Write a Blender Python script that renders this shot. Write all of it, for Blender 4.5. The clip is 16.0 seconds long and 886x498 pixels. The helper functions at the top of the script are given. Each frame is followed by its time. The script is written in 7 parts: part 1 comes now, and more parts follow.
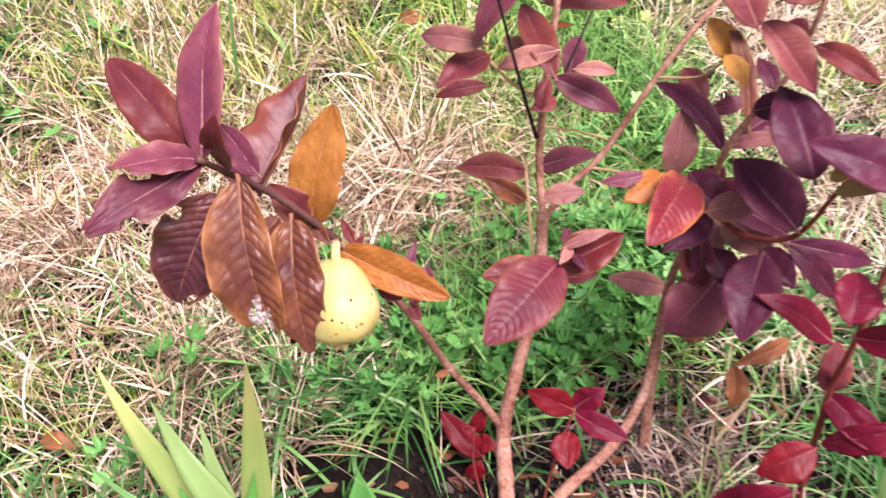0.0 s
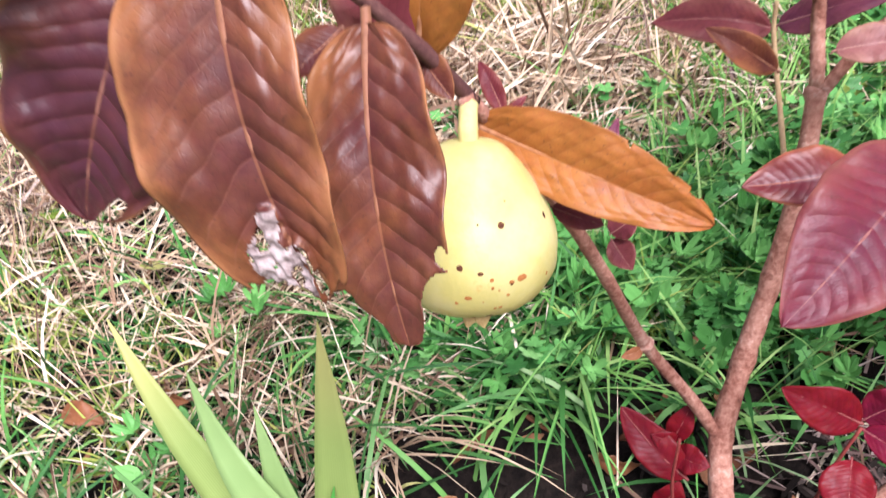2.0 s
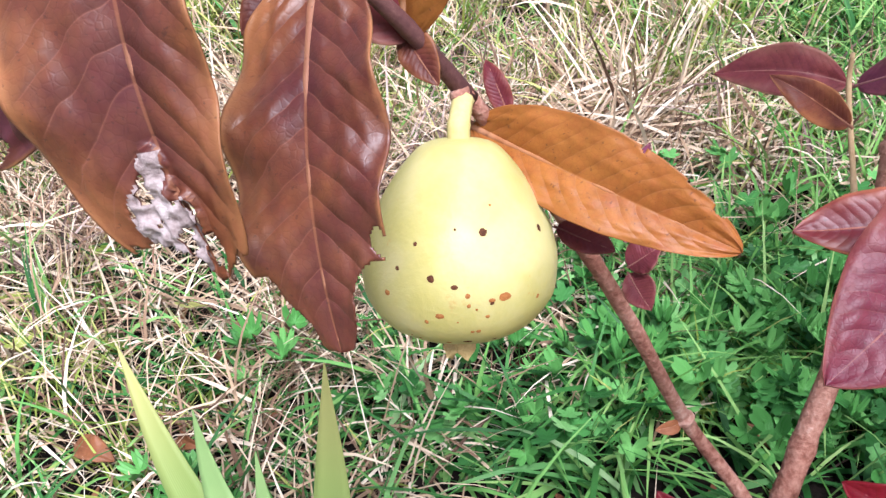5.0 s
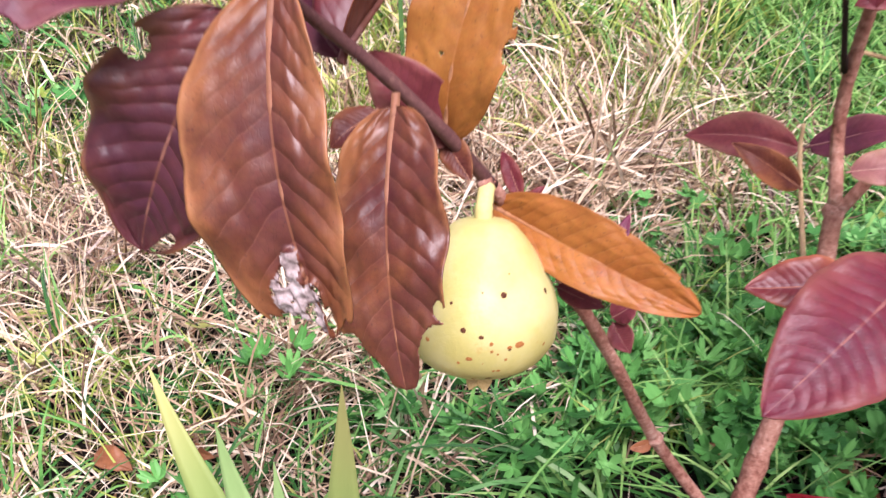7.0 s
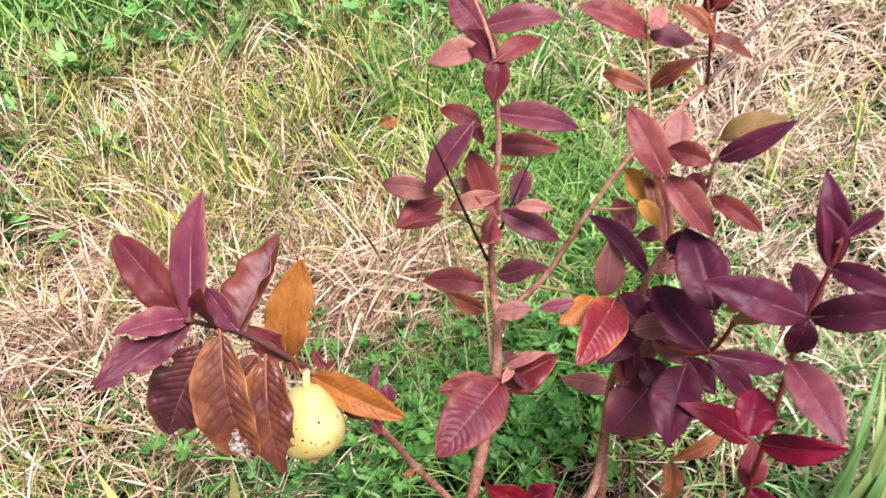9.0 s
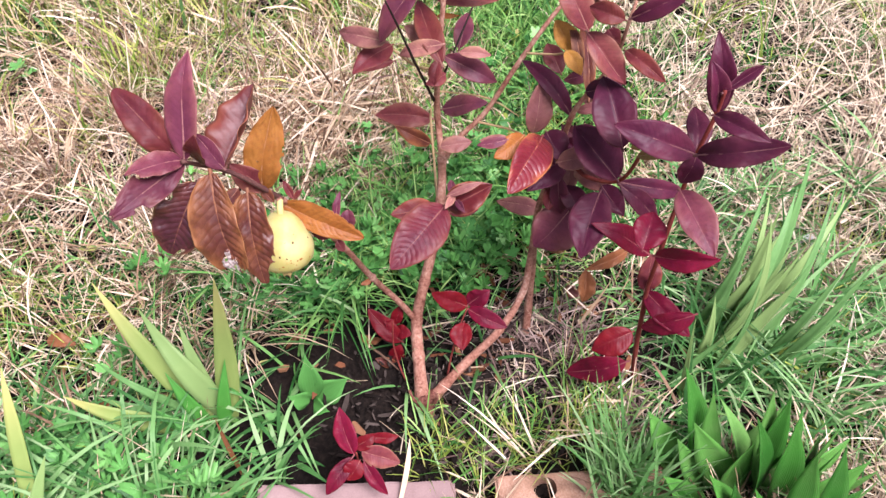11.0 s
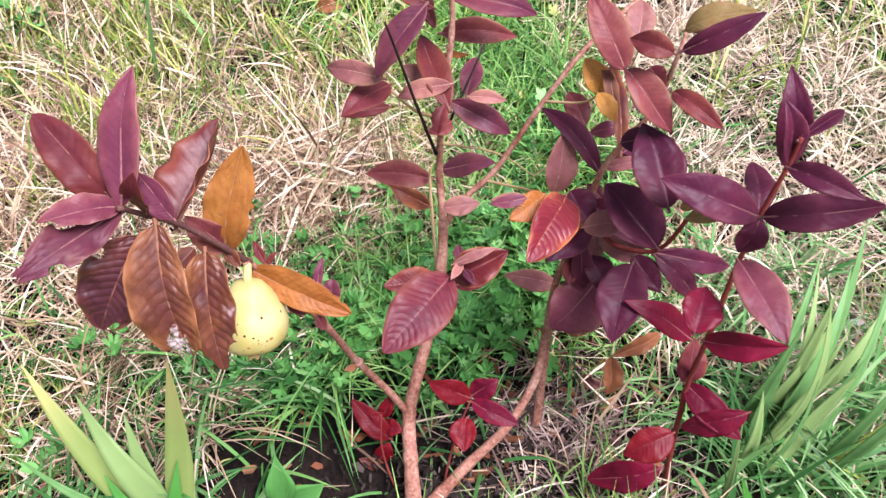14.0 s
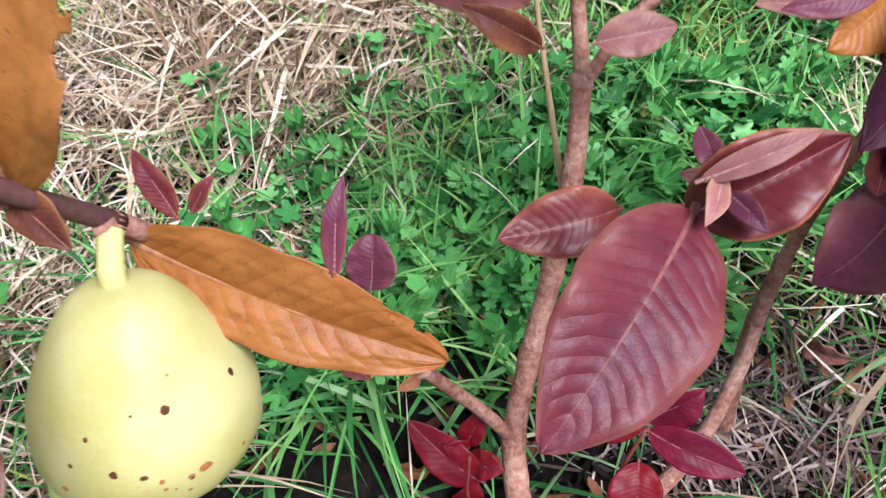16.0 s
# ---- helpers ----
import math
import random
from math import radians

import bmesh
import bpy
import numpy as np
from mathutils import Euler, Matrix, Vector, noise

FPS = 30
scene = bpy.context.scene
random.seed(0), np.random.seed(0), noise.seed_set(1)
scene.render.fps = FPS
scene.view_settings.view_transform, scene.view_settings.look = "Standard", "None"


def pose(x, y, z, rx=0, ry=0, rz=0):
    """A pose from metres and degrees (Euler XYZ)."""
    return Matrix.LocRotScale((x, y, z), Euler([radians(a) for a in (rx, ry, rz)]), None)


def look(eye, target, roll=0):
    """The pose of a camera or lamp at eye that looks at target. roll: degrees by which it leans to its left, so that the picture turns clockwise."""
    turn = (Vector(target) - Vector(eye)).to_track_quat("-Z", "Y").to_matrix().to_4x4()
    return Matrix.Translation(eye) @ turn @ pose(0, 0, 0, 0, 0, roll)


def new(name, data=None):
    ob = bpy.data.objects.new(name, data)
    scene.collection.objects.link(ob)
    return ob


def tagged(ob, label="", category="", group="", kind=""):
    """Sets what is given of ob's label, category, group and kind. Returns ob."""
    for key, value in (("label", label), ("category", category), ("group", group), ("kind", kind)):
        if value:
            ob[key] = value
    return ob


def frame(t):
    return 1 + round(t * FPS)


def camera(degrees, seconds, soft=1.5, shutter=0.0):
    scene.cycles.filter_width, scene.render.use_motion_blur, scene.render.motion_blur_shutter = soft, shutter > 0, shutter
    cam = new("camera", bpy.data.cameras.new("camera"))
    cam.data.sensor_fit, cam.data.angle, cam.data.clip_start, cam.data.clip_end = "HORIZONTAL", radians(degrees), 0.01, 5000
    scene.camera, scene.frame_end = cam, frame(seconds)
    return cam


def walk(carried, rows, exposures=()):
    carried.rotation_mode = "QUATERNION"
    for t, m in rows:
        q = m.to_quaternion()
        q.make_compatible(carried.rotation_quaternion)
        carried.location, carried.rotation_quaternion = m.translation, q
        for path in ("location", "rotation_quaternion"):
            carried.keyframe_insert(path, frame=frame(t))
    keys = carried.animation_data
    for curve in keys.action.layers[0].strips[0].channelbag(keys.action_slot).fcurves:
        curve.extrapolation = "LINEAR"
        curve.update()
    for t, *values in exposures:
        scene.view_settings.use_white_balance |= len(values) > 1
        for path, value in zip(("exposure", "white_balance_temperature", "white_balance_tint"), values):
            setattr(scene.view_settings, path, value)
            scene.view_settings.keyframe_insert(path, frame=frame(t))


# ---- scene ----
cam = camera(56.9, 16.0, soft=1.4, shutter=0.35)
PATH = [
    (0, (-0.063, -0.325, 0.717), (0.078, 1.084, -0.695), -6.9),
    (0.5, (-0.075, -0.272, 0.654), (-0.05, 1.187, -0.713), -10.3),
    (1, (-0.077, -0.228, 0.599), (-0.149, 1.148, -0.851), -11.5),
    (1.5, (-0.082, -0.174, 0.558), (-0.189, 1.218, -0.874), -13.6),
    (2, (-0.087, -0.14, 0.515), (-0.252, 1.192, -0.968), -15.2),
    (2.2, (-0.087, -0.13, 0.499), (-0.266, 1.174, -1.007), -15.1),
    (2.5, (-0.086, -0.123, 0.49), (-0.294, 1.22, -0.977), -16.2),
    (3, (-0.068, -0.122, 0.477), (-0.343, 1.265, -0.937), -18.6),
    (3.5, (-0.065, -0.127, 0.466), (-0.398, 1.286, -0.91), -17.6),
    (4, (-0.063, -0.127, 0.467), (-0.397, 1.325, -0.868), -15.5),
    (4.2, (-0.063, -0.128, 0.469), (-0.391, 1.335, -0.855), -15.1),
    (6.3, (-0.077, -0.135, 0.487), (-0.369, 1.347, -0.824), -12.9),
    (6.5, (-0.077, -0.141, 0.494), (-0.362, 1.343, -0.815), -12.1),
    (7, (-0.074, -0.165, 0.525), (-0.327, 1.334, -0.775), -11.7),
    (7.5, (-0.055, -0.218, 0.602), (-0.181, 1.303, -0.691), -10.0),
    (8, (-0.034, -0.274, 0.674), (-0.087, 1.225, -0.65), -12.2),
    (8.5, (-0.023, -0.326, 0.744), (0.069, 1.145, -0.607), -10.6),
    (9, (-0.029, -0.361, 0.812), (0.147, 1.142, -0.496), -7.2),
    (9.5, (-0.026, -0.394, 0.877), (0.221, 1.07, -0.462), -5.7),
    (10, (-0.034, -0.422, 0.904), (0.177, 0.975, -0.511), -6.1),
    (10.2, (-0.038, -0.428, 0.905), (0.178, 0.882, -0.591), -5.8),
    (12.3, (-0.033, -0.415, 0.908), (0.172, 0.688, -0.747), -4.1),
    (12.5, (-0.033, -0.415, 0.912), (0.185, 0.705, -0.73), -3.6),
    (13, (-0.033, -0.412, 0.892), (0.21, 0.8, -0.68), -3.6),
    (13.5, (-0.039, -0.388, 0.834), (0.216, 0.861, -0.708), -3.1),
    (14, (-0.04, -0.342, 0.793), (0.249, 0.954, -0.703), -2.0),
    (14.5, (-0.032, -0.298, 0.75), (0.176, 1.011, -0.748), -5.2),
    (15, (-0.031, -0.222, 0.663), (0.083, 1.038, -0.886), -7.9),
    (15.5, (-0.042, -0.109, 0.564), (0.121, 1.016, -1.081), -6.9),
    (16, (-0.042, -0.063, 0.503), (0.162, 1.0, -1.178), -6.5),
]
# seconds, stops, kelvin, tint
EXPOSURES = [(0.0, 1.64, 6530, 31), (1.0, 1.67, 6380, 35), (1.5, 1.62, 6280, 30), (2.5, 1.54, 5750, 19), (3.0, 1.4, 5700, 15), (4.2, 1.46, 5700, 18), (6.5, 1.49, 5900, 25), (7.0, 1.48, 6130, 30), (7.5, 1.54, 6480, 29), (9.0, 1.45, 6680, 28), (10.0, 1.44, 6480, 29), (12.3, 1.41, 6030, 22), (14.0, 1.52, 6080, 26), (15.0, 1.5, 6280, 33), (15.5, 1.46, 5980, 25), (16.0, 1.32, 5580, 13)]
walk(cam, [(t, look(eye, target, roll)) for t, eye, target, roll in PATH], EXPOSURES)


# ---- light ----
world = bpy.data.worlds.new("overcast_sky")
scene.world = world
world.use_nodes = True
wn, wl = world.node_tree.nodes, world.node_tree.links
sky = wn.new("ShaderNodeTexSky")
sky.sky_type, sky.sun_disc = "NISHITA", False
sky.sun_elevation, sky.sun_rotation = radians(63), radians(143)
sky.air_density, sky.dust_density = 1.0, 3.0
wn["Background"].inputs["Strength"].default_value = 0.058
grey = wn.new("ShaderNodeHueSaturation")  # cloud takes most of the blue out of the sky
grey.inputs["Saturation"].default_value = 0.4
wl.new(sky.outputs["Color"], grey.inputs["Color"])
wl.new(grey.outputs[0], wn["Background"].inputs["Color"])
sun_data = bpy.data.lights.new("sun", "SUN")
sun_data.energy, sun_data.angle, sun_data.color = 2.95, radians(30), (1.0, 0.975, 0.94)
sun = new("sun", sun_data)
sun.matrix_world = look((0.85, -1.15, 2.8), (0, 0, 0))


# ---- materials ----
def mat(name):
    m = bpy.data.materials.new(name)
    m.use_nodes = True
    return m, m.node_tree.nodes, m.node_tree.links, m.node_tree.nodes["Principled BSDF"]


def ramp(nodes, stops):
    r = nodes.new("ShaderNodeValToRGB")
    while len(r.color_ramp.elements) < len(stops):
        r.color_ramp.elements.new(0.5)
    for e, (p, c) in zip(r.color_ramp.elements, stops):
        e.position, e.color = p, (*c, 1)
    return r


def noise_tex(nodes, links, scale, detail=4.0, source=None, rough=0.55):
    n = nodes.new("ShaderNodeTexNoise")
    n.inputs["Scale"].default_value, n.inputs["Detail"].default_value, n.inputs["Roughness"].default_value = scale, detail, rough
    if source is not None:
        links.new(source, n.inputs["Vector"])
    return n


def math_node(nodes, links, op, a, b=None, c=None):
    n = nodes.new("ShaderNodeMath")
    n.operation = op
    for k, v in enumerate((a, b, c)):
        if v is None:
            continue
        if isinstance(v, (int, float)):
            n.inputs[k].default_value = v
        else:
            links.new(v, n.inputs[k])
    return n.outputs[0]


def mix_col(nodes, links, fac, a, b, blend="MIX"):
    n = nodes.new("ShaderNodeMix")
    n.data_type, n.blend_type = "RGBA", blend
    for sock, v in ((n.inputs[0], fac), (n.inputs[6], a), (n.inputs[7], b)):
        if isinstance(v, (int, float)):
            sock.default_value = v
        elif isinstance(v, tuple):
            sock.default_value = (*v, 1)
        else:
            links.new(v, sock)
    return n.outputs[2]


def bump_on(nodes, links, bsdf, height, strength, distance):
    b = nodes.new("ShaderNodeBump")
    b.inputs["Strength"].default_value, b.inputs["Distance"].default_value = strength, distance
    links.new(height, b.inputs["Height"])
    links.new(b.outputs[0], bsdf.inputs["Normal"])


def leaf_material(name, a, b, blotch, vein, rim, rough=0.38, blotch_amount=0.5, sheen=0.27, relief=0.42, veins=1.0):
    """A leaf's upper face: midrib, slanting side veins, blotches and a thin dry margin, along its own UV."""
    m, n, l, p = mat(name)
    uv = n.new("ShaderNodeUVMap")
    uv.uv_map = "UVMap"
    sep = n.new("ShaderNodeSeparateXYZ")
    l.new(uv.outputs[0], sep.inputs[0])
    side = math_node(n, l, "ABSOLUTE", math_node(n, l, "MULTIPLY_ADD", sep.outputs[1], 2.0, -1.0))
    info = n.new("ShaderNodeObjectInfo")
    co = n.new("ShaderNodeTexCoord")
    shift = n.new("ShaderNodeVectorMath")
    shift.operation = "ADD"
    l.new(co.outputs["Object"], shift.inputs[0])
    l.new(math_node(n, l, "MULTIPLY", info.outputs["Random"], 9.0), shift.inputs[1])
    big = noise_tex(n, l, 26.0, 7.0, shift.outputs[0], 0.6)
    fine = noise_tex(n, l, 420.0, 4.0, shift.outputs[0])
    base = mix_col(n, l, math_node(n, l, "MULTIPLY", ramp_fac(n, l, math_node(n, l, "MULTIPLY_ADD", side, 0.14, big.outputs[0]), 0.36, 0.80), 0.85), a, b)
    blo = noise_tex(n, l, 55.0, 5.0, shift.outputs[0], 0.7)
    base = mix_col(n, l, math_node(n, l, "MULTIPLY", ramp_fac(n, l, blo.outputs[0], 0.55, 0.72), blotch_amount), base, blotch)
    mottle = noise_tex(n, l, 170.0, 5.0, shift.outputs[0], 0.65)
    base = mix_col(n, l, math_node(n, l, "MULTIPLY", ramp_fac(n, l, mottle.outputs[0], 0.42, 0.66), 0.30), base, mix_col(n, l, 1.0, base, (0.50, 0.44, 0.48), "MULTIPLY"))
    # the fine net of veins
    net = n.new("ShaderNodeTexVoronoi")
    net.feature = "DISTANCE_TO_EDGE"
    net.inputs["Scale"].default_value = 640.0
    l.new(shift.outputs[0], net.inputs["Vector"])
    cells = ramp_fac(n, l, net.outputs["Distance"], 0.0, 0.16)
    base = mix_col(n, l, math_node(n, l, "MULTIPLY_ADD", cells, -0.13, 0.13), base, mix_col(n, l, 1.0, base, (0.45, 0.4, 0.45), "MULTIPLY"))
    # side veins, slanting towards the tip
    count = math_node(n, l, "MULTIPLY_ADD", info.outputs["Random"], 4.0, 11.5)
    lean = math_node(n, l, "MULTIPLY", math_node(n, l, "POWER", side, 1.2), 2.3)
    phase = math_node(n, l, "SUBTRACT", math_node(n, l, "MULTIPLY", sep.outputs[0], count), lean)
    uneven = noise_tex(n, l, 70.0, 2.0, shift.outputs[0])
    phase = math_node(n, l, "ADD", phase, math_node(n, l, "MULTIPLY_ADD", uneven.outputs[0], 0.9, -0.45))
    wave = math_node(n, l, "COSINE", math_node(n, l, "MULTIPLY", phase, 6.2832))
    lines = math_node(n, l, "POWER", math_node(n, l, "MAXIMUM", wave, 0.0), 90.0)
    fade = math_node(n, l, "MULTIPLY", ramp_fac(n, l, sep.outputs[0], 0.97, 0.80), veins)
    lines = math_node(n, l, "MULTIPLY", math_node(n, l, "MULTIPLY", lines, ramp_fac(n, l, side, 0.97, 0.75)), fade)
    # the shade of the puckered panels between veins is painted into the colour
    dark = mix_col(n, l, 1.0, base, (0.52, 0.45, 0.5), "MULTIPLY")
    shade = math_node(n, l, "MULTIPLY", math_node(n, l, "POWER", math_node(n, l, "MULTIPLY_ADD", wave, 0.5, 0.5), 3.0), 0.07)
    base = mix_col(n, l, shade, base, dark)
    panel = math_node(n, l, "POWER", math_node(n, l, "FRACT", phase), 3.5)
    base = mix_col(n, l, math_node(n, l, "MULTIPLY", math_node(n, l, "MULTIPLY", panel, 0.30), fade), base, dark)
    base = mix_col(n, l, math_node(n, l, "MULTIPLY", lines, 0.58), base, mix_col(n, l, 0.75, dark, vein))
    edge = ramp_fac(n, l, math_node(n, l, "ADD", side, math_node(n, l, "MULTIPLY", big.outputs[0], 0.12)), 0.955, 1.04)
    base = mix_col(n, l, math_node(n, l, "MULTIPLY", edge, ramp_fac(n, l, blo.outputs[0], 0.3, 0.6)), base, rim)
    base = mix_col(n, l, math_node(n, l, "MULTIPLY", math_node(n, l, "MULTIPLY", ramp_fac(n, l, side, 0.45, 1.0), ramp_fac(n, l, big.outputs[0], 0.42, 0.58)), 0.48), base, rim)
    rib = ramp_fac(n, l, side, 0.026, 0.010)
    base = mix_col(n, l, math_node(n, l, "MULTIPLY", rib, 0.45), base, mix_col(n, l, 0.6, vein, rim))
    spots = noise_tex(n, l, 900.0, 2.0, shift.outputs[0])
    base = mix_col(n, l, math_node(n, l, "MULTIPLY", ramp_fac(n, l, spots.outputs[0], 0.66, 0.72), 0.5), base, (0.05, 0.02, 0.015))
    hue = n.new("ShaderNodeHueSaturation")
    l.new(base, hue.inputs["Color"])
    l.new(math_node(n, l, "MULTIPLY_ADD", info.outputs["Random"], 0.32, 0.70), hue.inputs["Value"])
    l.new(math_node(n, l, "MULTIPLY_ADD", fine.outputs[0], 0.02, 0.49), hue.inputs["Hue"])
    l.new(hue.outputs[0], p.inputs["Base Color"])
    l.new(math_node(n, l, "MULTIPLY_ADD", fine.outputs[0], 0.25, rough - 0.05), p.inputs["Roughness"])
    p.inputs["Specular IOR Level"].default_value = sheen
    quilt = math_node(n, l, "ABSOLUTE", math_node(n, l, "SINE", math_node(n, l, "MULTIPLY", phase, 3.14159)))
    quilt = math_node(n, l, "MULTIPLY", math_node(n, l, "MULTIPLY", quilt, fade), ramp_fac(n, l, side, 1.0, 0.6))
    height = math_node(n, l, "ADD", math_node(n, l, "MULTIPLY_ADD", cells, 0.05, quilt), math_node(n, l, "MULTIPLY", math_node(n, l, "ADD", fine.outputs[0], math_node(n, l, "MULTIPLY", big.outputs[0], 2.0)), 0.15))
    bump_on(n, l, p, height, relief, 0.0006)
    return m


def ramp_fac(nodes, links, value, lo, hi):
    """0 at lo, 1 at hi, smooth between."""
    r = nodes.new("ShaderNodeMapRange")
    r.interpolation_type = "SMOOTHSTEP"
    if lo <= hi:
        r.inputs[1].default_value, r.inputs[2].default_value = lo, hi
    else:
        r.inputs[1].default_value, r.inputs[2].default_value = hi, lo
        r.inputs[3].default_value, r.inputs[4].default_value = 1.0, 0.0
    if isinstance(value, (int, float)):
        r.inputs[0].default_value = value
    else:
        links.new(value, r.inputs[0])
    return r.outputs[0]


LEAF = {}
for kind, a, b, blotch, vein, rim in (
    ("purple", (0.112, 0.024, 0.048), (0.185, 0.046, 0.058), (0.165, 0.046, 0.036), (0.24, 0.080, 0.10), (0.23, 0.095, 0.085)),
    ("plum", (0.062, 0.008, 0.027), (0.108, 0.016, 0.037), (0.095, 0.018, 0.040), (0.17, 0.040, 0.058), (0.110, 0.030, 0.044)),
    ("maroon", (0.105, 0.016, 0.026), (0.190, 0.038, 0.030), (0.165, 0.044, 0.026), (0.20, 0.05, 0.036), (0.19, 0.065, 0.036)),
    ("crimson", (0.101, 0.003, 0.018), (0.200, 0.005, 0.027), (0.106, 0.005, 0.023), (0.263, 0.031, 0.058), (0.138, 0.006, 0.018)),
    ("scarlet", (0.122, 0.003, 0.009), (0.206, 0.007, 0.012), (0.085, 0.003, 0.009), (0.224, 0.027, 0.027), (0.118, 0.007, 0.009)),
    ("red", (0.118, 0.018, 0.028), (0.190, 0.038, 0.034), (0.130, 0.030, 0.026), (0.190, 0.050, 0.045), (0.190, 0.058, 0.042)),
    ("rose", (0.150, 0.030, 0.038), (0.230, 0.062, 0.052), (0.130, 0.027, 0.040), (0.26, 0.10, 0.085), (0.27, 0.13, 0.085)),
    ("pink", (0.247, 0.089, 0.090), (0.361, 0.162, 0.123), (0.271, 0.102, 0.085), (0.392, 0.204, 0.179), (0.370, 0.204, 0.128)),
    ("brown", (0.085, 0.020, 0.020), (0.215, 0.070, 0.026), (0.150, 0.042, 0.030), (0.40, 0.17, 0.10), (0.36, 0.15, 0.060)),
    ("bronze", (0.094, 0.023, 0.022), (0.280, 0.096, 0.028), (0.150, 0.042, 0.030), (0.27, 0.100, 0.065), (0.37, 0.155, 0.060)),
    ("wine", (0.086, 0.010, 0.023), (0.150, 0.022, 0.029), (0.060, 0.007, 0.024), (0.190, 0.050, 0.045), (0.185, 0.062, 0.045)),
    ("oxblood", (0.088, 0.009, 0.016), (0.175, 0.028, 0.022), (0.150, 0.046, 0.024), (0.26, 0.080, 0.050), (0.30, 0.100, 0.050)),
    ("dark", (0.060, 0.013, 0.023), (0.150, 0.038, 0.024), (0.192, 0.068, 0.024), (0.160, 0.040, 0.040), (0.240, 0.104, 0.040)),
    ("orange", (0.262, 0.084, 0.015), (0.370, 0.140, 0.028), (0.275, 0.064, 0.026), (0.406, 0.177, 0.065), (0.266, 0.096, 0.022)),
    ("amber", (0.300, 0.110, 0.022), (0.430, 0.185, 0.040), (0.260, 0.080, 0.030), (0.430, 0.200, 0.080), (0.320, 0.115, 0.027)),
    ("gold", (0.480, 0.205, 0.036), (0.620, 0.320, 0.065), (0.360, 0.130, 0.035), (0.560, 0.300, 0.110), (0.420, 0.190, 0.050)),
    ("flame", (0.135, 0.009, 0.018), (0.215, 0.022, 0.024), (0.240, 0.060, 0.024), (0.240, 0.050, 0.040), (0.380, 0.130, 0.045)),
    ("olive", (0.230, 0.162, 0.051), (0.306, 0.212, 0.081), (0.238, 0.093, 0.043), (0.383, 0.272, 0.128), (0.289, 0.153, 0.068)),
    ("dead", (0.255, 0.093, 0.038), (0.340, 0.145, 0.060), (0.170, 0.060, 0.025), (0.357, 0.187, 0.102), (0.238, 0.102, 0.051)),
):
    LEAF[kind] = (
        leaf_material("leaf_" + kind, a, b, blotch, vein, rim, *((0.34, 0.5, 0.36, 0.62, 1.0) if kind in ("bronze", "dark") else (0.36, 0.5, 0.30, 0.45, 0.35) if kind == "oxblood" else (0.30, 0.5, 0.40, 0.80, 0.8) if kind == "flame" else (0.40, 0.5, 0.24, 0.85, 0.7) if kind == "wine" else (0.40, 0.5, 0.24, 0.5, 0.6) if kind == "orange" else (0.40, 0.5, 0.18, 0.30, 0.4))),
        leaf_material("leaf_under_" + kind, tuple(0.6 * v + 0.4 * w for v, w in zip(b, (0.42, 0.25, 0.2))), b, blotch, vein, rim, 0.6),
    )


def plain_material(name, stops, scale, rough=0.8, bump=0.3, bump_distance=0.002, fine_scale=None, island=False):
    """A rough natural surface: colours by noise at two scales, with matching relief."""
    m, n, l, p = mat(name)
    co = n.new("ShaderNodeTexCoord")
    big = noise_tex(n, l, scale, 5.0, co.outputs["Object"], 0.65)
    fine = noise_tex(n, l, fine_scale or scale * 7, 5.0, co.outputs["Object"], 0.6)
    value = math_node(n, l, "MULTIPLY_ADD", fine.outputs[0], 0.45, math_node(n, l, "MULTIPLY", big.outputs[0], 0.55))
    if island:
        geo = n.new("ShaderNodeNewGeometry")
        value = math_node(n, l, "MULTIPLY_ADD", value, 0.35, math_node(n, l, "MULTIPLY", geo.outputs["Random Per Island"], 0.65))
    r = ramp(n, stops)
    l.new(value, r.inputs[0])
    l.new(r.outputs[0], p.inputs["Base Color"])
    p.inputs["Roughness"].default_value = rough
    p.inputs["Specular IOR Level"].default_value = 0.1
    bump_on(n, l, p, fine.outputs[0], bump, bump_distance)
    return m


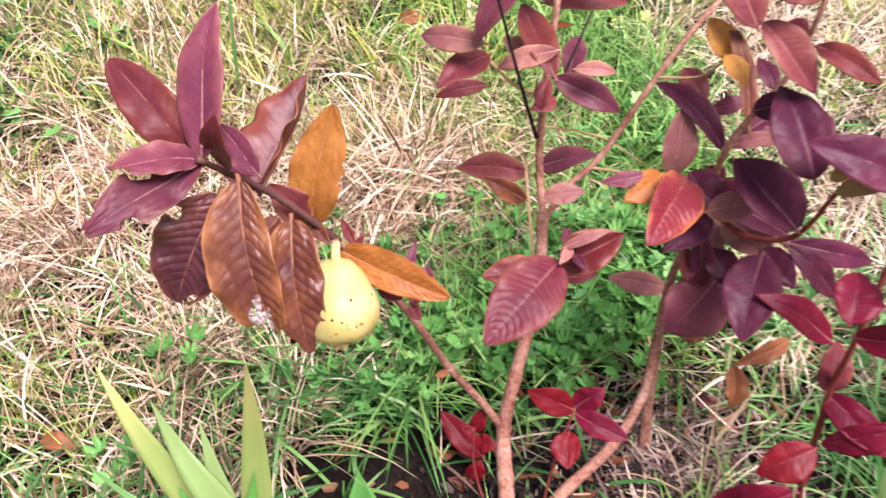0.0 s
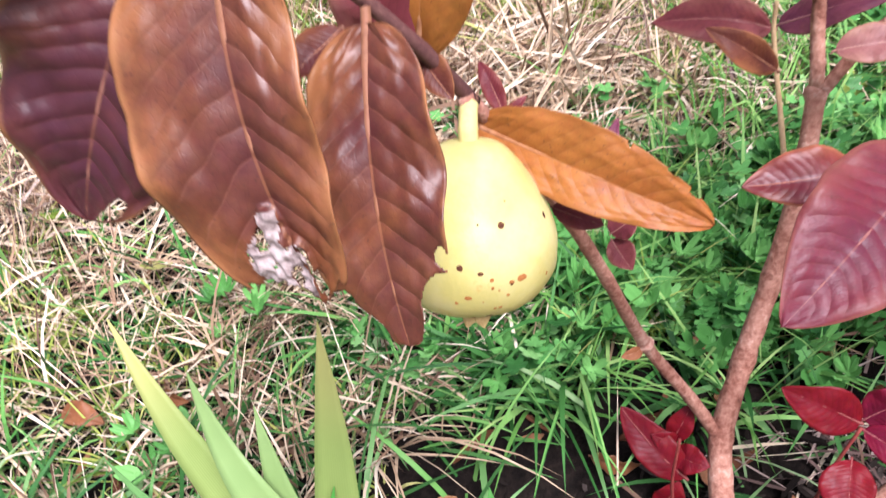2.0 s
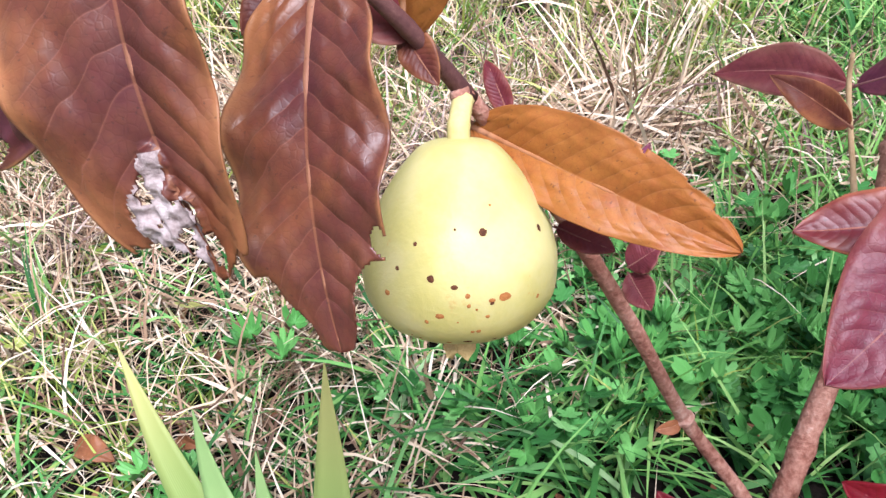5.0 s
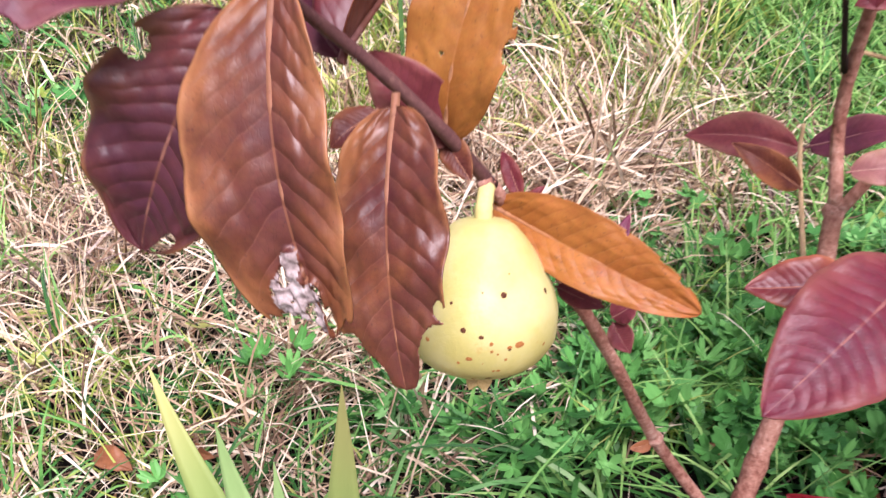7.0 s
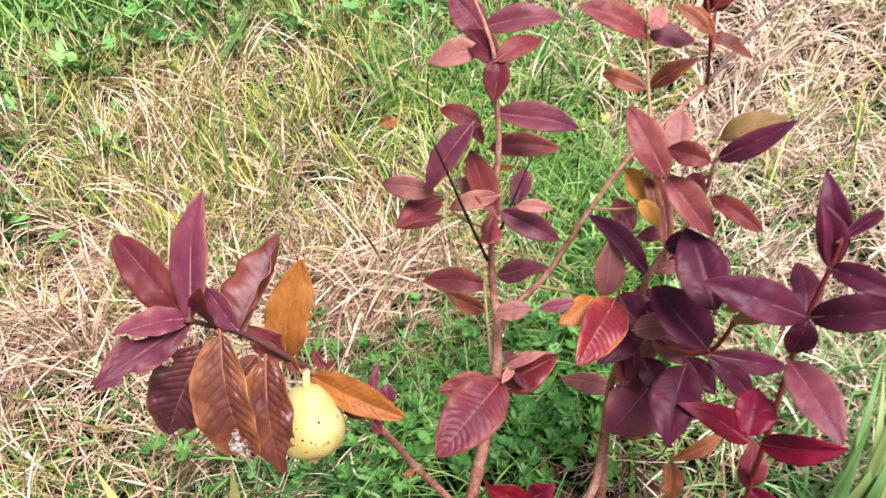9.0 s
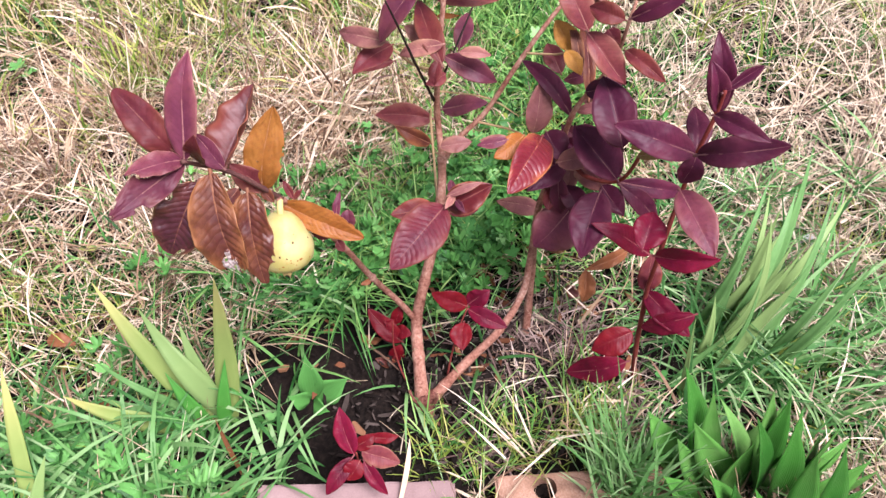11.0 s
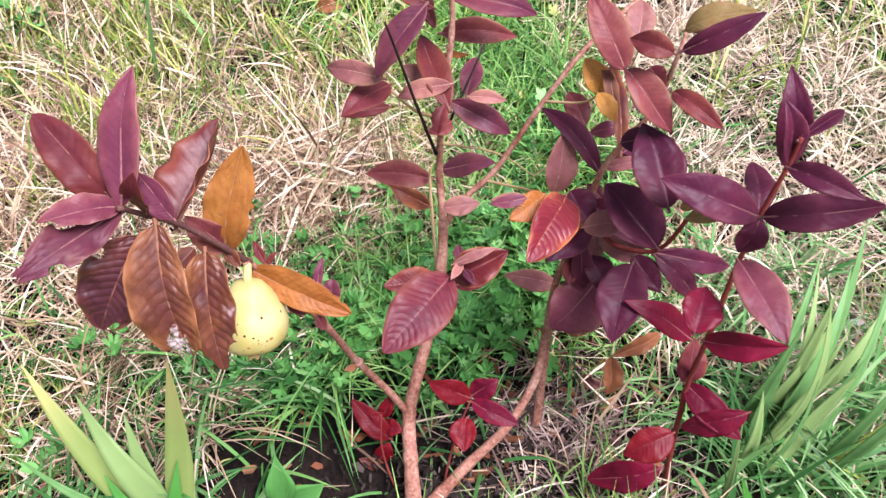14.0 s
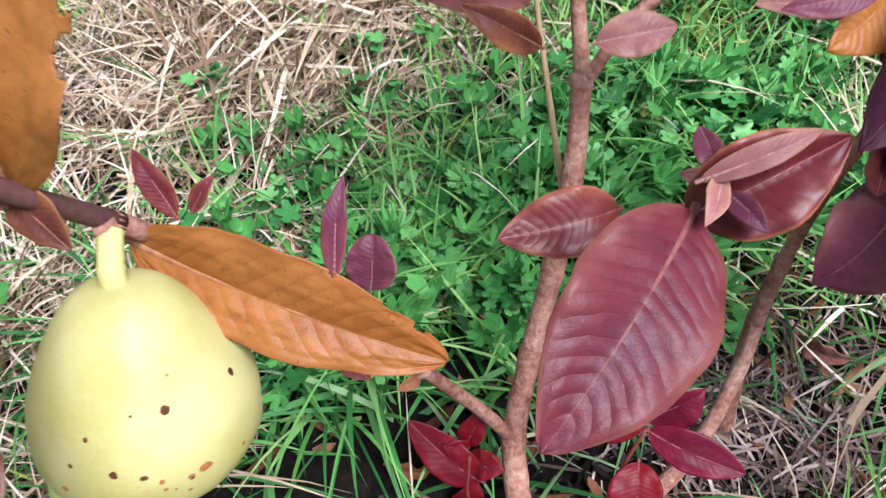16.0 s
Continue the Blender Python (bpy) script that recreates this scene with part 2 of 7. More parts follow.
def blade_material(name, stops, rough=0.5, through_light=0.25, tips=None, streaks=40.0, ridge=0.25, sheen=0.2, single=False):
    """Grass and strap leaves: a colour for each blade, long fine streaks, light shining through."""
    m, n, l, p = mat(name)
    geo = n.new("ShaderNodeNewGeometry")
    uv = n.new("ShaderNodeUVMap")
    uv.uv_map = "UVMap"
    sep = n.new("ShaderNodeSeparateXYZ")
    l.new(uv.outputs[0], sep.inputs[0])
    co = n.new("ShaderNodeTexCoord")
    spot = noise_tex(n, l, 60.0, 4.0, co.outputs["Object"])
    r = ramp(n, stops)
    each = n.new("ShaderNodeObjectInfo").outputs["Random"] if single else geo.outputs["Random Per Island"]
    value = math_node(n, l, "MULTIPLY_ADD", spot.outputs[0], 0.3, math_node(n, l, "MULTIPLY_ADD", each, 0.85, -0.08))
    l.new(value, r.inputs[0])
    col = r.outputs[0]
    streak = math_node(n, l, "SINE", math_node(n, l, "MULTIPLY", sep.outputs[1], streaks))
    col = mix_col(n, l, math_node(n, l, "MULTIPLY_ADD", streak, 0.06, 0.08), col, mix_col(n, l, 1.0, col, (0.6, 0.62, 0.5), "MULTIPLY"))
    if tips:
        col = mix_col(n, l, math_node(n, l, "MULTIPLY", ramp_fac(n, l, sep.outputs[0], 0.55, 1.0), 0.7), col, tips)
    l.new(col, p.inputs["Base Color"])
    p.inputs["Roughness"].default_value = rough
    p.inputs["Specular IOR Level"].default_value = sheen
    tr = n.new("ShaderNodeBsdfTranslucent")
    l.new(col, tr.inputs["Color"])
    mx = n.new("ShaderNodeMixShader")
    mx.inputs[0].default_value = through_light
    l.new(p.outputs[0], mx.inputs[1])
    l.new(tr.outputs[0], mx.inputs[2])
    l.new(mx.outputs[0], n["Material Output"].inputs["Surface"])
    bump_on(n, l, p, streak, ridge, 0.0004)
    return m


M_SOIL = plain_material("soil_and_thatch", [(0.30, (0.003, 0.002, 0.002)), (0.48, (0.008, 0.006, 0.005)), (0.62, (0.020, 0.014, 0.011)), (0.8, (0.07, 0.052, 0.04))], 9.0, 0.95, 0.9, 0.006, 160.0)
# farther off the soil is covered: thatch and grass take over from bare ground
_n, _l = M_SOIL.node_tree.nodes, M_SOIL.node_tree.links
_p = _n["Principled BSDF"]
_soil = _p.inputs["Base Color"].links[0].from_socket
_co = _n.new("ShaderNodeTexCoord")
_off = _n.new("ShaderNodeVectorMath")
_off.operation = "DISTANCE"
_off.inputs[1].default_value = (0.1, 0.6, 0.0)
_l.new(_co.outputs["Object"], _off.inputs[0])
_turf = ramp(_n, [(0.35, (0.05, 0.085, 0.022)), (0.5, (0.15, 0.13, 0.06)), (0.65, (0.26, 0.20, 0.125))])
_l.new(noise_tex(_n, _l, 1.3, 8.0, _co.outputs["Object"], 0.7).outputs[0], _turf.inputs[0])
_l.new(mix_col(_n, _l, ramp_fac(_n, _l, _off.outputs["Value"], 1.05, 1.6), _soil, _turf.outputs[0]), _p.inputs["Base Color"])
M_STRAW = blade_material("dry_straw", [(0.0, (0.048, 0.024, 0.016)), (0.2, (0.21, 0.122, 0.076)), (0.4, (0.47, 0.325, 0.205)), (0.62, (0.71, 0.55, 0.385)), (0.82, (0.79, 0.66, 0.51)), (1.0, (0.85, 0.77, 0.62))], 0.55, 0.12)
M_PALESTRAW = blade_material("pale_straw", [(0.0, (0.07, 0.045, 0.034)), (0.2, (0.30, 0.21, 0.155)), (0.4, (0.56, 0.44, 0.31)), (0.65, (0.72, 0.59, 0.44)), (1.0, (0.85, 0.76, 0.61))], 0.55, 0.12)
M_DEADSTALK = blade_material("dead_stalk", [(0.0, (0.035, 0.02, 0.017)), (0.4, (0.16, 0.10, 0.085)), (0.8, (0.42, 0.31, 0.27)), (1.0, (0.68, 0.56, 0.50))], 0.7, 0.1)
M_RUSTBLADE = blade_material("rust_blade", [(0.0, (0.10, 0.036, 0.016)), (1.0, (0.20, 0.080, 0.032))], 0.6, 0.15)
M_GRASS = blade_material("green_grass", [(0.0, (0.006, 0.040, 0.008)), (0.3, (0.030, 0.125, 0.026)), (0.6, (0.080, 0.260, 0.055)), (0.85, (0.190, 0.400, 0.100)), (1.0, (0.340, 0.510, 0.190))], 0.42, 0.14)
M_YGRASS = blade_material("yellowing_grass", [(0.0, (0.05, 0.11, 0.014)), (0.35, (0.21, 0.32, 0.045)), (0.7, (0.45, 0.49, 0.12)), (1.0, (0.68, 0.62, 0.27))], 0.5, 0.22)
M_BLUEGRASS = blade_material("blue_green_grass", [(0.0, (0.020, 0.085, 0.022)), (0.35, (0.070, 0.220, 0.055)), (0.7, (0.180, 0.360, 0.120)), (1.0, (0.370, 0.520, 0.270))], 0.34, 0.18)
M_CLOVER = blade_material("clover_green", [(0.0, (0.020, 0.095, 0.022)), (0.45, (0.076, 0.265, 0.062)), (0.8, (0.155, 0.405, 0.112)), (1.0, (0.290, 0.540, 0.200))], 0.42, 0.14)
M_WEEDLEAF = blade_material("weed_leaf_green", [(0.0, (0.055, 0.195, 0.042)), (0.5, (0.105, 0.325, 0.075)), (1.0, (0.210, 0.480, 0.140))], 0.42, 0.2, None, 60.0, 0.3, single=True)
M_IRIS_PALE = blade_material("pale_iris_leaf", [(0.0, (0.190, 0.290, 0.070)), (1.0, (0.300, 0.385, 0.115))], 0.45, 0.2, (0.56, 0.50, 0.175), 110.0, 0.10)
M_IRIS_GREEN = blade_material("green_iris_leaf", [(0.0, (0.022, 0.12, 0.018)), (0.5, (0.055, 0.235, 0.036)), (1.0, (0.13, 0.37, 0.075))], 0.36, 0.15, None, 75.0, 0.12)
M_IRIS_BROAD = blade_material("broad_iris_leaf", [(0.0, (0.024, 0.130, 0.018)), (0.4, (0.056, 0.230, 0.034)), (0.8, (0.115, 0.335, 0.064)), (1.0, (0.21, 0.42, 0.12))], 0.3, 0.12, None, 95.0, 0.3, 0.4, single=True)
M_IRIS_LIGHT = blade_material("light_strap_leaf", [(0.0, (0.13, 0.27, 0.075)), (1.0, (0.33, 0.46, 0.17))], 0.4, 0.2, None, 110.0, 0.06)
M_BARK = plain_material("young_bark", [(0.30, (0.080, 0.028, 0.019)), (0.42, (0.215, 0.088, 0.060)), (0.54, (0.350, 0.180, 0.130)), (0.70, (0.54, 0.375, 0.295))], 34.0, 0.7, 0.9, 0.0016, 300.0)
M_FOOTBARK = plain_material("red_brown_bark", [(0.30, (0.050, 0.018, 0.014)), (0.45, (0.14, 0.050, 0.038)), (0.60, (0.26, 0.12, 0.085)), (0.75, (0.42, 0.27, 0.20))], 60.0, 0.75, 1.0, 0.002, 300.0)
M_SHOOT = plain_material("red_shoot", [(0.25, (0.10, 0.016, 0.018)), (0.55, (0.20, 0.042, 0.034)), (0.8, (0.32, 0.11, 0.07))], 70.0, 0.55, 0.3, 0.0006, 500.0)
M_DARKSHOOT = plain_material("dark_shoot", [(0.25, (0.045, 0.018, 0.020)), (0.55, (0.11, 0.050, 0.045)), (0.8, (0.22, 0.12, 0.09))], 70.0, 0.6, 0.4, 0.0008, 500.0)
M_GREYSHOOT = plain_material("grey_shoot", [(0.3, (0.085, 0.06, 0.055)), (0.6, (0.19, 0.14, 0.125)), (0.8, (0.32, 0.26, 0.23))], 90.0, 0.75, 0.4, 0.0008, 500.0)
M_TWIG = plain_material("dead_black_twig", [(0.3, (0.012, 0.009, 0.009)), (0.7, (0.05, 0.032, 0.028))], 80.0, 0.85, 0.5, 0.0008, 500.0)
M_STEM_TAN = plain_material("tan_stem", [(0.3, (0.30, 0.19, 0.09)), (0.7, (0.50, 0.36, 0.20))], 60.0, 0.7, 0.3, 0.0006, 400.0)
M_CHIP = plain_material("mulch_chip", [(0.2, (0.007, 0.005, 0.004)), (0.6, (0.024, 0.018, 0.015)), (0.85, (0.09, 0.070, 0.060)), (0.97, (0.34, 0.29, 0.26))], 40.0, 0.9, 0.6, 0.001, 300.0, island=True)
M_LIGHTGRASS = blade_material("light_green_grass", [(0.0, (0.050, 0.170, 0.028)), (0.5, (0.170, 0.380, 0.080)), (1.0, (0.400, 0.580, 0.200))], 0.42, 0.2)
M_FINE = blade_material("fine_blue_grass", [(0.0, (0.076, 0.225, 0.060)), (0.5, (0.160, 0.335, 0.112)), (1.0, (0.340, 0.480, 0.250))], 0.36, 0.25)
M_PAVER = plain_material("mauve_paver", [(0.3, (0.20, 0.130, 0.125)), (0.55, (0.29, 0.20, 0.19)), (0.8, (0.36, 0.27, 0.26))], 22.0, 0.9, 0.35, 0.0008, 700.0)
M_BRICK = plain_material("orange_clay_brick", [(0.3, (0.13, 0.070, 0.050)), (0.5, (0.32, 0.185, 0.125)), (0.75, (0.48, 0.34, 0.26))], 30.0, 0.92, 0.7, 0.0015, 500.0)
M_STONE = plain_material("pale_stone", [(0.3, (0.42, 0.41, 0.42)), (0.7, (0.68, 0.67, 0.68))], 40.0, 0.85, 0.5, 0.001)
M_LITTER = plain_material("brown_leaf_litter", [(0.2, (0.06, 0.022, 0.012)), (0.5, (0.16, 0.062, 0.03)), (0.85, (0.34, 0.17, 0.09))], 40.0, 0.85, 0.6, 0.0015, 260.0, island=True)
M_GREYTORN = plain_material("grey_decayed_leaf", [(0.3, (0.14, 0.09, 0.08)), (0.5, (0.31, 0.25, 0.235)), (0.72, (0.50, 0.44, 0.42))], 160.0, 0.85, 0.6, 0.001, 900.0)


def fruit_material():
    m, n, l, p = mat("guava_skin")
    co = n.new("ShaderNodeTexCoord")
    big = noise_tex(n, l, 45.0, 4.0, co.outputs["Object"])
    fine = noise_tex(n, l, 700.0, 3.0, co.outputs["Object"])
    col = mix_col(n, l, ramp_fac(n, l, big.outputs[0], 0.35, 0.65), (0.385, 0.345, 0.106), (0.460, 0.412, 0.180))
    col = mix_col(n, l, math_node(n, l, "MULTIPLY", ramp_fac(n, l, fine.outputs[0], 0.45, 0.7), 0.25), col, (0.47, 0.385, 0.125))
    rust = noise_tex(n, l, 120.0, 5.0, co.outputs["Object"], 0.7)
    col = mix_col(n, l, math_node(n, l, "MULTIPLY", ramp_fac(n, l, rust.outputs[0], 0.63, 0.72), 0.55), col, (0.42, 0.26, 0.07))
    l.new(col, p.inputs["Base Color"])
    p.inputs["Roughness"].default_value = 0.48
    p.inputs["Specular IOR Level"].default_value = 0.3
    p.inputs["Subsurface Weight"].default_value = 0.12
    p.inputs["Subsurface Radius"].default_value = (0.006, 0.005, 0.002)
    bump_on(n, l, p, fine.outputs[0], 0.25, 0.0005)
    return m


M_FRUIT = fruit_material()
M_BLEMISH = plain_material("blemish_brown", [(0.3, (0.03, 0.012, 0.008)), (0.7, (0.14, 0.05, 0.02))], 400.0, 0.7, 0.3, 0.0003)
M_RUST = plain_material("rust_blemish", [(0.3, (0.22, 0.07, 0.02)), (0.7, (0.38, 0.17, 0.05))], 400.0, 0.7, 0.3, 0.0003)


# ---- building helpers ----
def link_mesh(name, verts, faces, materials, parent=None, smooth=True, slots=None, uvs=None):
    me = bpy.data.meshes.new(name)
    me.from_pydata([tuple(v) for v in verts], [], faces)
    for m in materials:
        me.materials.append(m)
    if slots is not None:
        me.polygons.foreach_set("material_index", slots)
    if smooth:
        me.polygons.foreach_set("use_smooth", [True] * len(me.polygons))
    if uvs is not None:
        layer = me.uv_layers.new(name="UVMap")
        idx = np.empty(len(me.loops), dtype=np.int32)
        me.loops.foreach_get("vertex_index", idx)
        layer.data.foreach_set("uv", np.asarray(uvs, dtype=np.float32)[idx].ravel())
    me.update()
    ob = new(name, me)
    if parent is not None:
        ob.parent = parent
    return ob


def part(name, bm, material, parent, label=""):
    me = bpy.data.meshes.new(name)
    bm.to_mesh(me)
    bm.free()
    me.materials.append(material)
    ob = new(name, me)
    ob.parent = parent
    return tagged(ob, label)


def thing(name, place, label, category, group=""):
    ob = new(name)
    ob.empty_display_size = 0.02
    ob.location = place
    return tagged(ob, label, category, group)


def smooth_path(points, per=6):
    """A Catmull-Rom line through the points."""
    p = [Vector(points[0]) * 2 - Vector(points[1])] + [Vector(q) for q in points] + [Vector(points[-1]) * 2 - Vector(points[-2])]
    out = []
    for i in range(1, len(p) - 2):
        for k in range(per):
            t = k / per
            a, b, c, d = p[i - 1], p[i], p[i + 1], p[i + 2]
            out.append(0.5 * (2 * b + (c - a) * t + (2 * a - 5 * b + 4 * c - d) * t * t + (3 * b - a - 3 * c + d) * t ** 3))
    out.append(p[-2])
    return out


def stem(name, points, r0, r1, material, parent, label="", sides=10, knobs=0.1, per=6, flare=0.0):
    """A tapered woody stem through the points, uneven, with slight knobs at its nodes and a swollen foot."""
    line = smooth_path(points, per)
    origin = Vector(parent.location) if parent.parent is None else Vector(parent.parent.location)
    verts, faces = [], []
    n = len(line)
    side = Vector((1, 0, 0))
    for i, c in enumerate(line):
        t = (line[min(i + 1, n - 1)] - line[max(i - 1, 0)]).normalized()
        side = (side - t * side.dot(t)).normalized()
        up = t.cross(side)
        f = i / (n - 1)
        r = (r0 + (r1 - r0) * f ** 0.8) * (1 + flare * math.exp(-f * 9))
        r *= 1 + knobs * (0.9 * max(0.0, math.cos(i * 2 * math.pi / per)) ** 8 + 0.6 * noise.noise(c * 90))
        for k in range(sides):
            a = 2 * math.pi * k / sides
            d = side * math.cos(a) + up * math.sin(a)
            rr = r * (1 + 0.08 * noise.noise((c + d * r) * 260))
            verts.append(c + d * rr - origin)
    for i in range(n - 1):
        for k in range(sides):
            a, b = i * sides + k, i * sides + (k + 1) % sides
            faces.append((a, b, b + sides, a + sides))
    faces.append(tuple(range(sides))[::-1])
    faces.append(tuple((n - 1) * sides + k for k in range(sides)))
    ob = link_mesh(name, verts, faces, [material], parent)
    return tagged(ob, label)


def eaten(s, v, *bites):
    """Inside one of the rounded bites, each given by its middle along and across the blade and its two radii."""
    return any(((s - a) / ra) ** 2 + ((v - b) / rb) ** 2 < 1 for a, b, ra, rb in bites)


# leaf faces are turned this way to fit the camera's view
VIEW_SIDE = Vector((-0.16, -0.62, 0.77)).normalized()


def leaf(parent, base, tip, width, kind, arch=0.07, fold=14, roll=0, wave=0.05, gone=None, torn=None, label="", name="leaf", blunt=0.52, taper=None, skew=None, sway=None):
    """A guava leaf from the foot of its blade to its tip: folded along the midrib, arched, quilted between the veins,
    with a wavy margin and a short stalk. gone(s, v) says which of its cells have been eaten; torn(s, v) which are grey
    and decayed. skew (how much wider the half at v > 0 is) and sway (how far the midrib swings towards it) shape it to
    fit the camera's view; without them it varies a little by chance."""
    base, tip = Vector(base), Vector(tip)
    own = int(sum(abs(c) * k for c, k in zip((*base, *tip), (91e3, 67e3, 53e3, 41e3, 29e3, 17e3)))) % 9973
    rnd = random.Random(own)
    grain = own * 0.37
    steady = skew is not None
    axis = tip - base
    length = axis.length
    x = axis / length
    z = (VIEW_SIDE - x * VIEW_SIDE.dot(x)).normalized()
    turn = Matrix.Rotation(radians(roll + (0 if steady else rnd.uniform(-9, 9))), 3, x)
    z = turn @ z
    y = z.cross(x)
    frame_m = Matrix((x, y, z)).transposed()
    ns, nv = (120, 60) if gone or torn else (44, 14)
    arch = arch * (1 if steady else rnd.uniform(0.6, 1.5))
    slope = math.tan(radians(fold * (1 if steady else rnd.uniform(0.6, 1.4))))
    pointed = rnd.uniform(0.14, 0.42)
    taper = pointed if taper is None else taper
    ph, lop = rnd.uniform(0, 6.28), rnd.uniform(-0.08, 0.08)
    twist, curl, chance = radians(rnd.uniform(-22, 22)), rnd.uniform(0.0, 0.10), rnd.uniform(-0.12, 0.12)
    if steady:
        lop, twist, curl = 0.0, 0.0, 0.03
    else:
        skew, sway = chance, 0.03 * math.sin(ph)
    half = width / 2 / math.cos(radians(fold * 0.7))
    top, uv = [], []
    for i in range(ns + 1):
        s = i / ns
        f = min(1, s ** 0.9)
        hw = half * max(0.0, math.sin(math.pi * f)) ** (blunt + 0.08 if f < 0.5 else blunt + taper) * (1 - 0.04 * s)
        hw = max(hw, half * 0.035 * (1 - s))
        bend = arch * length * (1 - (2 * s - 1) ** 2) + lop * length * math.sin(2 * math.pi * s) * 0.5
        swing = sway * length * math.sin(math.pi * s)
        for j in range(nv + 1):
            v = 2 * j / nv - 1
            a = abs(v)
            zz = bend + slope * hw * a * (1 - 0.35 * a)
            zz += wave * half * math.sin(2 * math.pi * 3.1 * s + ph + (2.1 if v > 0 else 0)) * a * a * math.sin(math.pi * s)
            zz += (0.003 if gone else 0.008) * half * abs(math.sin(math.pi * (11 * s - 1.4 * a))) * (1 - a ** 4) * min(1.0, a * 8)
            ragged = 1 + 0.025 * noise.noise(Vector((s * 14, v * 3, grain * 3.7)))
            zz += (0.07 * noise.noise(Vector((s * 4.5, v * 2.2, grain * 1.3))) + 0.03 * noise.noise(Vector((s * 13, v * 6, grain * 1.9)))) * half * min(1.0, a * 2)
            if torn and torn(s, v):
                zz += (0.12 * noise.noise(Vector((s * 40, v * 8, 2.0))) + 0.10 * noise.noise(Vector((s * 12, v * 3, 5.0))) + 0.06) * half
            off = v * hw * ragged * (1 + skew * (1 if v > 0 else -1))
            tw = twist * (s - 0.3)
            rel = zz - bend
            top.append(Vector((s * length, swing + off * math.cos(tw) - rel * math.sin(tw), bend - curl * length * s ** 3 * max(0.0, s - 0.4) + off * math.sin(tw) + rel * math.cos(tw))))
            uv.append((s, (v + 1) / 2))
    if gone or torn:
        whole_gone, whole_torn = gone, torn
        jag = lambda s, v: (s + 0.035 * noise.noise(Vector((s * 11, v * 3.5, 4.1))), v + 0.16 * noise.noise(Vector((s * 10, v * 3, 9.3))))  # noqa: E731
        gone = (lambda s, v: whole_gone(*jag(s, v))) if whole_gone else None
        torn = (lambda s, v: whole_torn(*jag(s, v))) if whole_torn else None
    if torn:
        lace = gone
        gone = lambda s, v: (lace is not None and lace(s, v)) or (torn(s, v) and noise.noise(Vector((s * 30, v * 8, 6.0))) > 0.45)  # noqa: E731
    cells = [(i, j) for i in range(ns) for j in range(nv) if gone is None or not gone((i + 0.5) / ns, 2 * (j + 0.5) / nv - 1)]
    kept = set(cells)
    thick = Vector((0, 0, 0.00045))
    n_top = len(top)
    verts = top + [p - thick for p in top]
    uvs = uv + uv
    q = lambda i, j: i * (nv + 1) + j  # noqa: E731
    faces, slots = [], []
    for i, j in cells:
        a, b, c, d = q(i, j), q(i + 1, j), q(i + 1, j + 1), q(i, j + 1)
        decayed = torn is not None and torn((i + 0.5) / ns, 2 * (j + 0.5) / nv - 1)
        faces.append((a, b, c, d)), slots.append(2 if decayed else 0)
        faces.append((d + n_top, c + n_top, b + n_top, a + n_top)), slots.append(2 if decayed else 1)
        for di, dj, e, f in ((0, -1, a, b), (1, 0, b, c), (0, 1, c, d), (-1, 0, d, a)):
            if (i + di, j + dj) not in kept:
                faces.append((f, e, e + n_top, f + n_top)), slots.append(0)
    # the stalk and the midrib, one tapering ridge under the blade
    sides = 6
    first = len(verts)
    steps = [-0.05, -0.02, 0.0, 0.12, 0.3, 0.55, 0.8, 0.97]
    for s in steps:
        i = max(0, min(ns, round(s * ns)))
        mid = top[q(i, nv // 2)] if s >= 0 else Vector((s * length, 0, top[q(0, nv // 2)].z + s * length * 0.25))
        r = 0.0011 * (1 - max(0, s)) * (length / 0.07) + 0.0002
        for k in range(sides):
            a = 2 * math.pi * k / sides
            verts.append(mid + Vector((0, r * math.cos(a), r * math.sin(a) - r * 0.55)))
            uvs.append((max(0, s), 0.5 if s > 0.1 else 0.3))
    for i in range(len(steps) - 1):
        for k in range(sides):
            a, b = first + i * sides + k, first + i * sides + (k + 1) % sides
            faces.append((a, a + sides, b + sides, b)), slots.append(1)
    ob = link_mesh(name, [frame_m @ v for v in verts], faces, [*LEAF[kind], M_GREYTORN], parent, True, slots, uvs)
    root = parent
    while root.parent is not None:
        root = root.parent
    ob.location = base - Vector(root.location)
    return tagged(ob, label)


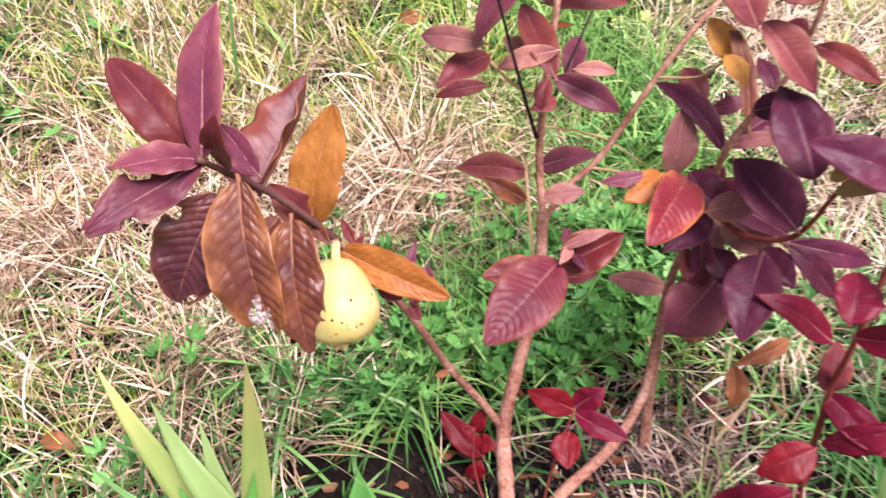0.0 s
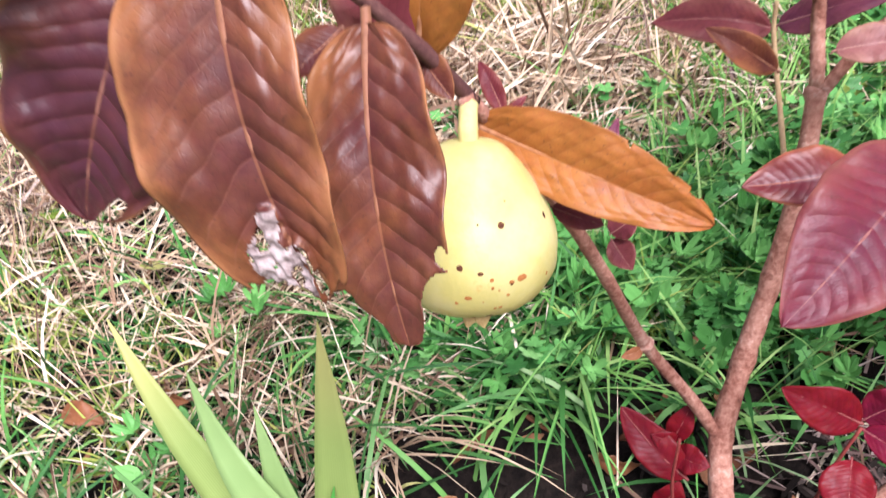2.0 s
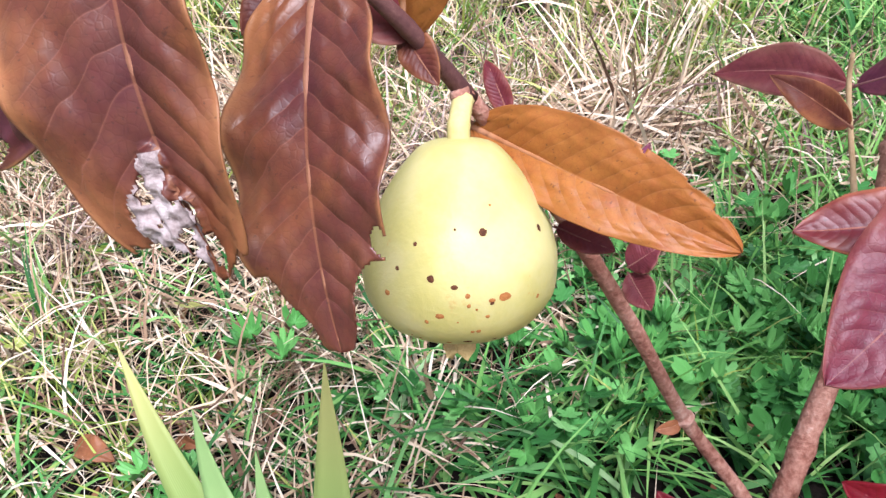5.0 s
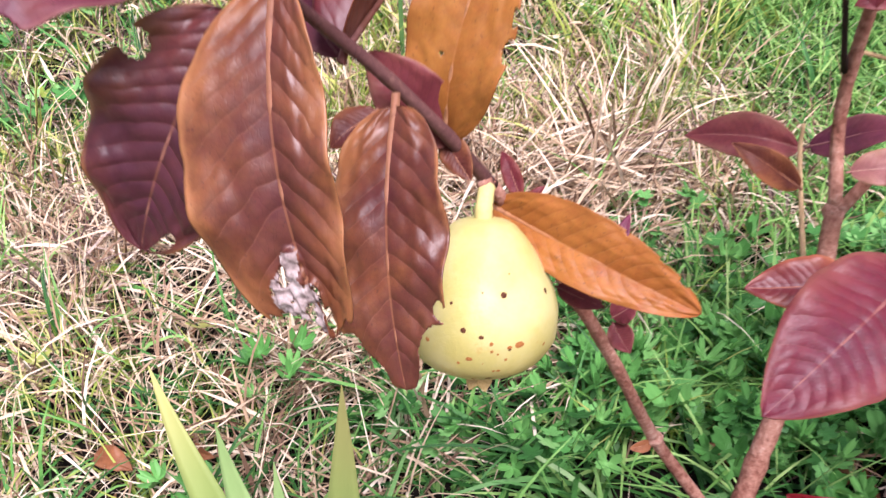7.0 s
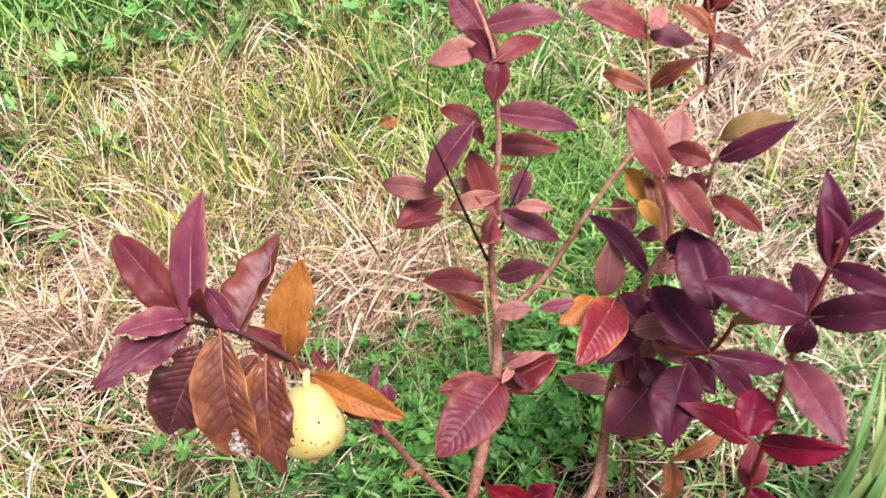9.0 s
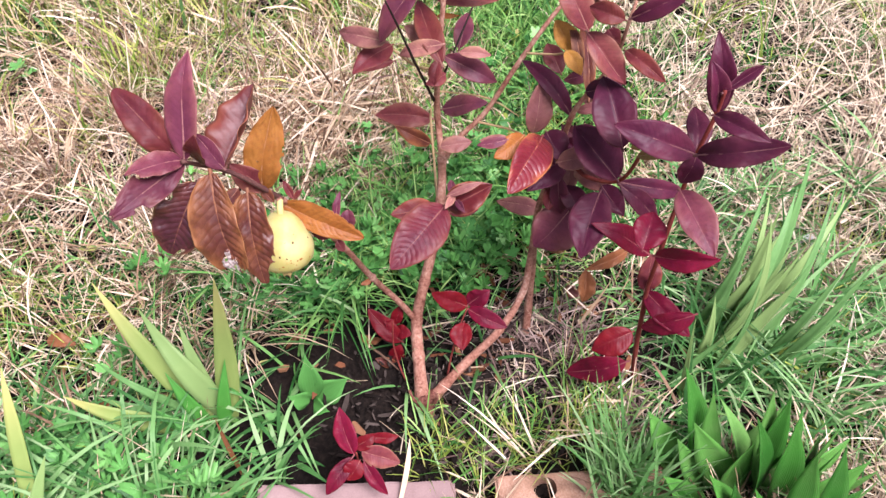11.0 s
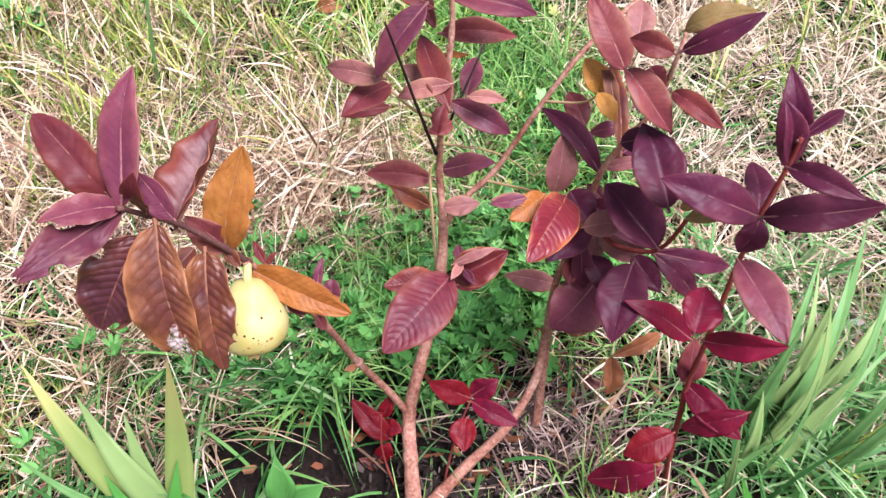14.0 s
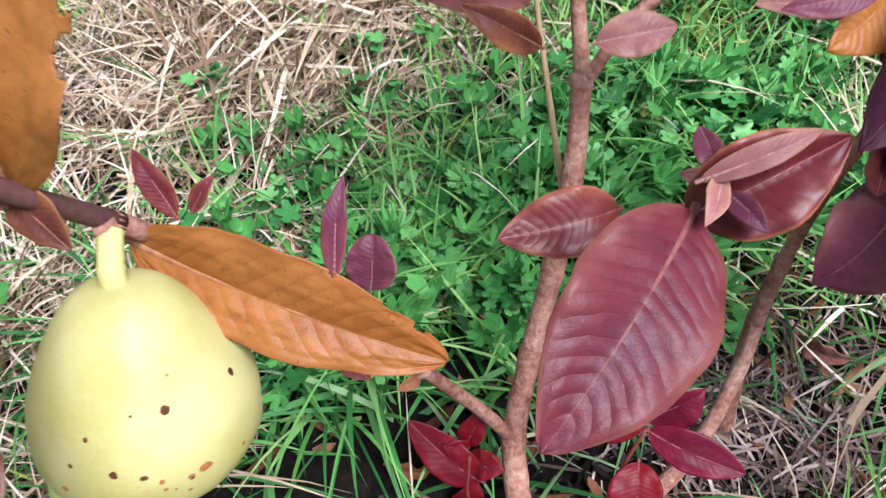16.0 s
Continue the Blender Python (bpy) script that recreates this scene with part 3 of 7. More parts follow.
def strap(parent, base, tip, width, material, bow=0.1, face=(0, -1, 0.3), name="leaf", fold=0.05, label="", tip_at=0.55, belly=0.0):
    """A sword-shaped leaf from the ground: creased along the middle, bowed, drawn out to a point."""
    base, tip = Vector(base), Vector(tip)
    x = (tip - base)
    length = x.length
    x.normalize()
    z = Vector(face)
    wig = noise.noise(tip * 31)
    z = (z - x * z.dot(x)).normalized()
    y = z.cross(x)
    ns, nv = 16, 4
    verts, uvs, faces = [], [], []
    for side in (0, 1):
        for i in range(ns + 1):
            s = i / ns
            w = width * (0.75 + 0.25 * min(1, s * 3)) * (1 if s < tip_at else max(0.0, 1 - ((s - tip_at) / (1 - tip_at)) ** 1.8))
            w *= 1 - belly * (1 - math.sin(math.pi * min(1.0, 0.12 + 0.8 * s)))
            w = max(w, 0.0006)
            lift = bow * length * math.sin(math.pi * s) * (0.6 + 0.4 * s)
            for j in range(nv + 1):
                v = 2 * j / nv - 1
                tw = 0.4 * wig * (s - 0.2)
                p = base + x * (s * length) + (y * math.cos(tw) + z * math.sin(tw)) * (v * w / 2) + y * (0.05 * wig * length * math.sin(math.pi * s)) + z * (lift + fold * w * (abs(v) - 0.5) * 0.8 - 0.0007 * side)
                verts.append(p - Vector(parent.location))
                uvs.append((s, (v + 1) / 2))
    n1 = (ns + 1) * (nv + 1)
    for i in range(ns):
        for j in range(nv):
            a = i * (nv + 1) + j
            b, c, d = a + nv + 1, a + nv + 2, a + 1
            faces += [(a, b, c, d), (d + n1, c + n1, b + n1, a + n1)]
        for j in (0, nv):
            a = i * (nv + 1) + j
            b = a + nv + 1
            faces.append((a, a + n1, b + n1, b) if j == 0 else (b, b + n1, a + n1, a))
    return tagged(link_mesh(name, verts, faces, [material], parent, True, None, uvs), label)


# ---- ground ----
def ground_height(x, y):
    return (0.007 * np.sin(7.1 * x + 1.3) * np.cos(5.7 * y + 0.4) + 0.005 * np.sin(17.3 * x + 2.1) * np.sin(14.9 * y)
            + 0.0025 * np.sin(41 * x) * np.cos(37 * y + 1.0)) * np.exp(-((x / 4) ** 2 + (y / 4) ** 2))


def spread(lo, hi, step, far, factor=1.28):
    mid = list(np.arange(lo, hi + step / 2, step))
    left, right, d = [], [], step
    while mid[0] - sum(left) > -far:
        d *= factor
        left.append(d)
    d = step
    while mid[-1] + sum(right) < far:
        d *= factor
        right.append(d)
    a = [mid[0] - s for s in np.cumsum(left)][::-1]
    return np.array(a + mid + [mid[-1] + s for s in np.cumsum(right)])


gx, gy = spread(-1.3, 1.7, 0.022, 400), spread(-0.7, 2.3, 0.022, 400)
XX, YY = np.meshgrid(gx, gy, indexing="ij")
ZZ = ground_height(XX, YY)
rough = np.random.default_rng(5).normal(0, 0.0022, ZZ.shape) * (np.abs(XX) < 3) * (np.abs(YY) < 3)
nyv = len(gy)
gi, gj = np.meshgrid(np.arange(len(gx) - 1), np.arange(nyv - 1), indexing="ij")
corner = (gi * nyv + gj).ravel()
quads = np.stack([corner, corner + nyv, corner + nyv + 1, corner + 1], 1)
ground = link_mesh("ground", np.stack([XX, YY, ZZ + rough - 0.004], -1).reshape(-1, 3), quads.tolist(), [M_SOIL])
tagged(ground, "dark crumbly soil with dry thatch under rough grass", "ground", kind="structure")


# ---- the guava shrub ----
shrub = thing("guava_shrub", (0, 0, 0), "young guava shrub with purple and red leaves and one yellow fruit", "shrub")
trunk = stem("trunk", [(0.0, -0.004, -0.02), (0.0, 0.012, 0.012), (0.006, 0.048, 0.038), (0.014, 0.084, 0.062), (0.033, 0.113, 0.097), (0.053, 0.138, 0.135), (0.069, 0.16, 0.183), (0.078, 0.18, 0.228)], 0.0082, 0.0050, M_BARK, shrub, "brown flaking young trunk", 14, 0.14, flare=0.55)
leader = stem("branch", [(0.078, 0.18, 0.226), (0.08, 0.2, 0.279), (0.083, 0.19, 0.358), (0.094, 0.2, 0.421), (0.096, 0.205, 0.456), (0.098, 0.21, 0.496), (0.098, 0.24, 0.514), (0.095, 0.268, 0.528)], 0.0040, 0.0011, M_BARK, shrub, "upright leading branch")
long_branch = stem("branch", [(0.076, 0.178, 0.222), (0.1, 0.183, 0.252), (0.131, 0.186, 0.28), (0.175, 0.2, 0.333), (0.226, 0.22, 0.377), (0.309, 0.26, 0.406)], 0.0034, 0.0021, M_BARK, shrub, "long slanting branch")
stem("branch", [(0.307, 0.259, 0.405), (0.35, 0.272, 0.439), (0.395, 0.285, 0.468), (0.45, 0.3, 0.5), (0.50, 0.313, 0.53)], 0.0021, 0.0012, M_GREYSHOOT, shrub, "bare grey end of the slanting branch")
second = stem("branch", [(0.006, 0.002, 0.006), (0.028, 0.012, 0.02), (0.062, 0.03, 0.032), (0.108, 0.05, 0.052), (0.145, 0.08, 0.075), (0.16, 0.1, 0.125), (0.167, 0.105, 0.199), (0.184, 0.107, 0.271), (0.197, 0.11, 0.327), (0.212, 0.106, 0.361), (0.228, 0.1, 0.396), (0.234, 0.095, 0.444), (0.24, 0.1, 0.459)], 0.0062, 0.0013, M_BARK, shrub, "low arching second stem", 12, flare=0.35)
stem("branch", [(0.014, 0.084, 0.058), (-0.002, 0.093, 0.094), (-0.027, 0.1, 0.147), (-0.047, 0.092, 0.218), (-0.063, 0.079, 0.276), (-0.079, 0.067, 0.326), (-0.092, 0.058, 0.36)], 0.0040, 0.0025, M_BARK, shrub, "slender tan fruiting branch", 12)
fruit_branch = stem("branch", [(-0.091, 0.0588, 0.3575), (-0.101, 0.05, 0.384), (-0.115, 0.045, 0.41), (-0.126, 0.04, 0.428), (-0.136, 0.026, 0.451), (-0.144, 0.01, 0.475)], 0.0025, 0.0016, M_DARKSHOOT, shrub, "dark purple-brown end of the fruiting branch", 12)
side_branch = stem("branch", [(0.2, 0.108, 0.262), (0.209, 0.082, 0.262), (0.229, 0.052, 0.283), (0.234, 0.03, 0.343), (0.241, 0.03, 0.356)], 0.0026, 0.0015, M_SHOOT, shrub)
top_shoot = stem("branch", [(0.236, 0.222, 0.382), (0.241, 0.228, 0.4), (0.242, 0.24, 0.426), (0.245, 0.258, 0.464), (0.246, 0.272, 0.49)], 0.002, 0.001, M_STEM_TAN, shrub)
top_shoot_b = stem("branch", [(0.309, 0.26, 0.405), (0.303, 0.25, 0.43), (0.295, 0.24, 0.467), (0.294, 0.25, 0.495)], 0.0018, 0.001, M_SHOOT, shrub)
left_shoot = stem("branch", [(0.083, 0.192, 0.345), (0.061, 0.192, 0.356), (0.038, 0.186, 0.389)], 0.0019, 0.0011, M_STEM_TAN, shrub)
thin_shoot = stem("branch", [(0.064, 0.155, 0.165), (0.072, 0.2, 0.19), (0.08, 0.245, 0.216), (0.083, 0.255, 0.232)], 0.0018, 0.0012, M_STEM_TAN, shrub)
stem("twig", [(0.077, 0.198, 0.3), (0.057, 0.17, 0.379), (0.04, 0.145, 0.45), (0.031, 0.13, 0.486)], 0.0017, 0.0007, M_TWIG, shrub, "dead black twig")
stem("twig", [(0.081, 0.2, 0.31), (0.135, 0.2, 0.285), (0.169, 0.19, 0.257)], 0.0011, 0.0006, M_STEM_TAN, shrub)
stem("twig", [(0.118, 0.186, 0.268), (0.146, 0.15, 0.283), (0.149, 0.11, 0.313)], 0.0014, 0.0008, M_STEM_TAN, shrub)
stem("twig", [(0.09, 0.2, 0.33), (0.137, 0.26, 0.358), (0.165, 0.3, 0.377), (0.188, 0.35, 0.414)], 0.0012, 0.0005, M_TWIG, shrub)
stem("twig", [(0.177, 0.2, 0.336), (0.204, 0.18, 0.344), (0.199, 0.14, 0.383)], 0.0013, 0.0008, M_STEM_TAN, shrub)
stem("support_stem", [(0.144, 0.06, -0.012), (0.155, 0.085, 0.03), (0.162, 0.1, 0.085), (0.164, 0.104, 0.14)], 0.0056, 0.0044, M_BARK, shrub, "straight brown stem beside the second trunk")
for place, size in (((-0.027, 0.1, 0.147), 0.0049), ((0.002, 0.0, 0.004), 0.0125), ((0.012, 0.006, 0.012), 0.0085), ((0.014, 0.084, 0.06), 0.0072), ((0.077, 0.18, 0.226), 0.0056), ((-0.093, 0.056, 0.361), 0.003)):
    bm = bmesh.new()
    bmesh.ops.create_icosphere(bm, subdivisions=2, radius=size)
    for v in bm.verts:
        v.co = v.co * (1 + 0.22 * noise.noise(v.co * 320 + Vector(place) * 40)) + Vector(place)
    for f in bm.faces:
        f.smooth = True
    part("node", bm, M_FOOTBARK if place[2] < 0.02 else M_BARK, shrub)
for end, thick in (((-0.030, -0.012, -0.010), 0.0052), ((0.012, -0.034, -0.012), 0.0060), ((0.040, -0.010, -0.012), 0.0048), ((-0.018, 0.022, -0.010), 0.0042), ((0.024, 0.030, -0.010), 0.0040)):
    stem("root", [(end[0] * 0.05, end[1] * 0.05, 0.018), (end[0] * 0.35, end[1] * 0.35, 0.006), (end[0] * 0.75, end[1] * 0.75, -0.001), end], thick, thick * 0.45, M_FOOTBARK, shrub, "reddish brown surface root", 9, 0.22)
stem("shoot", [(0.004, -0.004, 0.010), (0.012, -0.008, 0.024), (0.016, -0.006, 0.038)], 0.0030, 0.0018, M_FOOTBARK, shrub, "short stub of a cut shoot at the foot", 9, 0.2)
stem("shoot", [(-0.005, 0.000, 0.010), (-0.012, 0.004, 0.022), (-0.014, 0.010, 0.033)], 0.0026, 0.0015, M_FOOTBARK, shrub, "short stub of a cut shoot at the foot", 9, 0.2)
leaf(thin_shoot, (0.084, 0.259, 0.211), (0.019, 0.281, 0.216), 0.029, "rose", 0.12, 24, 0, 0.05)
leaf(thin_shoot, (0.073, 0.219, 0.213), (0.036, 0.231, 0.241), 0.018, "brown", 0.12, 24, 0, 0.05)
leaf(thin_shoot, (0.106, 0.301, 0.181), (0.153, 0.263, 0.214), 0.027, "purple")
leaf(thin_shoot, (0.074, 0.163, 0.265), (0.107, 0.158, 0.268), 0.019, "pink")
leaf(leader, (0.052, 0.048, 0.310), (-0.011, -0.002, 0.301), 0.044, "wine", skew=0.0, sway=0.0)
leaf(leader, (0.046, 0.077, 0.276), (0.003, 0.076, 0.280), 0.023, "oxblood")
leaf(leader, (0.056, 0.055, 0.298), (0.099, 0.051, 0.322), 0.028, "oxblood", 0.06, 32, 0, 0.08)
leaf(leader, (0.056, 0.054, 0.316), (0.090, 0.053, 0.326), 0.008, "pink")
leaf(leader, (0.0621, 0.0561, 0.3139), (0.0639, 0.0719, 0.3170), 0.0084, "purple", 0.05, 20, 0, 0.03, label="young greyish purple leaf")
leaf(leader, (0.0635, 0.0548, 0.3157), (0.0500, 0.0393, 0.3162), 0.0074, "pink", 0.05, 20, 0, 0.03)
leaf(leader, (0.0634, 0.0512, 0.3110), (0.0676, 0.0351, 0.3109), 0.0071, "purple", 0.05, 20, 0, 0.03)
leaf(leader, (0.060, 0.079, 0.260), (0.091, 0.073, 0.261), 0.011, "maroon")
leaf(leader, (0.068, 0.172, 0.468), (0.024, 0.156, 0.424), 0.024, "purple")
leaf(left_shoot, (0.039, 0.187, 0.392), (-0.004, 0.161, 0.391), 0.023, "red")
leaf(left_shoot, (0.031, 0.163, 0.417), (-0.009, 0.196, 0.413), 0.019, "pink")
leaf(left_shoot, (0.042, 0.217, 0.346), (-0.000, 0.225, 0.338), 0.013, "red")
leaf(leader, (0.083, 0.163, 0.401), (0.043, 0.183, 0.382), 0.016, "pink")
leaf(leader, (0.079, 0.154, 0.386), (0.075, 0.230, 0.405), 0.024, "maroon", 0.08, 22, 0, 0.05)
leaf(leader, (0.093, 0.203, 0.351), (0.141, 0.179, 0.324), 0.023, "purple", 0.12, 26, 0, 0.05)
leaf(leader, (0.116, 0.238, 0.327), (0.136, 0.277, 0.340), 0.021, "purple")
leaf(leader, (0.104, 0.185, 0.368), (0.134, 0.175, 0.365), 0.012, "pink")
leaf(leader, (0.083, 0.185, 0.364), (0.072, 0.168, 0.347), 0.014, "red")
leaf(leader, (0.093, 0.232, 0.401), (0.154, 0.213, 0.399), 0.021, "rose", 0.12, 26, 0, 0.05)
leaf(leader, (0.091, 0.220, 0.388), (0.112, 0.215, 0.388), 0.006, "orange")
leaf(leader, (0.078, 0.234, 0.434), (0.084, 0.214, 0.419), 0.011, "red")
leaf(leader, (0.083, 0.211, 0.360), (0.058, 0.225, 0.381), 0.021, "pink")
leaf(leader, (0.088, 0.181, 0.348), (0.066, 0.171, 0.349), 0.014, "red")
leaf(leader, (0.096, 0.212, 0.448), (0.161, 0.188, 0.434), 0.025, "purple", 0.12, 26, 0, 0.05)
leaf(leader, (0.100, 0.202, 0.503), (0.087, 0.180, 0.479), 0.022, "red")
leaf(leader, (0.096, 0.198, 0.504), (0.138, 0.213, 0.508), 0.019, "red")
leaf(leader, (0.100, 0.213, 0.492), (0.086, 0.259, 0.505), 0.023, "maroon")
leaf(leader, (0.090, 0.231, 0.497), (0.049, 0.256, 0.482), 0.026, "pink")
leaf(leader, (0.110, 0.309, 0.473), (0.086, 0.325, 0.508), 0.031, "purple")
leaf(leader, (0.099, 0.253, 0.505), (0.162, 0.240, 0.508), 0.022, "purple", 0.12, 26, 0, 0.05)
leaf(leader, (0.081, 0.203, 0.445), (0.052, 0.229, 0.453), 0.018, "maroon")
leaf(top_shoot, (0.235, 0.231, 0.432), (0.205, 0.259, 0.439), 0.018, "brown")
leaf(top_shoot, (0.246, 0.245, 0.424), (0.282, 0.230, 0.453), 0.017, "brown")
leaf(top_shoot, (0.243, 0.254, 0.469), (0.187, 0.270, 0.503), 0.027, "maroon")
leaf(top_shoot, (0.250, 0.264, 0.465), (0.287, 0.252, 0.458), 0.024, "purple")
leaf(top_shoot, (0.245, 0.251, 0.477), (0.260, 0.264, 0.491), 0.018, "pink")
leaf(top_shoot_b, (0.276, 0.207, 0.488), (0.254, 0.230, 0.508), 0.012, "brown")
leaf(top_shoot_b, (0.294, 0.243, 0.465), (0.330, 0.221, 0.448), 0.014, "brown")
leaf(top_shoot_b, (0.297, 0.259, 0.481), (0.323, 0.266, 0.491), 0.021, "red")
leaf(top_shoot_b, (0.2977, 0.2444, 0.4896), (0.3542, 0.2580, 0.5149), 0.0233, "red", 0.10, 40, 0, 0.08, label="large red-brown leaf folded along its midrib")
leaf(top_shoot_b, (0.3021, 0.2478, 0.4940), (0.3041, 0.2809, 0.5307), 0.0254, "rose", 0.06, 24, 0, 0.04)
leaf(top_shoot_b, (0.3046, 0.2486, 0.4954), (0.3351, 0.2752, 0.5152), 0.0180, "red", 0.06, 30, 0, 0.04)
leaf(top_shoot_b, (0.2941, 0.2299, 0.4730), (0.2656, 0.2496, 0.4968), 0.0159, "brown", 0.12, 30, 0, 0.06)
stem("branch", [(0.2892, 0.2216, 0.4630), (0.2941, 0.2332, 0.4766), (0.3013, 0.2487, 0.4949)], 0.0016, 0.0010, M_SHOOT, shrub)
leaf(second, (0.2359, 0.1599, 0.4157), (0.2490, 0.1867, 0.4325), 0.0244, "pink", 0.06, 18, 0, 0.04)
leaf(second, (0.209, 0.122, 0.418), (0.192, 0.164, 0.462), 0.029, "rose")
leaf(second, (0.224, 0.084, 0.455), (0.201, 0.108, 0.457), 0.018, "maroon", 0.2, 30, 0, 0.05)
leaf(second, (0.226, 0.078, 0.461), (0.268, 0.058, 0.496), 0.017, "plum")
leaf(second, (0.242, 0.106, 0.457), (0.279, 0.081, 0.482), 0.019, "olive")
leaf(second, (0.199, 0.101, 0.435), (0.224, 0.063, 0.401), 0.025, "rose", 0.08, 20, 0, 0.05)
leaf(second, (0.228, 0.082, 0.423), (0.247, 0.039, 0.420), 0.016, "maroon")
leaf(long_branch, (0.200, 0.131, 0.390), (0.187, 0.148, 0.415), 0.021, "gold")
leaf(long_branch, (0.189, 0.121, 0.401), (0.198, 0.101, 0.386), 0.016, "gold")
leaf(long_branch, (0.199, 0.105, 0.390), (0.201, 0.145, 0.410), 0.012, "brown")
leaf(long_branch, (0.198, 0.116, 0.321), (0.166, 0.176, 0.351), 0.019, "plum", 0.16, 24, 0, 0.05)
leaf(second, (0.162, 0.123, 0.300), (0.175, 0.143, 0.349), 0.027, "pink")
leaf(second, (0.221, 0.140, 0.314), (0.247, 0.111, 0.322), 0.018, "pink")
leaf(second, (0.211, 0.025, 0.364), (0.212, 0.086, 0.396), 0.037, "plum", 0.06, 34, 0, 0.05)
leaf(side_branch, (0.224, 0.019, 0.355), (0.249, 0.001, 0.370), 0.012, "olive")
leaf(second, (0.200, 0.092, 0.373), (0.223, 0.083, 0.383), 0.019, "plum")
leaf(second, (0.220, 0.106, 0.429), (0.225, 0.088, 0.426), 0.016, "maroon")
leaf(second, (0.218, 0.162, 0.397), (0.243, 0.175, 0.426), 0.022, "pink")
leaf(second, (0.221, 0.017, 0.366), (0.222, 0.020, 0.380), 0.012, "olive")
leaf(second, (0.165, 0.104, 0.312), (0.110, 0.037, 0.322), 0.037, "flame")
leaf(second, (0.145, 0.101, 0.323), (0.110, 0.081, 0.324), 0.023, "orange")
leaf(second, (0.124, 0.087, 0.338), (0.095, 0.091, 0.335), 0.011, "purple")
leaf(second, (0.194, 0.116, 0.266), (0.145, 0.081, 0.263), 0.033, "plum")
leaf(second, (0.175, 0.127, 0.286), (0.186, 0.102, 0.266), 0.035, "plum")
leaf(second, (0.243, 0.077, 0.258), (0.183, 0.134, 0.284), 0.030, "plum", 0.08, 34, 0, 0.05)
leaf(second, (0.215, 0.032, 0.312), (0.189, 0.085, 0.339), 0.036, "plum", 0.06, 34, 0, 0.05)
leaf(side_branch, (0.232, 0.076, 0.245), (0.208, 0.124, 0.245), 0.036, "pink")
leaf(side_branch, (0.241, 0.071, 0.255), (0.321, 0.067, 0.217), 0.021, "plum")
leaf(side_branch, (0.240, 0.068, 0.254), (0.282, 0.047, 0.204), 0.023, "plum")
leaf(second, (0.183, 0.097, 0.254), (0.184, 0.081, 0.209), 0.020, "plum")
leaf(second, (0.177, 0.101, 0.237), (0.170, 0.083, 0.220), 0.016, "maroon")
leaf(second, (0.198, 0.087, 0.210), (0.153, 0.075, 0.170), 0.053, "purple")
leaf(second, (0.190, 0.153, 0.130), (0.138, 0.170, 0.143), 0.023, "pink")
leaf(second, (0.216, 0.063, 0.257), (0.178, 0.006, 0.233), 0.042, "plum")
leaf(second, (0.258, 0.056, 0.149), (0.206, 0.047, 0.144), 0.014, "dead", 0.12, 40, 0, 0.2)
leaf(second, (0.207, 0.048, 0.141), (0.196, 0.023, 0.117), 0.018, "dead", 0.18, 44, 0, 0.25)
leaf(second, (0.174, 0.087, 0.144), (0.199, 0.084, 0.146), 0.014, "dead", 0.15, 40, 0, 0.25)
leaf(second, (0.173, 0.114, 0.307), (0.181, 0.083, 0.295), 0.030, "plum")
leaf(second, (0.196, 0.094, 0.327), (0.225, 0.054, 0.312), 0.025, "plum")
leaf(second, (0.225, 0.079, 0.246), (0.238, 0.044, 0.233), 0.024, "plum")
leaf(second, (0.191, 0.098, 0.236), (0.198, 0.063, 0.222), 0.026, "plum")
leaf(second, (0.206, 0.119, 0.243), (0.190, 0.087, 0.228), 0.020, "pink")
leaf(long_branch, (0.2161, 0.1184, 0.3370), (0.2312, 0.1911, 0.3759), 0.0136, "brown", 0.08, 30, 0, 0.06, label="narrow maroon-brown leaf seen on edge")
leaf(long_branch, (0.2071, 0.1733, 0.3236), (0.2036, 0.2095, 0.3347), 0.0222, "rose", 0.06, 18, 0, 0.05)
leaf(second, (0.2319, 0.1555, 0.3315), (0.2058, 0.1606, 0.3257), 0.0143, "purple", 0.08, 20, 0, 0.05)
leaf(second, (0.2248, 0.1311, 0.3226), (0.2627, 0.1447, 0.3263), 0.0208, "plum", 0.08, 22, 0, 0.05)
leaf(second, (0.2047, 0.1184, 0.3221), (0.2361, 0.1058, 0.3354), 0.0114, "pink", 0.06, 20, 0, 0.05, label="pale pinkish underside of a turned leaf")
leaf(second, (0.1378, 0.1014, 0.3113), (0.1034, 0.1132, 0.3168), 0.0122, "pink", 0.06, 20, 0, 0.05)
leaf(second, (0.1750, 0.0831, 0.2938), (0.2104, 0.0713, 0.3017), 0.0222, "pink", 0.08, 16, 0, 0.06, label="pale pinkish underside of a turned leaf")
leaf(second, (0.2558, 0.1572, 0.3364), (0.2536, 0.1865, 0.3483), 0.0165, "plum", 0.06, 26, 0, 0.05)
leaf(second, (0.2027, 0.1145, 0.2917), (0.1933, 0.1253, 0.2998), 0.0143, "purple", 0.06, 20, 0, 0.05)
leaf(fruit_branch, (-0.144, 0.016, 0.470), (-0.121, 0.063, 0.528), 0.026, "purple")
leaf(fruit_branch, (-0.1186, 0.0111, 0.4579), (-0.1340, 0.0339, 0.4774), 0.0163, "purple", 0.06, 18, 0, 0.04)
leaf(fruit_branch, (-0.148, 0.026, 0.464), (-0.182, 0.064, 0.507), 0.026, "maroon", 0.17, 16, 0, 0.1, label="drooping maroon-purple leaf", blunt=0.45, taper=0.08)
leaf(fruit_branch, (-0.145, 0.016, 0.470), (-0.178, -0.009, 0.493), 0.018, "purple", 0.05, 12, 0, 0.12, gone=lambda s, v: eaten(s, v, (0.95, 0.8, 0.14, 0.6)))
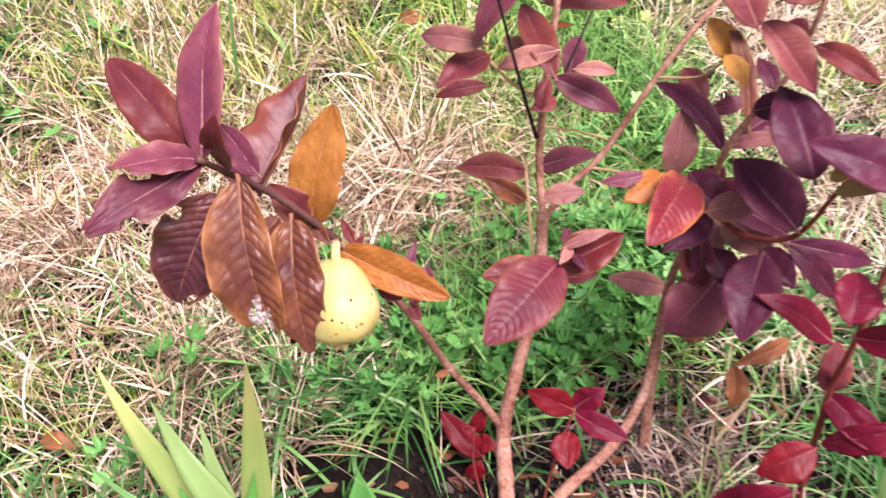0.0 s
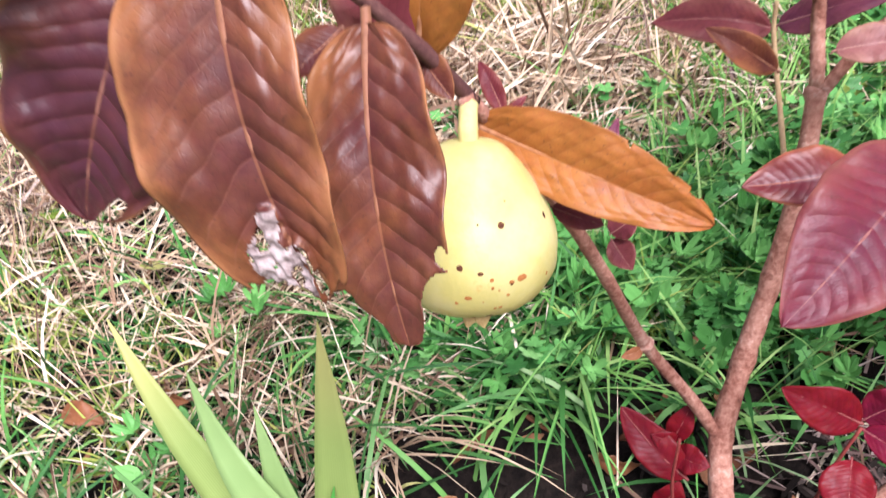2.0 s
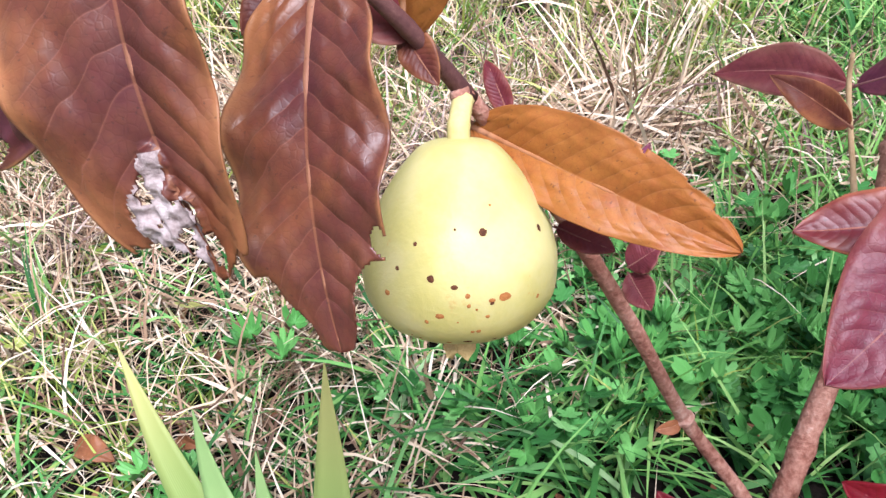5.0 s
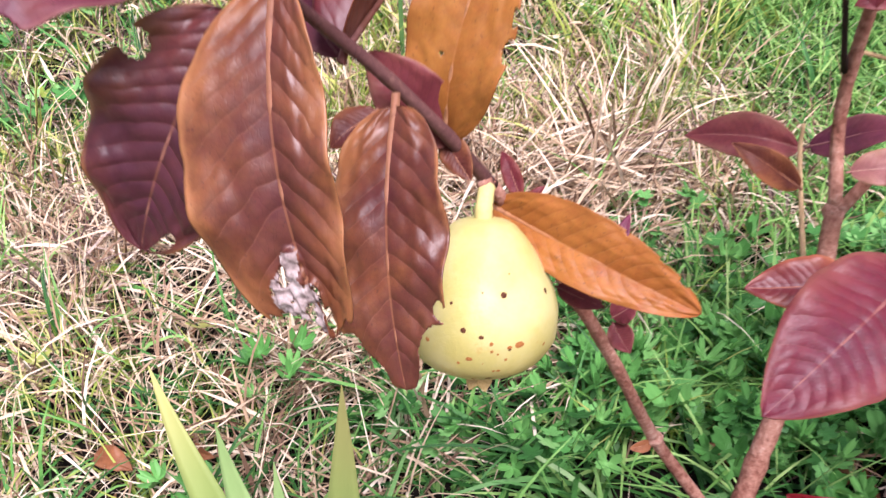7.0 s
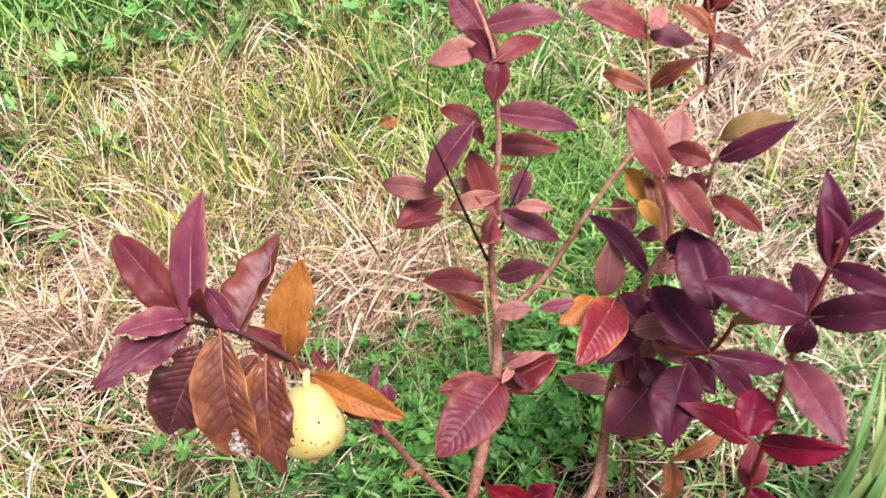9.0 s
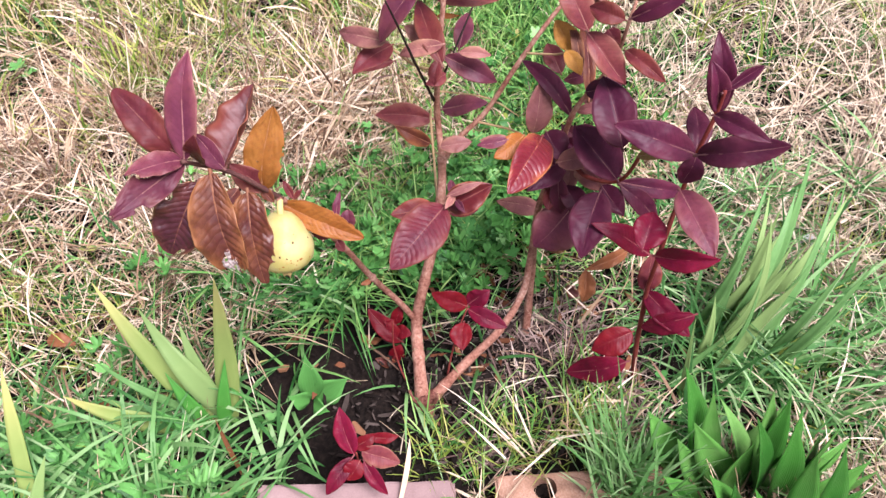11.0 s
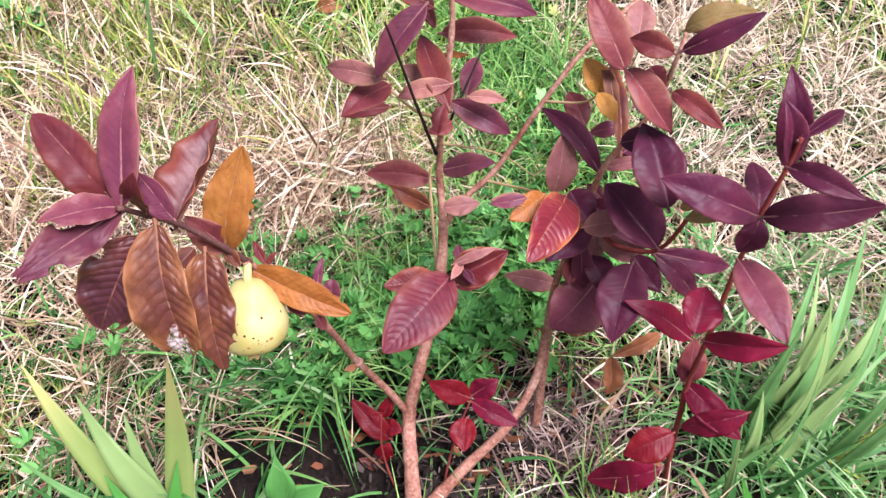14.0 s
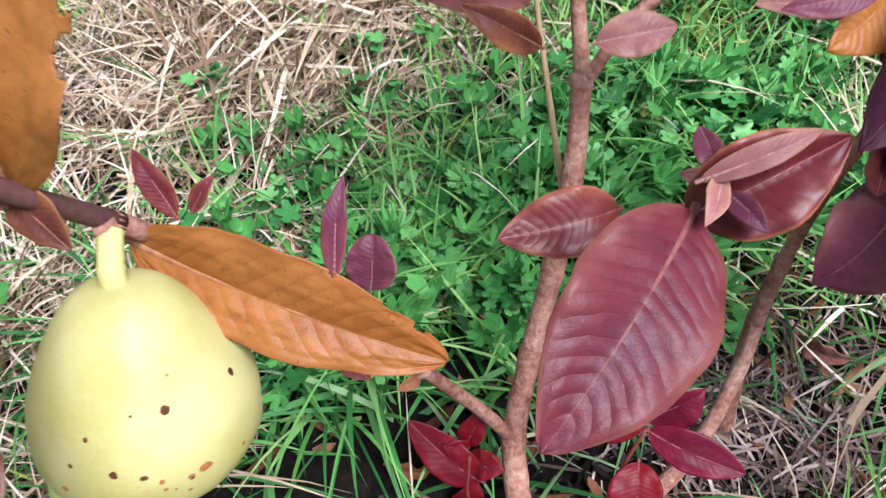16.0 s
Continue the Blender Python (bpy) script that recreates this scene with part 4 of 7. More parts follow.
leaf(fruit_branch, (-0.145, 0.016, 0.469), (-0.200, -0.027, 0.470), 0.026, "purple", 0.05, 12, 0, 0.14, gone=lambda s, v: eaten(s, v, (0.4, -0.9, 0.1, 0.4), (0.68, 0.9, 0.07, 0.45), (1.0, 0, 0.06, 1.2), (0.85, -0.9, 0.04, 0.3)), label='purple leaf with ragged eaten margins')
leaf(fruit_branch, (-0.135, 0.021, 0.458), (-0.129, 0.007, 0.500), 0.016, "maroon")
leaf(fruit_branch, (-0.130, 0.056, 0.413), (-0.150, 0.089, 0.430), 0.016, "purple")
leaf(fruit_branch, (-0.126, 0.045, 0.421), (-0.089, 0.095, 0.460), 0.030, "oxblood", -0.06, 44, -20, 0.16, label="maroon leaf curled along its margin", taper=0.2)
leaf(fruit_branch, (-0.103, 0.053, 0.381), (-0.076, 0.075, 0.449), 0.033, "amber", 0.05, 12, 0, 0.1, gone=lambda s, v: eaten(s, v, (0.45, -0.98, 0.04, 0.14), (0.56, -0.96, 0.03, 0.12), (0.36, 0.3, 0.012, 0.06)), label='orange-brown leaf with a nibbled margin')
leaf(fruit_branch, (-0.101, 0.052, 0.381), (-0.122, 0.060, 0.412), 0.022, "rose")
leaf(fruit_branch, (-0.140, 0.008, 0.452), (-0.1770, -0.0117, 0.4012), 0.043, "dark", 0.06, 12, -18, 0.12, gone=lambda s, v: eaten(s, v, (0.24, -0.95, 0.06, 0.22), (0.29, -0.8, 0.02, 0.12), (0.93, 0.6, 0.08, 0.2)), label='dark leaf with a notched margin and an orange tip', blunt=0.42, taper=0.1, skew=0.0, sway=-0.02)
leaf(fruit_branch, (-0.129, 0.010, 0.457), (-0.1275, -0.0321, 0.3841), 0.0365, "bronze", 0.10, 12, -4, 0.10, gone=lambda s, v: eaten(s, v, (0.93, 0.26, 0.075, 0.13), (0.83, 0.16, 0.03, 0.06), (1.0, -0.62, 0.10, 0.50), (0.79, -0.24, 0.022, 0.10), (0.90, -0.16, 0.03, 0.06), (1.0, 0.9, 0.05, 0.5)), torn=lambda s, v: eaten(s, v, (0.88, -0.24, 0.10, 0.30), (0.755, -0.09, 0.05, 0.13), (0.94, 0.02, 0.10, 0.10), (0.87, 0.13, 0.07, 0.18)), label='large brown leaf with a decayed grey torn tip', blunt=0.42, taper=-0.05, skew=-0.24, sway=-0.035)
leaf(fruit_branch, (-0.1553, -0.0019, 0.4060), (-0.1742, -0.0022, 0.4052), 0.012, "pink", 0.06, 8, 0, 0.06, label="pale pinkish underside of a turned leaf", blunt=0.42, taper=0.1)
leaf(fruit_branch, (-0.1573, 0.0016, 0.4125), (-0.1720, -0.0021, 0.4110), 0.0075, "olive", 0.06, 8, 0, 0.06, label="olive turned-over margin of a leaf", blunt=0.42, taper=0.1)
leaf(fruit_branch, (-0.1109, 0.0229, 0.4138), (-0.115, -0.028, 0.358), 0.0345, "bronze", 0.08, 10, 4, 0.16, gone=lambda s, v: eaten(s, v, (0.90, 1.10, 0.14, 0.62), (0.73, 1.02, 0.03, 0.18), (0.93, -1.10, 0.12, 0.62), (0.82, -1.05, 0.02, 0.3)), blunt=0.36, taper=-0.04, skew=0.0, sway=-0.01, label="glossy brown leaf with a stepped narrow tip")
leaf(fruit_branch, (-0.092, 0.061, 0.347), (-0.029, 0.015, 0.332), 0.0245, "orange", 0.05, 26, 10, 0.08, gone=lambda s, v: eaten(s, v, (0.79, 1.02, 0.02, 0.12), (0.88, 1.02, 0.035, 0.2), (0.62, 1.02, 0.012, 0.08)), label="orange-brown leaf with dark specks over the fruit", blunt=0.5, taper=0.08, skew=0.15, sway=0.0)
leaf(fruit_branch, (-0.082, 0.068, 0.343), (-0.087, 0.081, 0.356), 0.007, "maroon")
leaf(fruit_branch, (-0.051, 0.072, 0.289), (-0.040, 0.093, 0.311), 0.008, "purple")
leaf(fruit_branch, (-0.041, 0.067, 0.286), (-0.036, 0.077, 0.300), 0.016, "purple", blunt=0.4, taper=0.05)
leaf(fruit_branch, (-0.119, 0.037, 0.405), (-0.132, 0.026, 0.401), 0.013, "brown")
leaf(fruit_branch, (-0.103, 0.056, 0.382), (-0.096, 0.043, 0.372), 0.010, "brown")
leaf(fruit_branch, (-0.082, 0.082, 0.326), (-0.073, 0.085, 0.335), 0.005, "maroon")
leaf(fruit_branch, (-0.072, 0.041, 0.324), (-0.057, 0.034, 0.319), 0.009, "red")
leaf(fruit_branch, (-0.053, 0.045, 0.302), (-0.043, 0.046, 0.308), 0.011, "rose")
leaf(fruit_branch, (-0.053, 0.044, 0.300), (-0.048, 0.034, 0.294), 0.010, "rose")


# ---- suckers round the shrub ----
sucker = thing("guava_sucker", (0.25, -0.035, 0), "red-stemmed guava sucker with crimson and plum leaves", "shrub")
stem("stem", [(0.25, -0.035, -0.01), (0.244, -0.03, 0.08), (0.246, -0.021, 0.145), (0.247, -0.016, 0.179), (0.247, -0.02, 0.25), (0.261, -0.006, 0.312), (0.27, 0.0, 0.364), (0.277, 0.0, 0.41), (0.279, 0.0, 0.436)], 0.0032, 0.0016, M_SHOOT, sucker, "thin red-brown stem")
leaf(sucker, (0.266, -0.003, 0.368), (0.200, 0.024, 0.398), 0.031, "plum")
leaf(sucker, (0.272, 0.005, 0.361), (0.288, 0.048, 0.372), 0.023, "plum")
leaf(sucker, (0.261, -0.013, 0.379), (0.315, -0.053, 0.415), 0.026, "plum")
leaf(sucker, (0.267, -0.012, 0.423), (0.293, -0.057, 0.429), 0.017, "plum", 0.14, 24, 0, 0.05)
leaf(sucker, (0.283, 0.006, 0.403), (0.285, 0.038, 0.465), 0.023, "plum", 0.05, 22, 0, 0.03)
leaf(sucker, (0.277, -0.000, 0.414), (0.270, 0.015, 0.457), 0.016, "plum", 0.05, 42, 0, 0.03)
leaf(sucker, (0.278, -0.000, 0.435), (0.325, 0.020, 0.435), 0.009, "plum", 0.06, 40, 0, 0.03)
leaf(sucker, (0.268, -0.003, 0.365), (0.257, -0.008, 0.336), 0.023, "plum")
leaf(sucker, (0.255, 0.009, 0.206), (0.194, 0.028, 0.257), 0.025, "crimson")
leaf(sucker, (0.210, -0.047, 0.306), (0.233, -0.015, 0.315), 0.029, "crimson", 0.1, 34, 0, 0.06)
leaf(sucker, (0.235, -0.031, 0.265), (0.279, -0.067, 0.290), 0.023, "crimson", 0.05, 30, 14, 0.05)
leaf(sucker, (0.253, -0.015, 0.337), (0.257, -0.083, 0.327), 0.032, "purple")
leaf(sucker, (0.244, -0.016, 0.180), (0.255, 0.003, 0.214), 0.025, "maroon")
leaf(sucker, (0.249, -0.011, 0.168), (0.277, -0.068, 0.154), 0.027, "crimson")
leaf(sucker, (0.282, -0.057, 0.178), (0.237, -0.038, 0.142), 0.025, "crimson")
leaf(sucker, (0.215, -0.057, 0.175), (0.173, -0.057, 0.157), 0.030, "scarlet")
leaf(sucker, (0.225, -0.046, 0.085), (0.166, -0.023, 0.046), 0.032, "crimson")
sprig = thing("guava_sprig", (0.03, 0.02, 0), "small crimson guava sprig beside the trunk", "shrub", "sprigs at the trunk")
stem("stem", [(0.03, 0.02, -0.005), (0.042, 0.03, 0.05), (0.056, 0.042, 0.09), (0.069, 0.05, 0.118)], 0.0014, 0.0009, M_SHOOT, sprig)
leaf(sprig, (0.069, 0.052, 0.119), (0.033, 0.066, 0.140), 0.025, "scarlet", 0.08, 16, 0, 0.04)
leaf(sprig, (0.071, 0.053, 0.120), (0.096, 0.052, 0.140), 0.024, "crimson")
leaf(sprig, (0.070, 0.049, 0.117), (0.106, 0.017, 0.112), 0.021, "crimson")
leaf(sprig, (0.062, 0.039, 0.107), (0.052, 0.011, 0.096), 0.026, "scarlet")
sprig_b = thing("guava_sprig", (-0.012, 0.03, 0), "small scarlet guava sprig at the trunk's foot", "shrub", "sprigs at the trunk")
stem("stem", [(-0.012, 0.03, -0.005), (-0.018, 0.05, 0.02), (-0.02, 0.062, 0.055), (-0.015, 0.07, 0.095)], 0.0013, 0.0009, M_SHOOT, sprig_b)
leaf(sprig_b, (-0.009, 0.072, 0.041), (-0.040, 0.104, 0.079), 0.024, "scarlet")
leaf(sprig_b, (-0.013, 0.090, 0.056), (-0.001, 0.097, 0.081), 0.015, "scarlet")
leaf(sprig_b, (-0.011, 0.088, 0.055), (-0.025, 0.088, 0.069), 0.013, "scarlet")
leaf(sprig_b, (-0.013, 0.084, 0.051), (0.003, 0.069, 0.057), 0.018, "scarlet")
leaf(sprig_b, (-0.024, 0.071, 0.004), (-0.011, 0.076, 0.028), 0.020, "scarlet")
leaf(sprig_b, (-0.020, 0.065, -0.001), (-0.045, 0.071, 0.017), 0.013, "brown")
sprig_c = thing("guava_sprig", (-0.085, -0.068, 0), "low crimson guava sprig leaning over a brick", "shrub", "sprigs at the trunk")
stem("stem", [(-0.085, -0.062, -0.005), (-0.087, -0.066, 0.03), (-0.086, -0.068, 0.078)], 0.0014, 0.001, M_SHOOT, sprig_c)
leaf(sprig_c, (-0.089, -0.068, 0.077), (-0.093, -0.025, 0.105), 0.025, "crimson")
leaf(sprig_c, (-0.087, -0.063, 0.081), (-0.062, -0.057, 0.088), 0.017, "scarlet")
leaf(sprig_c, (-0.069, -0.059, 0.086), (-0.038, -0.065, 0.085), 0.013, "scarlet")
leaf(sprig_c, (-0.080, -0.068, 0.078), (-0.043, -0.088, 0.069), 0.025, "rose")
leaf(sprig_c, (-0.091, -0.071, 0.075), (-0.127, -0.096, 0.054), 0.019, "crimson")
leaf(sprig_c, (-0.084, -0.076, 0.073), (-0.102, -0.089, 0.061), 0.023, "scarlet")
leaf(sprig_c, (-0.080, -0.077, 0.072), (-0.063, -0.112, 0.051), 0.017, "crimson")


# ---- the fruit ----
def guava_fruit(parent, top, bottom, diameter):
    """A pear-shaped fruit hanging from top to bottom, with stalk, dried calyx and blemishes."""
    top, bottom = Vector(top), Vector(bottom)
    axis = (top - bottom)
    length = axis.length
    zed = axis.normalized()
    exx = (Vector((1, 0, 0)) - zed * zed.x).normalized()
    wye = zed.cross(exx)
    spin = Matrix((exx, wye, zed)).transposed()
    r = diameter / 2
    profile = [(0.0, 0.05), (0.004, 0.24), (0.025, 0.47), (0.075, 0.70), (0.15, 0.865), (0.25, 0.965), (0.36, 1.0), (0.47, 0.98), (0.58, 0.905), (0.7, 0.775), (0.8, 0.655), (0.88, 0.54), (0.94, 0.435), (0.985, 0.31), (1.0, 0.03)]
    rings = []
    for i in range(len(profile) - 1):
        for k in range(3):
            t = k / 3
            rings.append((profile[i][0] * (1 - t) + profile[i + 1][0] * t, profile[i][1] * (1 - t) + profile[i + 1][1] * t))
    rings.append(profile[-1])
    # soften the profile
    for _ in range(3):
        rings = [rings[0]] + [tuple(0.25 * rings[i - 1][c] + 0.5 * rings[i][c] + 0.25 * rings[i + 1][c] for c in (0, 1)) for i in range(1, len(rings) - 1)] + [rings[-1]]
    sides = 48
    mid = (top + bottom) / 2
    verts, faces = [], []

    def skin(h, rad, a):
        d = Vector((math.cos(a), math.sin(a), 0))
        lump = 1 + 0.03 * noise.noise(Vector((d.x, d.y, h * 2.0)) * 1.6) + 0.012 * noise.noise(Vector((d.x, d.y, h * 2)) * 5)
        return spin @ (d * (rad * r * lump) + Vector((0, 0, (h - 0.5) * length)))

    for h, rad in rings:
        for k in range(sides):
            verts.append(skin(h, rad, 2 * math.pi * k / sides))
    for i in range(len(rings) - 1):
        for k in range(sides):
            a, b = i * sides + k, i * sides + (k + 1) % sides
            faces.append((a, b, b + sides, a + sides))
    faces.append(tuple(range(sides))[::-1])
    faces.append(tuple((len(rings) - 1) * sides + k for k in range(sides)))
    body = link_mesh("fruit", verts, faces, [M_FRUIT], parent)
    body.location = mid
    tagged(body, "ripe yellow pear-shaped guava with dark specks")

    # blemishes lie just proud of the skin
    def blemish(toward, size, material, stretch=1.0):
        d = Vector(toward).normalized()
        local = spin.transposed() @ d
        a = math.atan2(local.y, local.x)
        h = 0.42 + 0.46 * local.z
        rad = np.interp(h, [p[0] for p in rings], [p[1] for p in rings])
        c = skin(h, rad, a)
        du = (skin(h, rad, a + 0.02) - skin(h, rad, a - 0.02)).normalized()
        h2, h1 = min(0.99, h + 0.02), max(0.01, h - 0.02)
        dv = (skin(h2, np.interp(h2, [p[0] for p in rings], [p[1] for p in rings]), a) - skin(h1, np.interp(h1, [p[0] for p in rings], [p[1] for p in rings]), a)).normalized()
        nrm = du.cross(dv).normalized()
        bm = bmesh.new()
        middle = bm.verts.new(c + nrm * 0.0002)
        ring = []
        for k in range(14):
            b = 2 * math.pi * k / 14
            rr = size * (1 + 0.28 * noise.noise(Vector((math.cos(b), math.sin(b), a * 9 + h * 20)) * 1.5))
            ring.append(bm.verts.new(c + du * rr * stretch * math.cos(b) + dv * rr * math.sin(b) + nrm * 0.00005 - nrm * 0.5 * (rr ** 2) / r))
        for k in range(14):
            bm.faces.new((middle, ring[k], ring[(k + 1) % 14]))
        ob = part("blemish", bm, material, body)
        return ob

    view = Vector((0.13, -0.62, 0.5))
    rt, up = Vector((1, 0.1, 0)).normalized(), Vector((0.05, 0.62, 0.78)).normalized()
    for u, w, size, m, st in (
        (0.22, 0.23, 0.00125, M_BLEMISH, 1), (-0.30, -0.12, 0.0012, M_BLEMISH, 1), (0.84, 0.16, 0.0013, M_BLEMISH, 0.8), (0.36, -0.42, 0.0014, M_RUST, 1.4),
        (0.02, -0.34, 0.0008, M_RUST, 1), (-0.42, 0.22, 0.0007, M_BLEMISH, 1), (-0.6, 0.02, 0.0007, M_BLEMISH, 1.3), (0.68, -0.5, 0.0007, M_RUST, 1), (-0.24, -0.5, 0.001, M_RUST, 1.5),
        (-0.36, -0.54, 0.0007, M_RUST, 1), (0.1, -0.72, 0.0008, M_RUST, 1), (-0.05, 0.3, 0.0004, M_BLEMISH, 1), (0.0, -0.84, 0.0009, M_BLEMISH, 1.5), (0.3, 0.5, 0.0004, M_RUST, 1), (-0.7, -0.2, 0.0009, M_RUST, 1.2),
    ):
        blemish(rt * u + up * w - view.normalized() * -math.sqrt(max(0.05, 1 - u * u - w * w)), size * 0.8, m, st)
    specks = random.Random(4)
    for _ in range(13):
        u, w = specks.gauss(-0.1, 0.42), specks.uniform(-0.85, -0.2)
        if u * u + w * w < 0.95:
            blemish(rt * u + up * w + view.normalized() * math.sqrt(max(0.05, 1 - u * u - w * w)), specks.uniform(0.0002, 0.0007), specks.choice((M_RUST, M_RUST, M_BLEMISH)), specks.uniform(0.8, 1.7))
    # dried calyx: a short crown of five lobes
    bm = bmesh.new()
    low = bottom - mid
    for k in range(5):
        a = 2 * math.pi * k / 5 + 0.3
        d = spin @ Vector((math.cos(a), math.sin(a), 0))
        s = spin @ Vector((-math.sin(a), math.cos(a), 0))
        w = 0.0032 + 0.0006 * (k % 3)
        p = [low + d * 0.0034 + zed * 0.0022 + s * 0.0030, low + d * 0.0034 + zed * 0.0022 - s * 0.0030, low + d * 0.0036 - zed * 0.0036 - s * w * 0.75, low + d * (0.0040 + 0.0016 * (k % 2)) - zed * (0.0056 + 0.0010 * (k % 3)), low + d * 0.0036 - zed * 0.0036 + s * w * 0.75]
        outer = [bm.verts.new(v) for v in p]
        inner = [bm.verts.new(v - d * 0.0017) for v in p]
        bm.faces.new(outer)
        bm.faces.new(inner[::-1])
        for i in range(5):
            bm.faces.new((outer[i], inner[i], inner[(i + 1) % 5], outer[(i + 1) % 5]))
    part("calyx", bm, M_CALYX, body, "dried tan calyx")
    stalk = stem("stalk", [top - zed * 0.003, top + zed * 0.003, Vector((-0.0922, 0.0552, 0.3595))], 0.0031, 0.0028, M_FRUITSTALK, shrub, "pale yellow-green fruit stalk")
    return body


M_CALYX = plain_material("dried_calyx", [(0.3, (0.34, 0.20, 0.075)), (0.55, (0.55, 0.40, 0.17)), (0.75, (0.70, 0.55, 0.28))], 220.0, 0.8, 0.6, 0.0006)
M_FRUITSTALK = plain_material("fruit_stalk", [(0.3, (0.42, 0.36, 0.12)), (0.7, (0.60, 0.52, 0.22))], 90.0, 0.5, 0.3, 0.0005)
guava_fruit(shrub, (-0.0940, 0.0455, 0.3548), (-0.1012, 0.0195, 0.3080), 0.0530)


# ---- bricks ----
def block(name, corner_left, corner_right, depth, height, material, label, holes=()):
    """A brick lying in the ground, its back upper edge between two corners, worn at the edges; holes: centres along and across, radius."""
    a, b = Vector(corner_left), Vector(corner_right)
    ex = (b - a).normalized()
    length = (b - a).length
    ez = Vector((0, 0, 1))
    ey = ez.cross(ex)
    root = thing(name, (a + b) / 2 - ey * depth / 2 - ez * height, label, "brick", "bricks edging the bed")
    bm = bmesh.new()
    if not holes:
        bmesh.ops.create_cube(bm, size=1)
        for v in bm.verts:
            v.co = Vector((v.co.x * length, v.co.y * depth, (v.co.z + 0.5) * height))
        bmesh.ops.bevel(bm, geom=bm.edges[:], offset=0.004, segments=3, affect="EDGES")
        bmesh.ops.subdivide_edges(bm, edges=[e for e in bm.edges if e.calc_length() > 0.03], cuts=9, use_grid_fill=True)
    else:
        # top sheet of cells, some pierced by a round hole
        nx, ny = max(int(round(length / holes["cell"])), 1), max(int(round(depth / holes["cell"])), 1)
        cx, cy = length / nx, depth / ny
        at = {}

        def vert(x, y, z):
            k = (round(x, 5), round(y, 5), round(z, 5))
            if k not in at:
                at[k] = bm.verts.new((x, y, z))
            return at[k]

        def quad(*p):
            vs = [vert(*v) for v in p]
            if len(set(vs)) == len(vs) and bm.faces.get(vs) is None:
                bm.faces.new(vs)

        for i in range(nx):
            for j in range(ny):
                x0, y0 = -length / 2 + i * cx, -depth / 2 + j * cy
                x1, y1, mx, my = x0 + cx, y0 + cy, x0 + cx / 2, y0 + cy / 2
                outline = [(x0, y0), (mx, y0), (x1, y0), (x1, my), (x1, y1), (mx, y1), (x0, y1), (x0, my)]
                if (i + j) % 2 == holes["odd"] and ny > 9 or (j != 1 and i % 2 == holes["odd"]):
                    rad = holes["radius"]
                    n = 24
                    ring = [(mx + rad * math.cos(math.pi * (-0.75) + 2 * math.pi * k / n), my + rad * math.sin(math.pi * (-0.75) + 2 * math.pi * k / n)) for k in range(n)]
                    for k in range(8):
                        o0, o1 = outline[k], outline[(k + 1) % 8]
                        r = [ring[(k * 3 + d) % n] for d in range(4)]
                        quad((*o0, height), (*o1, height), (*r[3], height), (*r[2], height))
                        quad((*o0, height), (*r[2], height), (*r[1], height), (*r[0], height))
                    for k in range(n):
                        p, q = ring[k], ring[(k + 1) % n]
                        quad((*p, height), (*q, height), (*q, height - 0.05), (*p, height - 0.05))
                else:
                    quad(*[(*p, height) for p in outline])
                if i == 0:
                    quad((x0, y1, height), (x0, my, height), (x0, y0, height), (x0, y0, 0), (x0, y1, 0))
                if i == nx - 1:
                    quad((x1, y0, height), (x1, my, height), (x1, y1, height), (x1, y1, 0), (x1, y0, 0))
                if j == 0:
                    quad((x0, y0, height), (mx, y0, height), (x1, y0, height), (x1, y0, 0), (x0, y0, 0))
                if j == ny - 1:
                    quad((x1, y1, height), (mx, y1, height), (x0, y1, height), (x0, y1, 0), (x1, y1, 0))
        bmesh.ops.recalc_face_normals(bm, faces=bm.faces[:])
        rim = [e for e in bm.edges if len(e.link_faces) == 2 and e.calc_face_angle() > 1.2 and all(v.co.z > height - 0.001 for v in e.verts) and all(abs(abs(v.co.x) - length / 2) < 1e-4 or abs(abs(v.co.y) - depth / 2) < 1e-4 for v in e.verts)]
        bmesh.ops.bevel(bm, geom=rim, offset=0.003, segments=2, affect="EDGES")
    for v in bm.verts:
        v.co += Vector((noise.noise(v.co * 60), noise.noise(v.co * 60 + Vector((5, 0, 0))), 0.6 * noise.noise(v.co * 45 + Vector((0, 7, 0))))) * 0.0012
    body = part("body", bm, material, root)
    root.rotation_euler = (0, 0, math.atan2(ex.y, ex.x))
    return root


block("paver", (-0.202, -0.055, 0.030), (0.011, -0.106, 0.030), 0.105, 0.06, M_PAVER, "smooth mauve concrete paver sunk in the grass")
block("perforated_brick", (0.054, -0.113, 0.028), (0.265, -0.154, 0.028), 0.105, 0.065, M_BRICK, "orange perforated clay brick half hidden in grass", dict(cell=0.035, odd=1, radius=0.0125))


